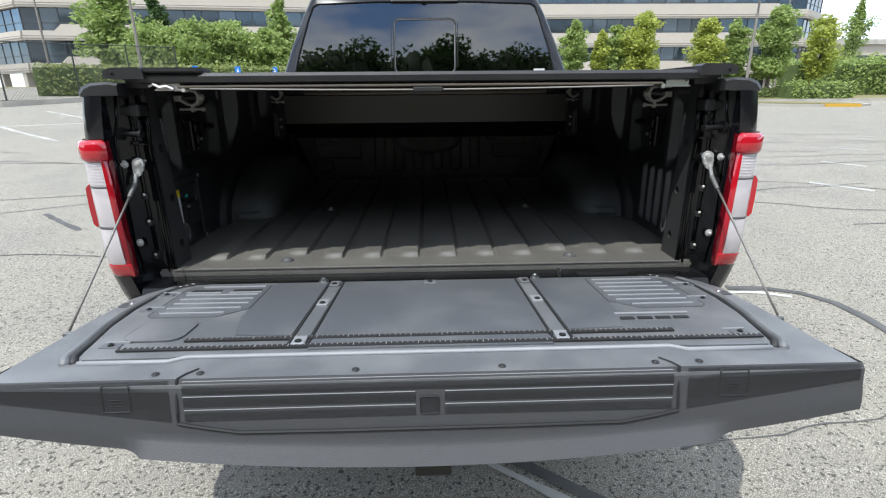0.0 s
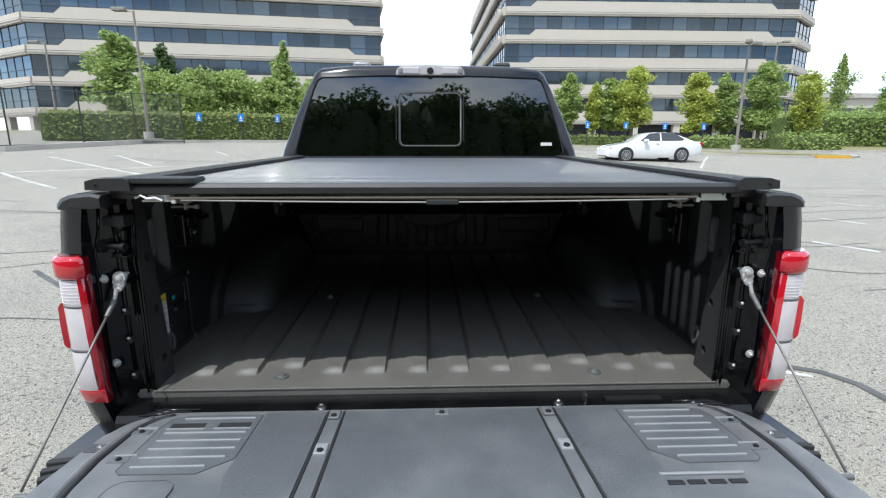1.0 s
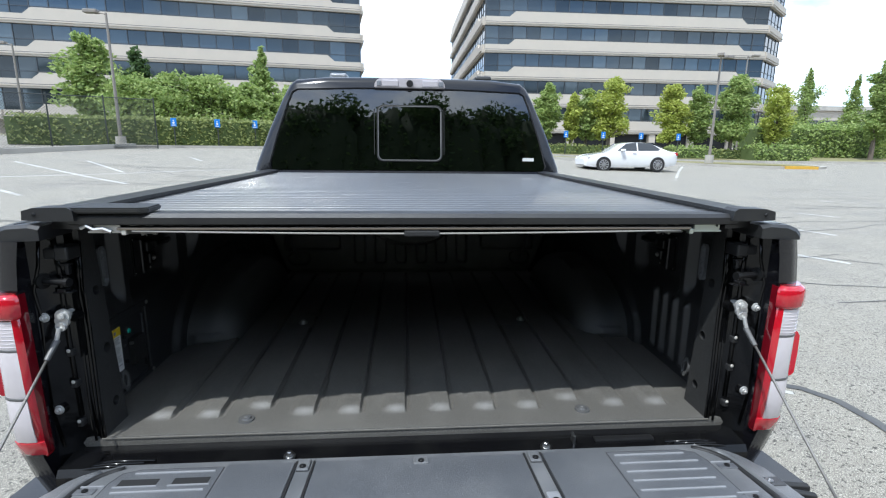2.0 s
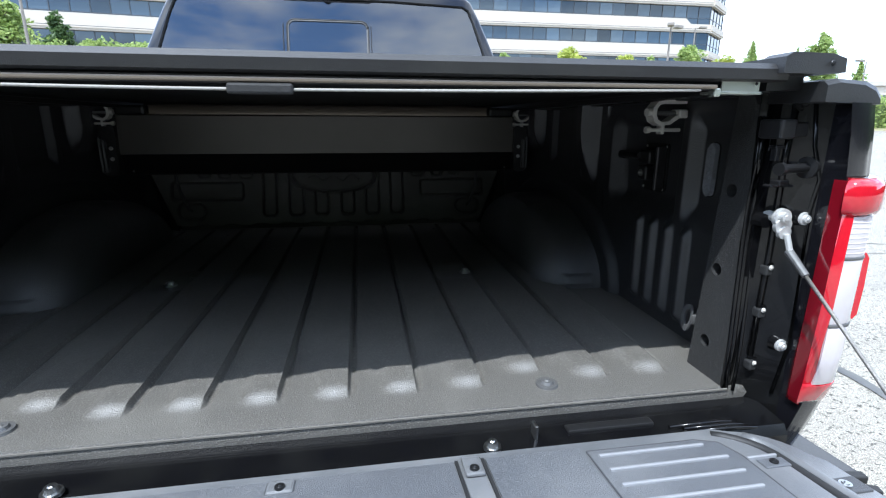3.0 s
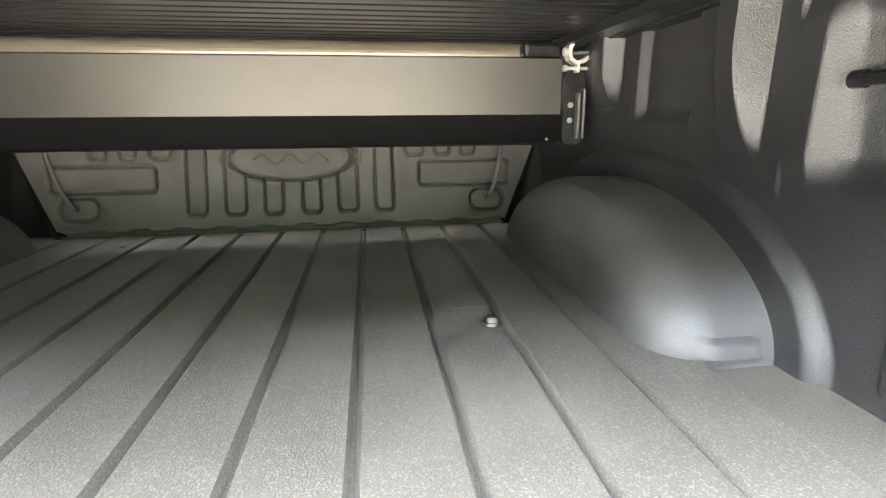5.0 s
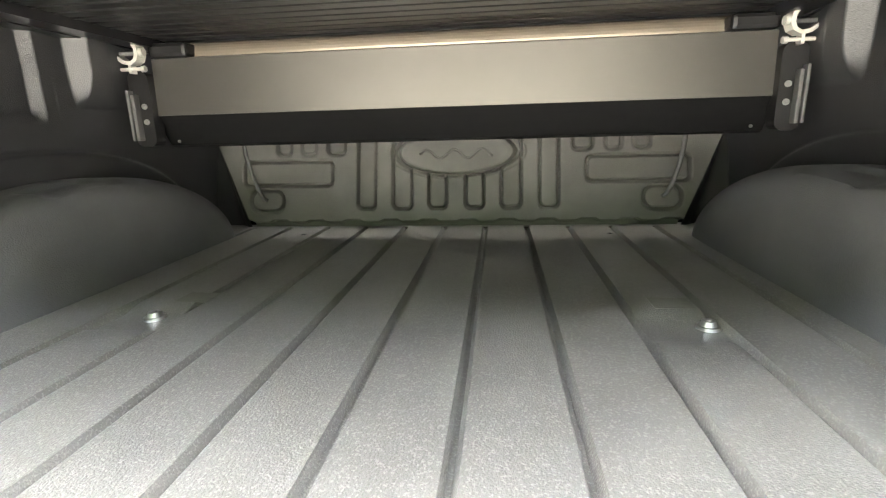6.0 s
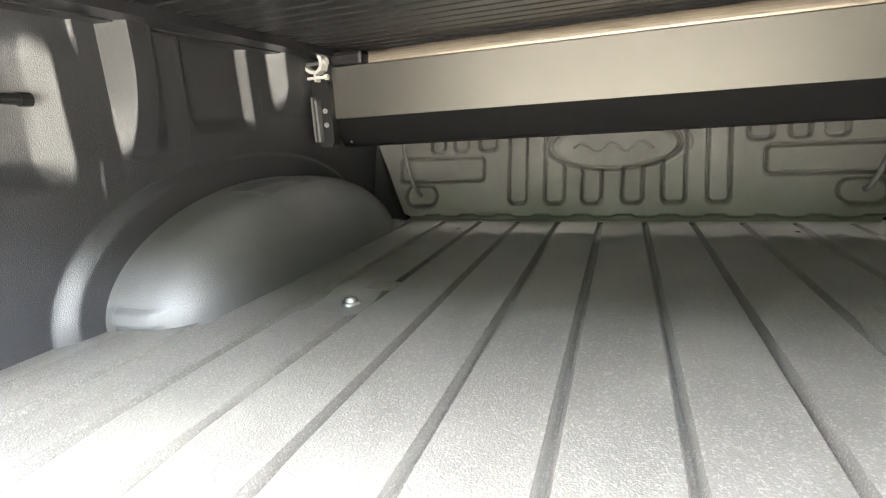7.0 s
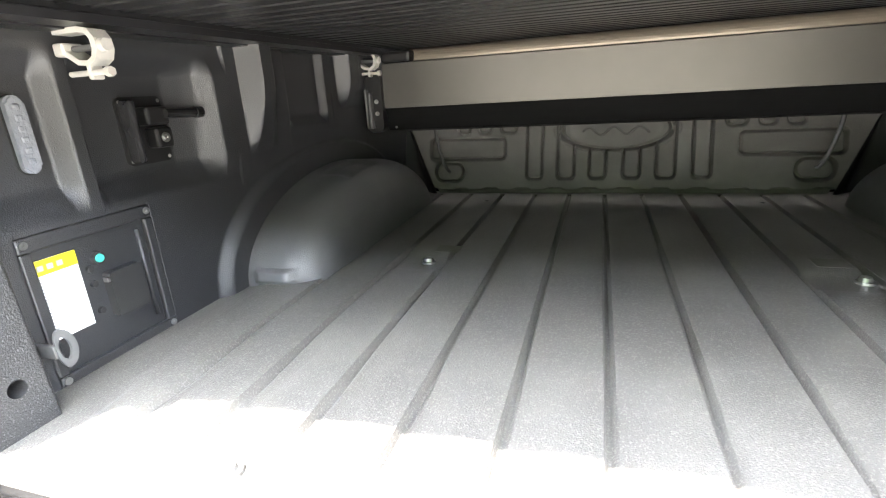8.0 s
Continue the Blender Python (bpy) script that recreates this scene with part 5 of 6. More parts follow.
    lamp_piece("clear_lens", 0.946, 1.047, 4, 9, CLEAR, "clear reversing lens", 0.001, lamp, 0.002)
    lamp_piece("side_lens", 1.045, 1.166, 8, 12, RED, "red side marker lens", 0.012, lamp, 0.014)
    for z in (1.158, 1.0495):
        lamp_piece("divider", z - 0.003, z + 0.003, 4, 8, RING, "", 0.0015, lamp, 0.001)
    for k in range(7):
        lamp_piece("flute", 1.166 + k * 0.0078, 1.1674 + k * 0.0078, 4, 9, CLEAR, "", 0.0018, lamp, 0.0004)
    # tie-down ring on a plate
    b = bmesh.new()
    cy, cz, x = 0.136, 0.976, 0.757
    loops = []
    for dx, oy, ry, rz in ((-0.0022, 0.0, 0.0185, 0.028), (0.0022, 0.0, 0.0185, 0.028), (0.0022, -0.001, 0.0105, 0.0175), (-0.0022, -0.001, 0.0105, 0.0175)):
        loops.append([b.verts.new((s * (x + dx + 0.10 * (cz + rz * math.sin(a) - cz)), cy + oy + ry * (math.cos(a) if math.cos(a) > 0 else 0.55 * math.cos(a)), cz + rz * math.sin(a) * (1.0 if ry > 0.015 or math.cos(a) > 0 else 0.8))) for a in (k * math.tau / 24 for k in range(24))])
    for r0, r1 in zip(loops, loops[1:] + loops[:1]):
        for k in range(24):
            b.faces.new((r0[k], r0[(k + 1) % 24], r1[(k + 1) % 24], r1[k]))
    box(b, *sx(0.757, 0.802), cy - 0.013, cy - 0.006, cz - 0.011, cz + 0.009, 0.002)
    crease(part("tie_down_ring", b, RING, truck, "flat steel tie-down ring low on the bed wall", smooth=True), 40)
    # bed lamp
    b = bmesh.new()
    prism(b, rounded(0.1955, 0.2245, 1.207, 1.318, 0.013), "x", *sx(0.824, 0.850))
    shell = part("bed_lamp", b, RUBBER, truck, "oblong bed lamp in the side wall")
    b = bmesh.new()
    prism(b, rounded(0.1975, 0.2225, 1.209, 1.316, 0.0115), "x", *sx(0.815, 0.827))
    bmesh.ops.bevel(b, geom=[e for e in b.edges if abs(e.verts[0].co.x) < 0.82 and abs(e.verts[1].co.x) < 0.82], offset=0.003, segments=2, affect="EDGES")
    lens = part("lens", b, LIGHT_LENS, shell, "frosted lamp lens")
    for k in range(6):
        part("light_cell", block(*sx(0.8135, 0.818), 0.205, 0.215, 1.222 + k * 0.0148, 1.231 + k * 0.0148, 0.002), LIGHT_LENS, lens)
    # cleat plate with its locking arm
    b = bmesh.new()
    prism(b, rounded(0.372, 0.466, 1.192, 1.308, 0.010), "x", *sx(0.830, 0.850))
    plate = part("cleat_plate", b, DARKMETAL, truck, "black tie-down cleat plate bolted to the wall")
    b = bmesh.new()
    box(b, *sx(0.803, 0.832), 0.376, 0.389, 1.197, 1.303, 0.005)
    part("rib", b, SATIN, plate, "satin black raised bar")
    b = bmesh.new()
    box(b, *sx(0.801, 0.832), 0.405, 0.452, 1.258, 1.290, 0.005)
    box(b, *sx(0.803, 0.832), 0.418, 0.454, 1.218, 1.254, 0.005)
    rod(b, (s * 0.799, 0.44, 1.277), (s * 0.799, 0.520, 1.275), 0.0085, 0.0078, 12)
    rod(b, (s * 0.799, 0.512, 1.275), (s * 0.799, 0.528, 1.275), 0.0105, 0.0105, 12)
    part("lock_arm", b, DARKMETAL, plate, "black locking arm")
    bolt(plate, (s * 0.803, 0.435, 1.236), 0.009, 0.006, "-x" if s > 0 else "x", STEEL)
    for yy, zz in ((0.379, 1.300), (0.379, 1.200), (0.459, 1.200), (0.459, 1.300)):
        bolt(plate, (s * 0.830, yy, zz), 0.005, 0.003, "-x" if s > 0 else "x", STEEL, False)

# power panel in one wall
panel = part("power_panel", prism_bm(rounded(0.143, 0.361, 0.900, 1.130, 0.008), "x", -0.822, -0.806), WALL_LINER, truck, "black plastic power panel screwed into the wall")
b = bmesh.new()
for y0, y1, z0, z1 in ((0.143, 0.361, 1.108, 1.130), (0.143, 0.361, 0.900, 0.916), (0.143, 0.160, 0.916, 1.108), (0.344, 0.361, 0.916, 1.108)):
    box(b, -0.808, -0.797, y0, y1, z0, z1, 0.003)
part("panel_frame", b, WALL_LINER, panel)
tb = bmesh.new()
tube(tb, [(-0.804, 0.331, 0.934), (-0.804, 0.331, 1.02), (-0.804, 0.331, 1.092)], 0.0042, 8)
part("panel_bead", tb, WALL_LINER, panel, smooth=True)
label_part = part("warning_label", block(-0.806, -0.8045, 0.147, 0.221, 0.970, 1.092), PAPER, panel, "white warning label with a yellow head")
part("label_head", block(-0.8048, -0.8035, 0.147, 0.221, 1.070, 1.092), YELLOW, label_part, "yellow label head")
for k in range(16):
    end = 0.215 - (0.018 if k % 5 == 4 else 0.0) - 0.004 * ((k * 7) % 3)
    part("print_bar", block(-0.8049, -0.8040, 0.153, end, 1.064 - k * 0.0052, 1.0662 - k * 0.0052), INK, label_part)
for k in range(3):
    part("print_bar", block(-0.8040, -0.8030, 0.163 + k * 0.014, 0.172 + k * 0.014, 1.0765, 1.0845), INK, label_part)
b = bmesh.new()
rod(b, (-0.806, 0.252, 1.068), (-0.799, 0.252, 1.068), 0.0115, 0.010, 20)
ind = part("indicator", b, RUBBER, panel)
b = bmesh.new()
rod(b, (-0.800, 0.252, 1.068), (-0.796, 0.252, 1.068), 0.0075, 0.006, 18)
part("lens", b, GREEN, ind, "green indicator lens")
cover_part = part("socket_cover", prism_bm(rounded(0.253, 0.313, 0.966, 1.042, 0.006), "x", -0.806, -0.790), PLASTIC, panel, "square socket cover")
part("hinge", block(-0.800, -0.790, 0.248, 0.256, 1.028, 1.036, 0.001), STEEL, cover_part)
for yy, zz in ((0.352, 1.120), (0.352, 0.908), (0.152, 1.120), (0.152, 0.908)):
    bolt(panel, (-0.797, yy, zz), 0.006, 0.003, "x", STEEL, True, "screw")
for yy, zz in ((0.236, 1.055), (0.236, 1.03), (0.236, 0.985)):
    b = bmesh.new()
    rod(b, (-0.806, yy, zz), (-0.801, yy, zz), 0.006, 0.005, 12)
    part("socket_knob", b, RUBBER, panel)

# ---------------------------------------------------------------- tailgate, lowered
HINGE = Vector((0, -0.075, 0.86))
GATE_TOP = 0.880


bm = bmesh.new()
outline = []
for k in range(9):
    a = radians(90 * k / 8)
    outline.append((0.655 + 0.105 * math.sin(a), -0.190 + 0.105 * math.cos(a)))
outline += [(0.768, -0.35), (0.769, -0.632)]
outline = outline + [(-x, y) for x, y in outline[::-1]]
prism(bm, outline, "z", 0.815, GATE_TOP)
bmesh.ops.bevel(bm, geom=[e for e in bm.edges if abs(e.verts[0].co.z - GATE_TOP) < 1e-5 and abs(e.verts[1].co.z - GATE_TOP) < 1e-5], offset=0.008, segments=3, affect="EDGES")
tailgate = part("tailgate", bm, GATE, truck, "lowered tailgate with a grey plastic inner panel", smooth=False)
tailgate.matrix_local = Matrix.Translation(HINGE) @ Matrix.Rotation(radians(-4.0), 4, "X") @ Matrix.Translation(-HINGE)


def gate(name, bm, mat, label="", smooth=False):
    return part(name, bm, mat, tailgate, label, smooth)


# raised inner panel; dark beads along its sides paint the stepped groove's shade
trim = []
for k in range(9):
    a = radians(90 * k / 8)
    trim.append((0.600 + 0.090 * math.sin(a), -0.185 + 0.085 * math.cos(a)))
trim += [(0.699, -0.29), (0.688, -0.39), (0.676, -0.45), (0.664, -0.53), (0.648, -0.557), (0.485, -0.557), (0.458, -0.540)]
trim = trim + [(-x, y) for x, y in trim[::-1]]
bm = bmesh.new()
prism(bm, trim, "z", GATE_TOP - 0.01, GATE_TOP + 0.006)
bmesh.ops.bevel(bm, geom=[e for e in bm.edges if e.verts[0].co.z > GATE_TOP and e.verts[1].co.z > GATE_TOP], offset=0.004, segments=2, affect="EDGES")
gate("inner_panel", bm, GATE, "grey moulded inner panel")
for s in (-1, 1):
    tb = bmesh.new()
    tube(tb, [(s * (x * 1.012 + 0.002), y + (0.006 if y > -0.2 else 0.0), GATE_TOP - 0.001) for x, y in trim[2:14]], 0.0075, 8)
    gate("groove_shade", tb, GATE_DARK, "dark bead for the shaded groove round the inner panel", True)
    tb = bmesh.new()
    tube(tb, [(s * (x + 0.024), y + (0.012 if y > -0.2 else -0.004), GATE_TOP - 0.002) for x, y in trim[4:14]], 0.0095, 10)
    gate("groove_rim", tb, GATE, "rounded rim outside the groove", True)
# the highlight along the panel's lower edge, as a pale ridge
tb = bmesh.new()
tube(tb, [(-x, y - 0.004, GATE_TOP + 0.001) for x, y in ((0.648, -0.557), (0.485, -0.557), (0.458, -0.540))] + [(x, y - 0.004, GATE_TOP + 0.001) for x, y in ((0.458, -0.540), (0.485, -0.557), (0.648, -0.557))], 0.0055, 8)
gate("panel_ridge", tb, SLOT_BAR, "ridge along the panel's edge with its highlight in the pale colour", True)
Z1 = GATE_TOP + 0.006
for x0, x1, x2, x3 in ((-0.232, 0.232, -0.236, 0.236),):
    bm = bmesh.new()
    prism(bm, [(x0, -0.112), (x1, -0.112), (x3, -0.535), (x2, -0.535)], "z", Z1, Z1 + 0.003)
    gate("work_surface", bm, GATE_TEX, "finely textured middle panel")
for s in (-1, 1):
    bm = bmesh.new()
    prism(bm, [(s * 0.278, -0.112), (s * 0.421, -0.110), (s * 0.425, -0.36), (s * 0.400, -0.46), (s * 0.284, -0.465)], "z", Z1, Z1 + 0.003)
    gate("work_surface", bm, GATE_TEX, "finely textured side panel")
    # seams either side of the strap and the strap itself
    for x in (0.236, 0.274):
        bm = bmesh.new()
        prism(bm, [(s * x - 0.0022, -0.110), (s * x + 0.0022, -0.110), (s * (x + 0.006) + 0.0022, -0.520), (s * (x + 0.006) - 0.0022, -0.520)], "z", Z1, Z1 + 0.0036)
        gate("seam", bm, GATE_DARK)
    bm = bmesh.new()
    prism(bm, [(s * 0.240, -0.150), (s * 0.270, -0.150), (s * 0.276, -0.48), (s * 0.246, -0.48)], "z", Z1, Z1 + 0.002)
    gate("strap_channel", bm, GATE, "smooth channel between the panels")
    for y in (-0.125, -0.275, -0.495):
        xx = s * (0.257 + (-0.12 - y) * 0.01)
        b = bmesh.new()
        box(b, xx - 0.014, xx + 0.014, y - 0.022, y + 0.020, Z1, Z1 + 0.006, 0.004)
        tab = gate("tab", b, SLOT_BAR if y < -0.2 else GATE, "raised screw tab")
        bolt(tab, (xx, y - 0.010, Z1 + 0.006), 0.007, 0.003, "z", DARKMETAL, True, "screw")
    # slotted field beside the textured panel: pale bars inside a sunken outline
    bm = bmesh.new()
    field = [(s * 0.428, -0.118), (s * 0.600, -0.118), (s * 0.632, -0.130), (s * 0.643, -0.165), (s * 0.643, -0.335), (s * 0.630, -0.348), (s * 0.485, -0.350), (s * 0.428, -0.300)]
    prism(bm, field, "z", Z1, Z1 + 0.0012)
    gate("slot_field", bm, GATE_TEX)
    tb = bmesh.new()
    tube(tb, [(x, y, Z1 + 0.0005) for x, y in field + field[:1]], 0.0014, 6)
    gate("field_outline", tb, GATE_FACE)
    for k in range(7):
        y = -0.133 - k * 0.0322
        if s < 0 and k == 1:
            # open slots drawn as black plates, their shade in the colour
            for x0, x1 in ((-0.622, -0.545), (-0.515, -0.442)):
                b = bmesh.new()
                box(b, x0, x1, y - 0.012, y + 0.012, Z1 + 0.0005, Z1 + 0.002, 0.0006)
                gate("slot_window", b, RUBBER, "dark plate drawn for an open slot")
                gate("slot_bar", block(x0 - 0.005, x1 + 0.005, y - 0.016, y - 0.0125, Z1, Z1 + 0.004, 0.001), SLOT_BAR, "low pale moulded bar")
            continue
        lo = 0.440 + (0.008 if k == 5 else 0.035 if k == 6 else 0.0)
        hi = 0.621 if k else 0.605
        b = bmesh.new()
        box(b, min(s * lo, s * hi), max(s * lo, s * hi), y - 0.0026, y + 0.0026, Z1 - 0.001, Z1 + 0.0045, 0.0015)
        gate("slot_bar", b, SLOT_BAR, "low pale moulded bar")
    for x, y in ((0.674, -0.188), (0.660, -0.297), (0.626, -0.497)):
        b = bmesh.new()
        box(b, s * x - 0.020, s * x + 0.020, y - 0.010, y + 0.010, Z1 - 0.001, Z1 + 0.002, 0.002)
        pad = gate("screw_pad", b, GATE_TEX)
        part("pad_ridge", block(min(s * (x - 0.030), s * (x + 0.016)), max(s * (x - 0.030), s * (x + 0.016)), y + 0.012, y + 0.016, Z1 - 0.001, Z1 + 0.004, 0.001), SLOT_BAR, pad)
        bolt(pad, (s * x, y, Z1 + 0.002), 0.006, 0.004, "z", DARKMETAL, True, "screw")
    # hinge plate and cable pin at the side
    b = bmesh.new()
    box(b, s * 0.738 - 0.022, s * 0.738 + 0.022, -0.256, -0.226, GATE_TOP - 0.004, GATE_TOP + 0.003, 0.002)
    hinge_plate = gate("hinge_plate", b, GATE_FACE, "dark hinge plate")
    bolt(hinge_plate, (s * 0.732, -0.241, GATE_TOP + 0.003), 0.008, 0.004, "z", STEEL)
    b = bmesh.new()
    rod(b, (s * 0.765, -0.372, 0.862), (s * 0.808, -0.372, 0.862), 0.006, 0.006, 12)
    gate("cable_pin", b, RING)
    # square corner pads in the edge face
for x in (-0.483, -0.406, -0.135, 0.125, 0.402, 0.482):
    bolt(tailgate, (x, -0.608, GATE_TOP + 0.0), 0.010, 0.003, "z", GATE_DARK, False, "plug")
# A dark plate under a paler one; its rim paints the tray's shaded edge.
b = bmesh.new()
prism(b, rounded(-0.624, -0.505, -0.478, -0.370, 0.03), "z", Z1 - 0.0005, Z1 + 0.0022)
gate("tray_edge_shade", b, GATE_DARK, "dark plate drawn for the shaded edge of a shallow tray")
b = bmesh.new()
prism(b, rounded(-0.620, -0.503, -0.482, -0.375, 0.028), "z", Z1 + 0.0015, Z1 + 0.004)
gate("tray_floor", b, GATE)
b = bmesh.new()
box(b, -0.018, 0.018, -0.140, -0.112, Z1, Z1 + 0.006, 0.004)
mid = gate("tab", b, GATE, "raised screw tab")
bolt(mid, (0, -0.130, Z1 + 0.006), 0.007, 0.003, "z", DARKMETAL, True, "screw")
b = bmesh.new()
box(b, 0.409, 0.575, -0.390, -0.383, Z1, Z1 + 0.0045, 0.0015)
gate("moulded_bar", b, SLOT_BAR)
for k, (x0, x1) in enumerate(((0.412, 0.444), (0.452, 0.484), (0.492, 0.524), (0.532, 0.564))):
    gate("lettering_bar", block(x0, x1, -0.418, -0.406, Z1, Z1 + 0.003, 0.001), GATE_DARK, "plain dark bar")
# two ruler strips with fine ticks
for y, x0, x1 in ((-0.481, -0.490, 0.496), (-0.520, -0.600, 0.655)):
    ruler = gate("ruler_strip", block(x0, x1, y - 0.007, y + 0.007, Z1 + 0.001, Z1 + 0.0042), GATE_DARK, "black measuring strip with pale ticks")
    b = bmesh.new()
    for k in range(int((x1 - x0) / 0.0105)):
        x = x0 + 0.008 + k * 0.0105
        h = 0.0045 if k % 6 == 0 else 0.0022
        box(b, x - 0.0006, x + 0.0006, y + 0.006 - 2 * h, y + 0.006, Z1 + 0.0038, Z1 + 0.0048)
    tagged(part("tick_marks", b, CLAMP, ruler, "pale ruler ticks"), kind="stuff")

# edge face with step pad, and the curved lip below it
def face_depth(x):
    return 0.160 - 0.075 * (abs(x) / 0.77) ** 2.0


bm = bmesh.new()
us, vs = steps(-0.769, 0.769, 80), [0, 0.06, 0.12, 0.25, 0.5, 0.7, 0.80, 0.84, 0.92, 1.0]
def edge_face(u, v):
    d = face_depth(u) * v
    lip = min(1.0, max(0.0, (v - 0.80) / 0.20)) * (1 - ease(abs(u), 0.50, 0.53))
    return (u, -0.626 - 0.007 * ease(v, 0.0, 0.12) - 0.006 * ease(v, 0.3, 0.8) - 0.022 * lip, GATE_TOP - d)
grid = sheet(bm, us, vs, edge_face)
back = [bm.verts.new((v.co.x, -0.56, v.co.z + 0.012)) for v in grid[-1]]
for i in range(len(us) - 1):
    bm.faces.new((grid[-1][i], grid[-1][i + 1], back[i + 1], back[i]))
for col in (0, -1):
    bm.faces.new([r[col] for r in grid] + [back[col], bm.verts.new((us[col], -0.56, GATE_TOP - 0.002))])
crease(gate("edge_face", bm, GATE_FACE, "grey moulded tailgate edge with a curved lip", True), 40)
# dark seam round the folding step
def on_edge(x, v, out=0.0):
    x0, y0, z0 = edge_face(x, v)
    return (x0, y0 - out, z0)
def at_height(x, z, out=0.0):
    """A point of the edge face by its height."""
    return on_edge(x, (GATE_TOP - z) / face_depth(x), out)


step_line = [(-0.437, 0.879), (-0.440, 0.82), (-0.440, 0.802), (-0.395, 0.793), (-0.337, 0.783), (-0.15, 0.781), (0.15, 0.781), (0.337, 0.783), (0.395, 0.793), (0.436, 0.802), (0.436, 0.82), (0.434, 0.879)]
tb = bmesh.new()
tube(tb, [at_height(x, z, 0.001) for x, z in step_line], 0.0032, 6)
gate("step_seam", tb, GATE_DARK, "dark seam round the folding step")
for x0, x1, z0, z1 in ((-0.428, 0.425, 0.856, 0.872), (-0.428, -0.03, 0.831, 0.845), (0.022, 0.425, 0.831, 0.845), (-0.428, -0.03, 0.806, 0.820), (0.022, 0.425, 0.806, 0.820)):
    bm = bmesh.new()
    sheet(bm, steps(x0, x1, 20), steps(z0, z1, 3), lambda u, v: at_height(u, v, 0.0016))
    bmesh.ops.solidify(bm, geom=bm.faces[:], thickness=0.003)
    gate("step_pad", bm, GATE_FACE, "finely knurled step pad")
for x0, x1, z in ((-0.428, -0.03, 0.850), (0.022, 0.425, 0.850), (-0.428, -0.03, 0.825), (0.022, 0.425, 0.825), (-0.428, 0.425, 0.876)):
    tb = bmesh.new()
    tube(tb, [at_height(u, z, 0.001) for u in steps(x0, x1, 12)], 0.0009, 6)
    gate("fine_rib", tb, SLOT_BAR)
for x, w, z0, z1 in ((-0.005, 0.016, 0.808, 0.840), (-0.540, 0.023, 0.826, 0.874), (0.534, 0.025, 0.827, 0.875)):
    tb = bmesh.new()
    tube(tb, [at_height(a, b, 0.0015) for a, b in rounded(x - w, x + w, z0, z1, 0.004, 2) + [(x + w, z1 - 0.004)]], 0.0016, 6)
    gate("pad_rim", tb, GATE_DARK)
    bm = bmesh.new()
    sheet(bm, steps(x - w + 0.001, x + w - 0.001, 4), steps(z0 + 0.001, z1 - 0.001, 4), lambda u, v: at_height(u, v, 0.0016))
    bmesh.ops.solidify(bm, geom=bm.faces[:], thickness=0.003)
    plug = gate("square_plug", bm, GATE_FACE, "square plug with a moulded mark")
    if w > 0.02:
        for k in range(3):
            tb = bmesh.new()
            tube(tb, [at_height(x - 0.010, z0 + 0.010 + k * 0.006, 0.002), at_height(x + 0.008, z0 + 0.010 + k * 0.006, 0.002)], 0.0008, 5)
            part("moulded_mark", tb, GATE_DARK, plug)
for s in (-1, 1):
    bm = bmesh.new()
    sheet(bm, steps(s * 0.452, s * 0.762, 12), steps(0.0, 1.0, 4), lambda u, v: at_height(u, 0.878 - v * (0.073 - 0.045 * (abs(u) - 0.452) / 0.31), 0.0012))
    bmesh.ops.solidify(bm, geom=bm.faces[:], thickness=0.003)
    gate("corner_pad", bm, GATE_FACE, "knurled corner pad")

for s in (-1, 1):
    tb = bmesh.new()
    tube(tb, [at_height(s * 0.437, 0.874, 0.001), (s * 0.437, -0.628, GATE_TOP + 0.0015), (s * 0.430, -0.610, GATE_TOP + 0.0015), (s * 0.416, -0.590, GATE_TOP + 0.0012)], 0.0017, 6)
    gate("edge_seam", tb, GATE_DARK, "dark seam running over the edge")

# bumper, hitch, wheels, underbody
bm = bmesh.new()
plan = [(0.0, -0.27), (0.70, -0.265)] + [(0.79 + 0.20 * math.sin(radians(a)), -0.06 - 0.20 * math.cos(radians(a))) for a in range(0, 91, 15)] + [(0.99, 0.16), (0.90, 0.16), (0.90, -0.09), (0.0, -0.09)]
prism(bm, plan + [(-x, y) for x, y in plan[-2:0:-1]], "z", 0.53, 0.742)
bmesh.ops.bevel(bm, geom=[e for e in bm.edges if e.verts[0].co.z > 0.6 and e.verts[1].co.z > 0.6], offset=0.02, segments=3, affect="EDGES")
bumper = part("rear_bumper", bm, PAINT, truck, "black rear bumper")
for s in (-1, 1):
    for k in range(13):
        # rubber step pad ridges, fanned round the corner
        if k < 5:
            at, turn = Vector((s * (0.60 + k * 0.04), -0.18, 0.747)), 0.0
        else:
            a = radians((k - 5) * 11 + 4)
            at, turn = Vector((s * (0.79 + 0.145 * math.sin(a)), -0.055 - 0.145 * math.cos(a), 0.747)), s * a
        bar_part = part("tread_bar", block(-0.009, 0.009, -0.045, 0.045, -0.006, 0.009, 0.003), RUBBER, bumper)
        bar_part.matrix_local = Matrix.Translation(at) @ Matrix.Rotation(turn, 4, "Z")
part("tow_hitch", block(-0.05, 0.05, -0.30, 0.2, 0.40, 0.47, 0.008), DARKMETAL, truck)
part("chassis", block(-0.55, 0.55, 0.0, 4.3, 0.42, 0.70, 0.02), DARKMETAL, truck, "dark underbody")
part("bed_pan", block(-0.84, 0.84, 0.012, 1.60, 0.72, 0.83, 0.01), DARKMETAL, truck)
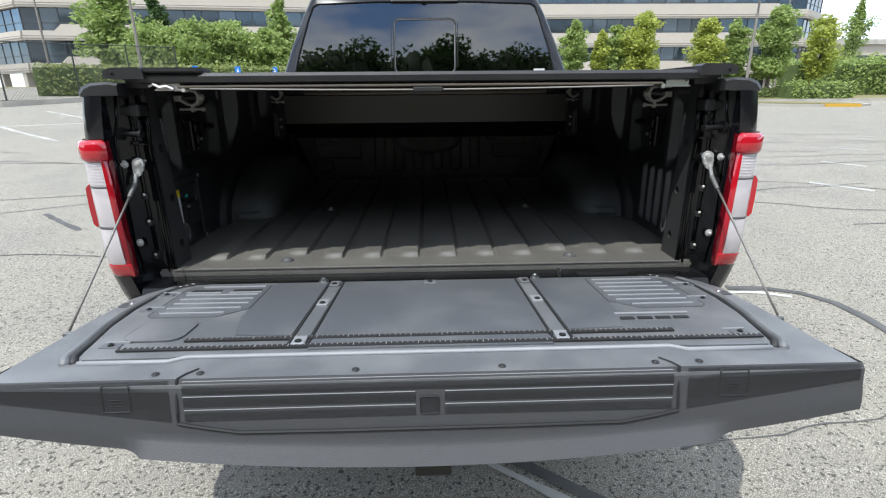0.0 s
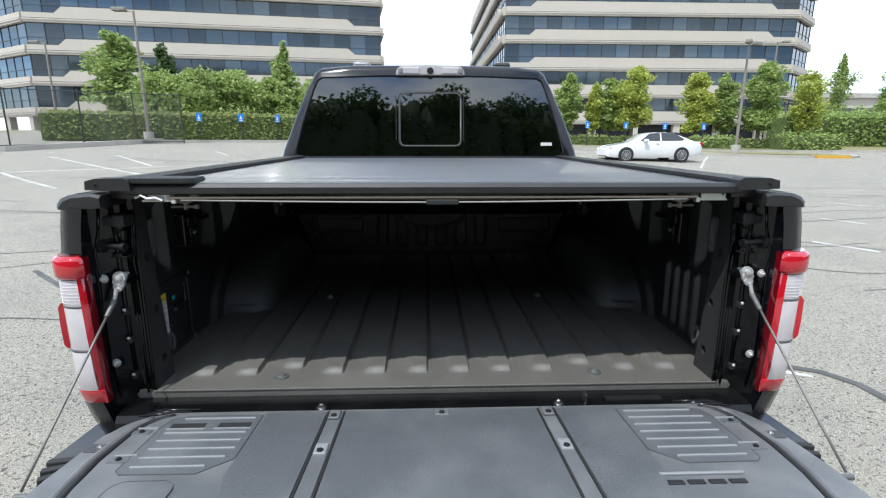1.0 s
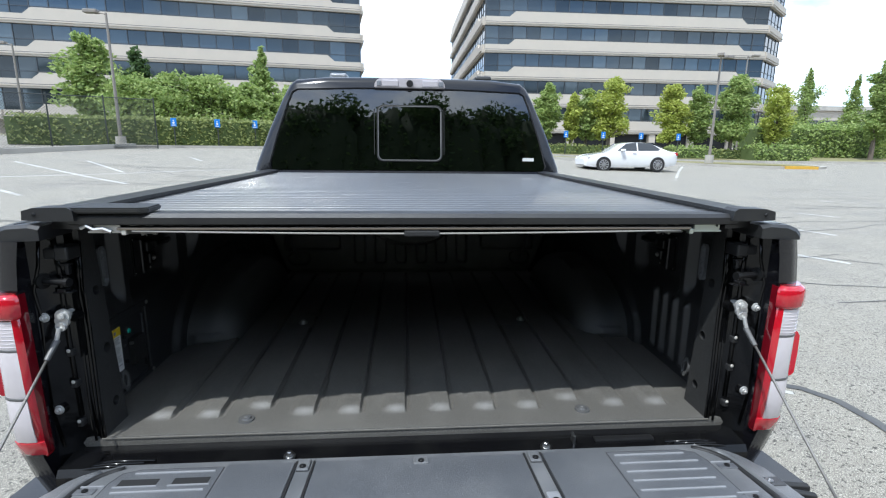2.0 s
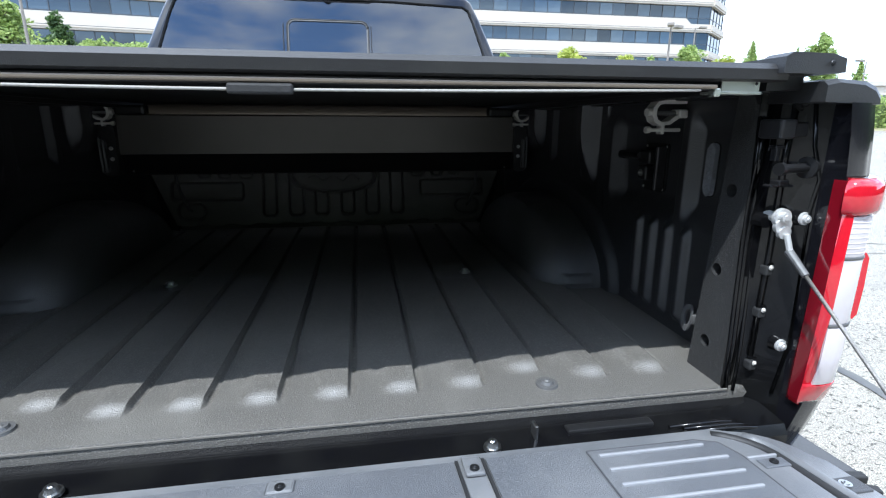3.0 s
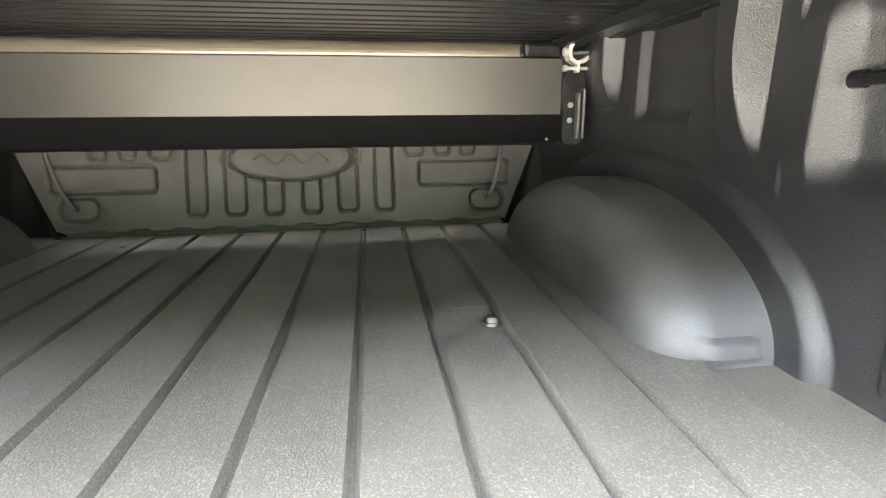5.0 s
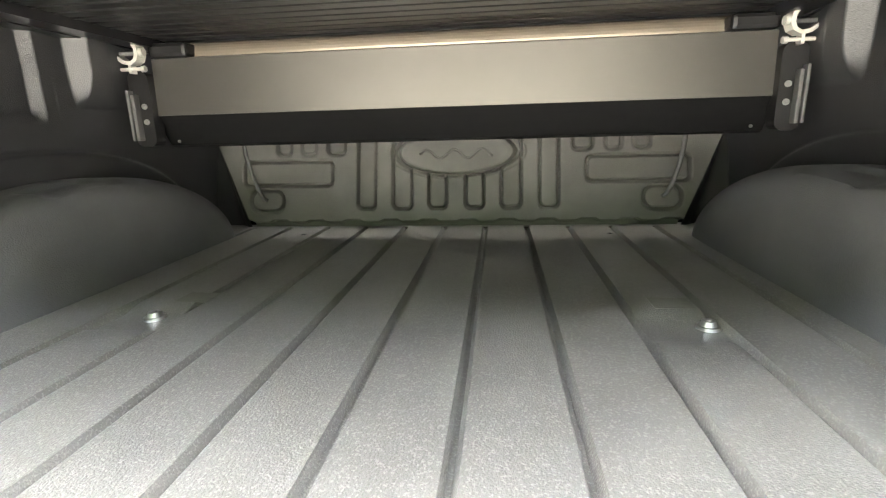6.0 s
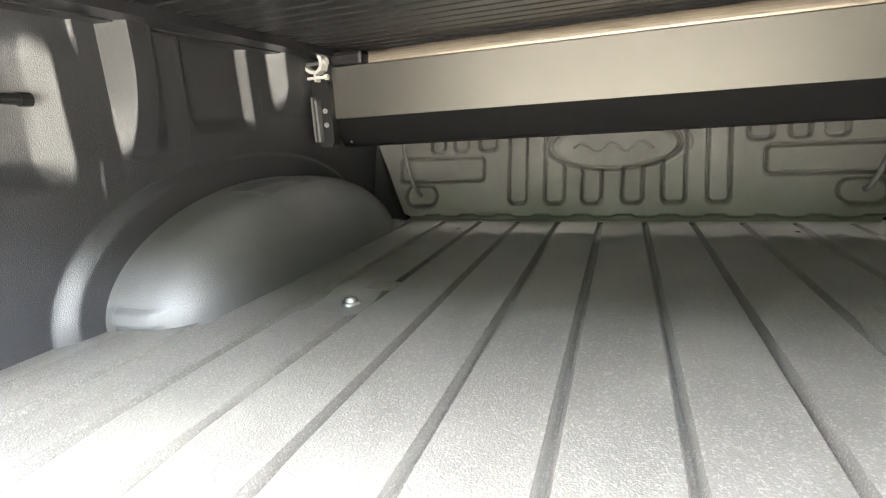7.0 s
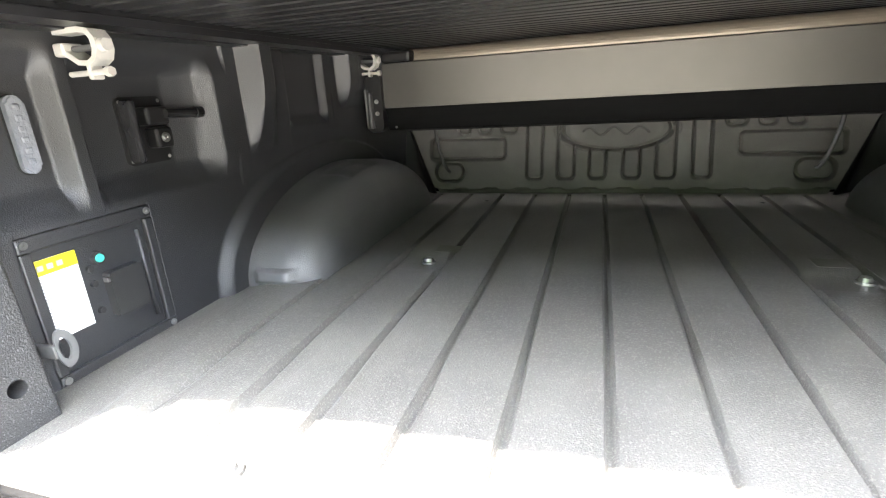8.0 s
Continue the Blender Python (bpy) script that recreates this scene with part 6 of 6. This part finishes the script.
for s in (-1, 1):
    for y in (0.975, 4.35):
        b = bmesh.new()
        rod(b, (s * 0.64, y, 0.40), (s * 0.885, y, 0.40), 0.40, 0.39, 32)
        w = part("wheel", b, TYRE, truck, "black tyre")
        b = bmesh.new()
        rod(b, (s * 0.86, y, 0.40), (s * 0.892, y, 0.40), 0.25, 0.23, 24)
        part("rim", b, DARKMETAL, w, "dark alloy rim")

# ---------------------------------------------------------------- cab
WIN_LEAN = 0.20


def cab_y(z):
    return 1.70 + WIN_LEAN * (z - 1.455)


outer = [(0.865, 1.15), (0.866, 1.40), (0.850, 1.47), (0.780, 1.66), (0.706, 1.83), (0.668, 1.905), (0.630, 1.935), (0.45, 1.952), (0.0, 1.958)]
win = [(0.765, 1.445), (0.775, 1.47), (0.735, 1.62), (0.672, 1.81), (0.648, 1.865), (0.620, 1.882), (0.30, 1.893), (0.0, 1.896)]
full_outer = outer + [(-x, z) for x, z in outer[-2::-1]]
full_win = win + [(-x, z) for x, z in win[-2::-1]]
bm = bmesh.new()
def shrunk(pts, d):
    """An open outline moved inwards by d."""
    out = []
    for i, (x, z) in enumerate(pts):
        (xa, za), (xb, zb) = pts[max(0, i - 1)], pts[min(len(pts) - 1, i + 1)]
        n = math.hypot(xb - xa, zb - za)
        out.append((x - (zb - za) / n * d, z + (xb - xa) / n * d))
    return out
o = [bm.verts.new((x, cab_y(z), z)) for x, z in shrunk(full_outer, 0.034)]
round_rings = [[bm.verts.new((x, cab_y(z) + back, z)) for x, z in shrunk(full_outer, d)] for d, back in ((0.018, 0.005), (0.006, 0.016), (0.0, 0.036))]
w = [bm.verts.new((x, cab_y(z) - 0.006, z)) for x, z in full_win]
w2 = [bm.verts.new((x * 0.985, cab_y(z) + 0.018, z - 0.004)) for x, z in full_win]
# rear face, as a band between the outline and the window opening
# open strips, so pair them off by their bearing from the middle
def turns(ring):
    return [-math.atan2(v.co.x, v.co.z - 1.0) for v in ring]
so, sw = turns(o), turns(w)
i = j = 0
while i < len(o) - 1 or j < len(w) - 1:
    if j == len(w) - 1 or (i < len(o) - 1 and so[i + 1] <= sw[j + 1]):
        bm.faces.new((o[i], o[i + 1], w[j]))
        i += 1
    else:
        bm.faces.new((o[i], w[j + 1], w[j]))
        j += 1
for a, b, c, d in zip(w, w[1:], w2, w2[1:]):
    bm.faces.new((a, b, d, c))
# roof and sides run forward
front = []
for x, z in full_outer:
    yf = 4.15 - max(0, z - 1.40) * 1.75
    front.append(bm.verts.new((x * (0.97 if z > 1.5 else 1), yf, z - (0.05 if z > 1.9 else 0))))
midr = [bm.verts.new((x * 1.005, 2.4, z + (0.012 if z > 1.9 else 0))) for x, z in full_outer]
for ra, rb in zip([o] + round_rings, round_rings + [midr]):
    for a, b, c, d in zip(ra, ra[1:], rb, rb[1:]):
        bm.faces.new((a, b, d, c))
for a, b, c, d in zip(midr, midr[1:], front, front[1:]):
    bm.faces.new((a, b, d, c))
cab = part("cab", bm, PAINT, truck, "glossy black cab roof and pillars", smooth=True)
crease(cab, 30)
# windscreen and side windows close the cab
bm = bmesh.new()
ring = [bm.verts.new((x * (0.96 if z > 1.5 else 0.99), 4.145 - max(0, z - 1.40) * 1.75, z - (0.052 if z > 1.9 else 0))) for x, z in full_outer if z >= 1.40]
bm.faces.new(ring)
bmesh.ops.solidify(bm, geom=bm.faces[:], thickness=0.005)
part("windscreen", bm, TINT, truck, "dark tinted windscreen")
for s in (-1, 1):
    for ya, yb, yc, yd in ((1.98, 2.72, 2.72, 2.10), (2.82, 3.72, 3.32, 2.82)):
        bm = bmesh.new()
        vs = []
        for y, z in ((ya, 1.475), (yb, 1.475), (yc, 1.80), (yd, 1.80)):
            x = 0.850 + (0.718 - 0.850) * (z - 1.47) / 0.33
            x *= 1.005 - 0.035 * max(0, y - 2.4) / 1.4
            vs.append(bm.verts.new((s * (x + 0.010), y, z)))
        bm.faces.new(vs)
        bmesh.ops.solidify(bm, geom=bm.faces[:], thickness=0.006)
        part("side_window", bm, TINT, truck, "dark tinted side window")
bm = bmesh.new()
box(bm, -0.865, 0.865, 1.66, 4.15, 0.50, 1.44, 0.03)
part("cab_lower", bm, PAINT, truck, "glossy black lower cab")
bm = bmesh.new()
box(bm, -0.90, 0.90, 4.0, 5.2, 0.55, 1.30, 0.08)
part("bonnet", bm, PAINT, truck, "glossy black bonnet")
bm = bmesh.new()
n = len(full_win)
a = [bm.verts.new((x * 0.992, cab_y(z) + 0.006, z - 0.002)) for x, z in full_win]
b2 = [bm.verts.new((x * 0.992, cab_y(z) + 0.011, z - 0.002)) for x, z in full_win]
bm.faces.new(a)
bm.faces.new(b2[::-1])
for i in range(n):
    bm.faces.new((a[i], b2[i], b2[(i + 1) % n], a[(i + 1) % n]))
rear_window = part("rear_window", bm, TINT, truck, "dark tinted rear window with a sliding middle pane")
rear_window.visible_shadow = False
# sliding pane outline
def on_glass(x, z, out=0.0):
    return (x, cab_y(z) + 0.004 - out, z)
for x0, x1, z0, z1, r, mat, rr in ((-0.178, 0.172, 1.500, 1.795, 0.03, RING, 0.0028), (-0.183, 0.177, 1.495, 1.800, 0.032, RUBBER, 0.004)):
    tb = bmesh.new()
    loop = rounded(x0, x1, z0, z1, r)
    tube(tb, [on_glass(x, z, 0.001 if mat is RING else 0.0) for x, z in loop + loop[:1]], rr, 6)
    part("slider_frame", tb, mat, rear_window, "thin grey slider frame" if mat is RING else "black slider seal", smooth=True)
for x in (-0.20, 0.19):
    tb = bmesh.new()
    tube(tb, [on_glass(x, 1.53), on_glass(x, 1.78)], 0.002, 6)
    part("slider_track", tb, RUBBER, rear_window)
tb = bmesh.new()
tube(tb, [on_glass(x * 1.0, z, 0.002) for x, z in full_win], 0.006, 8)
part("window_seal", tb, RUBBER, truck, "black window seal", smooth=True)
part("window_sticker", block(0.640, 0.705, cab_y(1.51) - 0.001, cab_y(1.51) + 0.002, 1.500, 1.518), PAPER, rear_window, "small white sticker")
# what shows dimly inside; amber strips stand for yellow lines at the window's sides
part("cabin_floor", block(-0.84, 0.84, 1.78, 3.9, 1.00, 1.05), CABIN, truck)
part("headliner", block(-0.58, 0.58, 1.86, 3.0, 1.895, 1.91), CABIN, truck)
# An added wall shuts the cabin so it stays dark behind the glass.
part("cabin_blocker", block(-0.80, 0.80, 3.02, 3.06, 1.05, 1.90), CABIN, truck, "added dark wall that closes the cabin")
for s in (-1, 1):
    part("cabin_side", block(s * 0.80 - 0.01, s * 0.80 + 0.01, 1.80, 3.05, 1.05, 1.44), CABIN, truck)
    for x in (0.25, 0.58):
        part("headrest", block(s * x - 0.12, s * x + 0.12, 1.98, 2.06, 1.44, 1.62, 0.035), SEAT, truck, "black headrest")
    bm = bmesh.new()
    vs = [bm.verts.new(v) for v in ((s * 0.715, 1.80, 1.46), (s * 0.695, 1.80, 1.46), (s * 0.655, 1.86, 1.66), (s * 0.670, 1.86, 1.66))]
    bm.faces.new(vs)
    bmesh.ops.solidify(bm, geom=bm.faces[:], thickness=0.01)
    part("pillar_strip", bm, AMBER, truck, "amber strip behind the glass")
    part("pillar_block", block(s * 0.69 - 0.025, s * 0.69 + 0.025, 1.80, 1.83, 1.47, 1.52, 0.008), AMBER, truck)
part("rear_seat", block(-0.75, 0.75, 1.90, 2.06, 1.05, 1.43, 0.04), SEAT, truck, "black rear seat back")
# third brake lamp on the roof edge
bm = bmesh.new()
prism(bm, [(-0.200, 1.893), (0.196, 1.893), (0.190, 1.925), (0.165, 1.945), (-0.168, 1.945), (-0.194, 1.925)], "y", 1.765, 1.82)
bmesh.ops.bevel(bm, geom=bm.edges[:], offset=0.005, segments=2, affect="EDGES")
chmsl = part("high_brake_lamp", bm, CLEAR, truck, "clear and silver high brake lamp with a camera")
for s in (-1, 1):
    part("lamp_cell", block(s * 0.11 - 0.045, s * 0.11 + 0.045, 1.758, 1.77, 1.900, 1.935, 0.004), CLEAR, chmsl)
    part("cargo_lens", block(s * 0.172 - 0.012, s * 0.172 + 0.012, 1.758, 1.77, 1.902, 1.93, 0.004), LIGHT_LENS, chmsl)
b = bmesh.new()
rod(b, (-0.002, 1.77, 1.918), (-0.002, 1.745, 1.914), 0.020, 0.017, 18)
part("camera_pod", b, RUBBER, chmsl, "black camera pod")
for x, y in ((-0.41, 1.95), (0.43, 1.95)):
    b = bmesh.new()
    box(b, x - 0.05, x + 0.05, y - 0.05, y + 0.08, 1.945, 1.985, 0.014)
    part("roof_marker", b, LIGHT_LENS if x < 0 else PLASTIC, truck, "small roof marker lamp")

# ---------------------------------------------------------------- roll-up bed cover
cover = thing("bed_cover", "black retractable slatted bed cover, closed", "bed cover")
SLAT_Z = 1.428
pitch, first = 0.0468, 0.002
slat_mesh = None
for k in range(35):
    y = first + k * pitch
    if slat_mesh is None:
        bm = bmesh.new()
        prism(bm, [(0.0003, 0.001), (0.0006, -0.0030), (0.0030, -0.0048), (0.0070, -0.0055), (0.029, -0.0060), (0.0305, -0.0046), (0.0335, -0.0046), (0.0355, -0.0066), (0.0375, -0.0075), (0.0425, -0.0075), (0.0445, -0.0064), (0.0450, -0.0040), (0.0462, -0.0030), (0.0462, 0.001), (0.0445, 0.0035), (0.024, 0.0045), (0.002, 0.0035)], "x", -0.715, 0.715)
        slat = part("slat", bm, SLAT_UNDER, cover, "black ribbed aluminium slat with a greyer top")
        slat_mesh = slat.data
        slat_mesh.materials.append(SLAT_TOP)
        # upper faces carry the sheen-pale grey
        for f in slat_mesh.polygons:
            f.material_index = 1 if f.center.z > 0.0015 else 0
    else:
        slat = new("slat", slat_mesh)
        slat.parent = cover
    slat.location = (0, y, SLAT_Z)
# rear bar with pale strip and pull strap
bm = bmesh.new()
prism(bm, [(-0.050, 1.414), (-0.052, 1.428), (-0.044, 1.436), (0.004, 1.435), (0.004, 1.412), (-0.044, 1.411)], "x", -0.72, 0.72)
bar = part("rear_bar", bm, PLASTIC, cover, "black rear bar")
part("bar_strip", block(-0.63, 0.615, -0.046, -0.038, 1.4005, 1.4065, 0.002), ROLLER, bar, "pale aluminium strip")
part("bar_lip", block(-0.63, 0.615, -0.040, -0.004, 1.399, 1.4035, 0.001), DARKMETAL, bar)
tb = bmesh.new()
tube(tb, [(-0.60 + 1.19 * t, -0.043, 1.3985 - 0.0065 * math.sin(math.pi * t)) for t in steps(0, 1, 30)], 0.0021, 6)
part("pull_strap", tb, CORD, cover, "thin pale pull strap", smooth=True)
part("strap_tab", block(-0.035, 0.042, -0.050, -0.037, 1.386, 1.399, 0.003), RUBBER, cover, "black strap tab")
for s in (-1, 1):
    def sx(a, b):
        return (min(s * a, s * b), max(s * a, s * b))
    bm = bmesh.new()
    prism(bm, [(s * a, b) for a, b in ((0.705, 1.400), (0.705, 1.412), (0.712, 1.4135), (0.712, 1.437), (0.705, 1.4385), (0.705, 1.445), (0.752, 1.449), (0.790, 1.443), (0.792, 1.425), (0.765, 1.420), (0.765, 1.402))], "y", -0.030, 1.62)
    rail = part("side_rail", bm, SLAT, cover, "black aluminium side rail")
    bm = bmesh.new()
    prism(bm, [(s * a, b) for a, b in ((0.700, 1.422), (0.702, 1.444), (0.712, 1.450), (0.776, 1.449), (0.798, 1.443), (0.800, 1.424), (0.76, 1.4215))], "y", -0.062, -0.018)
    part("end_cap", bm, PLASTIC, rail, "black plastic rail end cap")
    bolt(rail, (s * 0.775, -0.062, 1.436), 0.006, 0.003, "y", DARKMETAL, False, "screw")
    # latch bracket under the rear corner
    b = bmesh.new()
    box(b, *sx(0.625, 0.685), -0.040, -0.036, 1.398, 1.4145)
    box(b, *sx(0.612, 0.690), -0.040, -0.012, 1.394, 1.398, 0.001)
    box(b, *sx(0.612, 0.622), -0.044, -0.030, 1.390, 1.402, 0.002)
    latch = part("latch_bracket", b, BRACKET if s > 0 else CLAMP, cover, "zinc latch bracket")
    bolt(latch, (s * 0.677, -0.041, 1.4085), 0.0035, 0.003, "y", DARKMETAL, False, "rivet")
    if s < 0:
        tb = bmesh.new()
        tube(tb, [(-0.70, -0.045, 1.405), (-0.688, -0.046, 1.410), (-0.674, -0.046, 1.402), (-0.655, -0.046, 1.404), (-0.64, -0.045, 1.397)], 0.004, 6)
        part("release_lever", tb, STEEL, latch)
    # rail clamps
    for cy, cz, big in ((0.285, 1.369, 0.82), (1.212, 1.378, 0.88)):
        b = bmesh.new()
        k = big
        # a bent C-shaped strap, open towards the wall
        bend = [(0.792, 0.034), (0.745, 0.034), (0.729, 0.030), (0.722, 0.018), (0.721, 0.002), (0.726, -0.012), (0.738, -0.020), (0.756, -0.018), (0.776, -0.002), (0.792, 0.004)]
        ring_in, ring_out = [], []
        for i, (u, v) in enumerate(bend):
            (ua, va), (ub, vb) = bend[max(0, i - 1)], bend[min(len(bend) - 1, i + 1)]
            d = math.hypot(ub - ua, vb - va)
            ring_out.append((u + (vb - va) / d * 0.0045, v - (ub - ua) / d * 0.0045))
            ring_in.append((u - (vb - va) / d * 0.0045, v + (ub - ua) / d * 0.0045))
        prism(b, [(s * u, cz + v * k) for u, v in ring_out + ring_in[::-1]], "y", cy - 0.017 * k, cy + 0.017 * k)
        box(b, *sx(0.742, 0.750), cy - 0.012 * k, cy + 0.012 * k, cz - 0.046 * k, cz - 0.018 * k, 0.002)
        box(b, *sx(0.776, 0.796), cy - 0.020 * k, cy + 0.020 * k, cz - 0.006 * k, cz + 0.016 * k, 0.003)
        clamp = part("rail_clamp", b, CLAMP, cover, "pale cast aluminium clamp")
        b = bmesh.new()
        rod(b, (s * 0.712, cy - 0.006, cz - 0.035 * k), (s * 0.786, cy - 0.006, cz - 0.035 * k), 0.0048 * k, 0.0048 * k, 12)
        rod(b, (s * 0.708, cy - 0.006, cz - 0.035 * k), (s * 0.718, cy - 0.006, cz - 0.035 * k), 0.0085 * k, 0.0085 * k, 6)
        part("clamp_bolt", b, CLAMP, clamp, "hexagon clamp bolt")
        pin = bmesh.new()
        rod(pin, (s * 0.708, cy - 0.004, cz + 0.008 * k), (s * 0.722, cy - 0.004, cz + 0.008 * k), 0.0105 * k, 0.0115 * k, 16)
        part("clamp_pin", pin, CLAMP, clamp)
        grip = bmesh.new()
        rod(grip, (s * 0.725, cy, cz + 0.006 * k), (s * 0.782, cy, cz + 0.006 * k), 0.0055 * k, 0.0055 * k, 10)
        part("grip_screw", grip, RING, clamp, "dull grip screw")
    # bracket beside the canister
    b = bmesh.new()
    prism(b, rounded(0.722, 0.775, 1.165, 1.345, 0.02) if s > 0 else rounded(-0.775, -0.722, 1.165, 1.345, 0.02), "y", 1.225, 1.262)
    side = part("canister_bracket", b, DARKMETAL, cover, "black bracket at the canister's end")
    b = bmesh.new()
    box(b, *sx(0.752, 0.760), 1.205, 1.226, 1.180, 1.290, 0.002)
    box(b, *sx(0.765, 0.772), 1.205, 1.226, 1.180, 1.300, 0.002)
    part("bracket_rail", b, RING, side)
    for zz in (1.262, 1.225):
        bolt(side, (s * 0.740, 1.224, zz), 0.007, 0.006, "y", STEEL)
    b = bmesh.new()
    box(b, *sx(0.62, 0.72), 1.235, 1.30, 1.375, 1.41, 0.01)
    part("roller_end", b, DARKMETAL, cover, "black roller end")
    tb = bmesh.new()
    tube(tb, [(s * 0.634, 1.475, 1.22), (s * 0.632, 1.49, 1.12), (s * 0.626, 1.498, 1.07), (s * 0.616, 1.505, 1.025), (s * 0.603, 1.512, 0.992), (s * 0.596, 1.520, 0.985)], 0.0062, 10)
    part("drain_tube", tb, RING, cover, "pale drain tube from the canister", smooth=True)
# canister
bm = bmesh.new()
prism(bm, [(1.245, 1.240), (1.250, 1.374), (1.262, 1.378), (1.50, 1.378), (1.50, 1.240)], "x", -0.722, 0.722)
canister = part("canister", bm, CANISTER, cover, "long brushed grey canister box")
bm = bmesh.new()
prism(bm, [(1.246, 1.2395), (1.300, 1.166), (1.312, 1.160), (1.48, 1.160), (1.50, 1.2395)], "x", -0.735, 0.735)
under = part("canister_floor", bm, DARKMETAL, canister, "black lower lip of the canister")
for s in (-1, 1):
    bolt(under, (s * 0.704, 1.290, 1.176), 0.006, 0.006, "y", STEEL, False, "screw")
for x in (0.06, 0.15, 0.24, 0.37, 0.52):
    part("vent_slit", block(x, x + 0.03, 1.280, 1.283, 1.196, 1.199), STEEL, under)
b = bmesh.new()
rod(b, (-0.64, 1.305, 1.385), (0.64, 1.305, 1.385), 0.032, 0.032, 28)
part("roller", b, ROLLER, cover, "bare aluminium roller", smooth=False)
# lock plate on the cover's corner
b = bmesh.new()
prism(b, [(-0.722, -0.058), (-0.575, -0.058), (-0.560, -0.048), (-0.566, 0.020), (-0.60, 0.030), (-0.722, 0.030)], "z", 1.437, 1.449)
bmesh.ops.bevel(b, geom=b.edges[:], offset=0.003, segments=2, affect="EDGES")
part("lock_plate", b, PLASTIC, cover, "flat black lock plate")
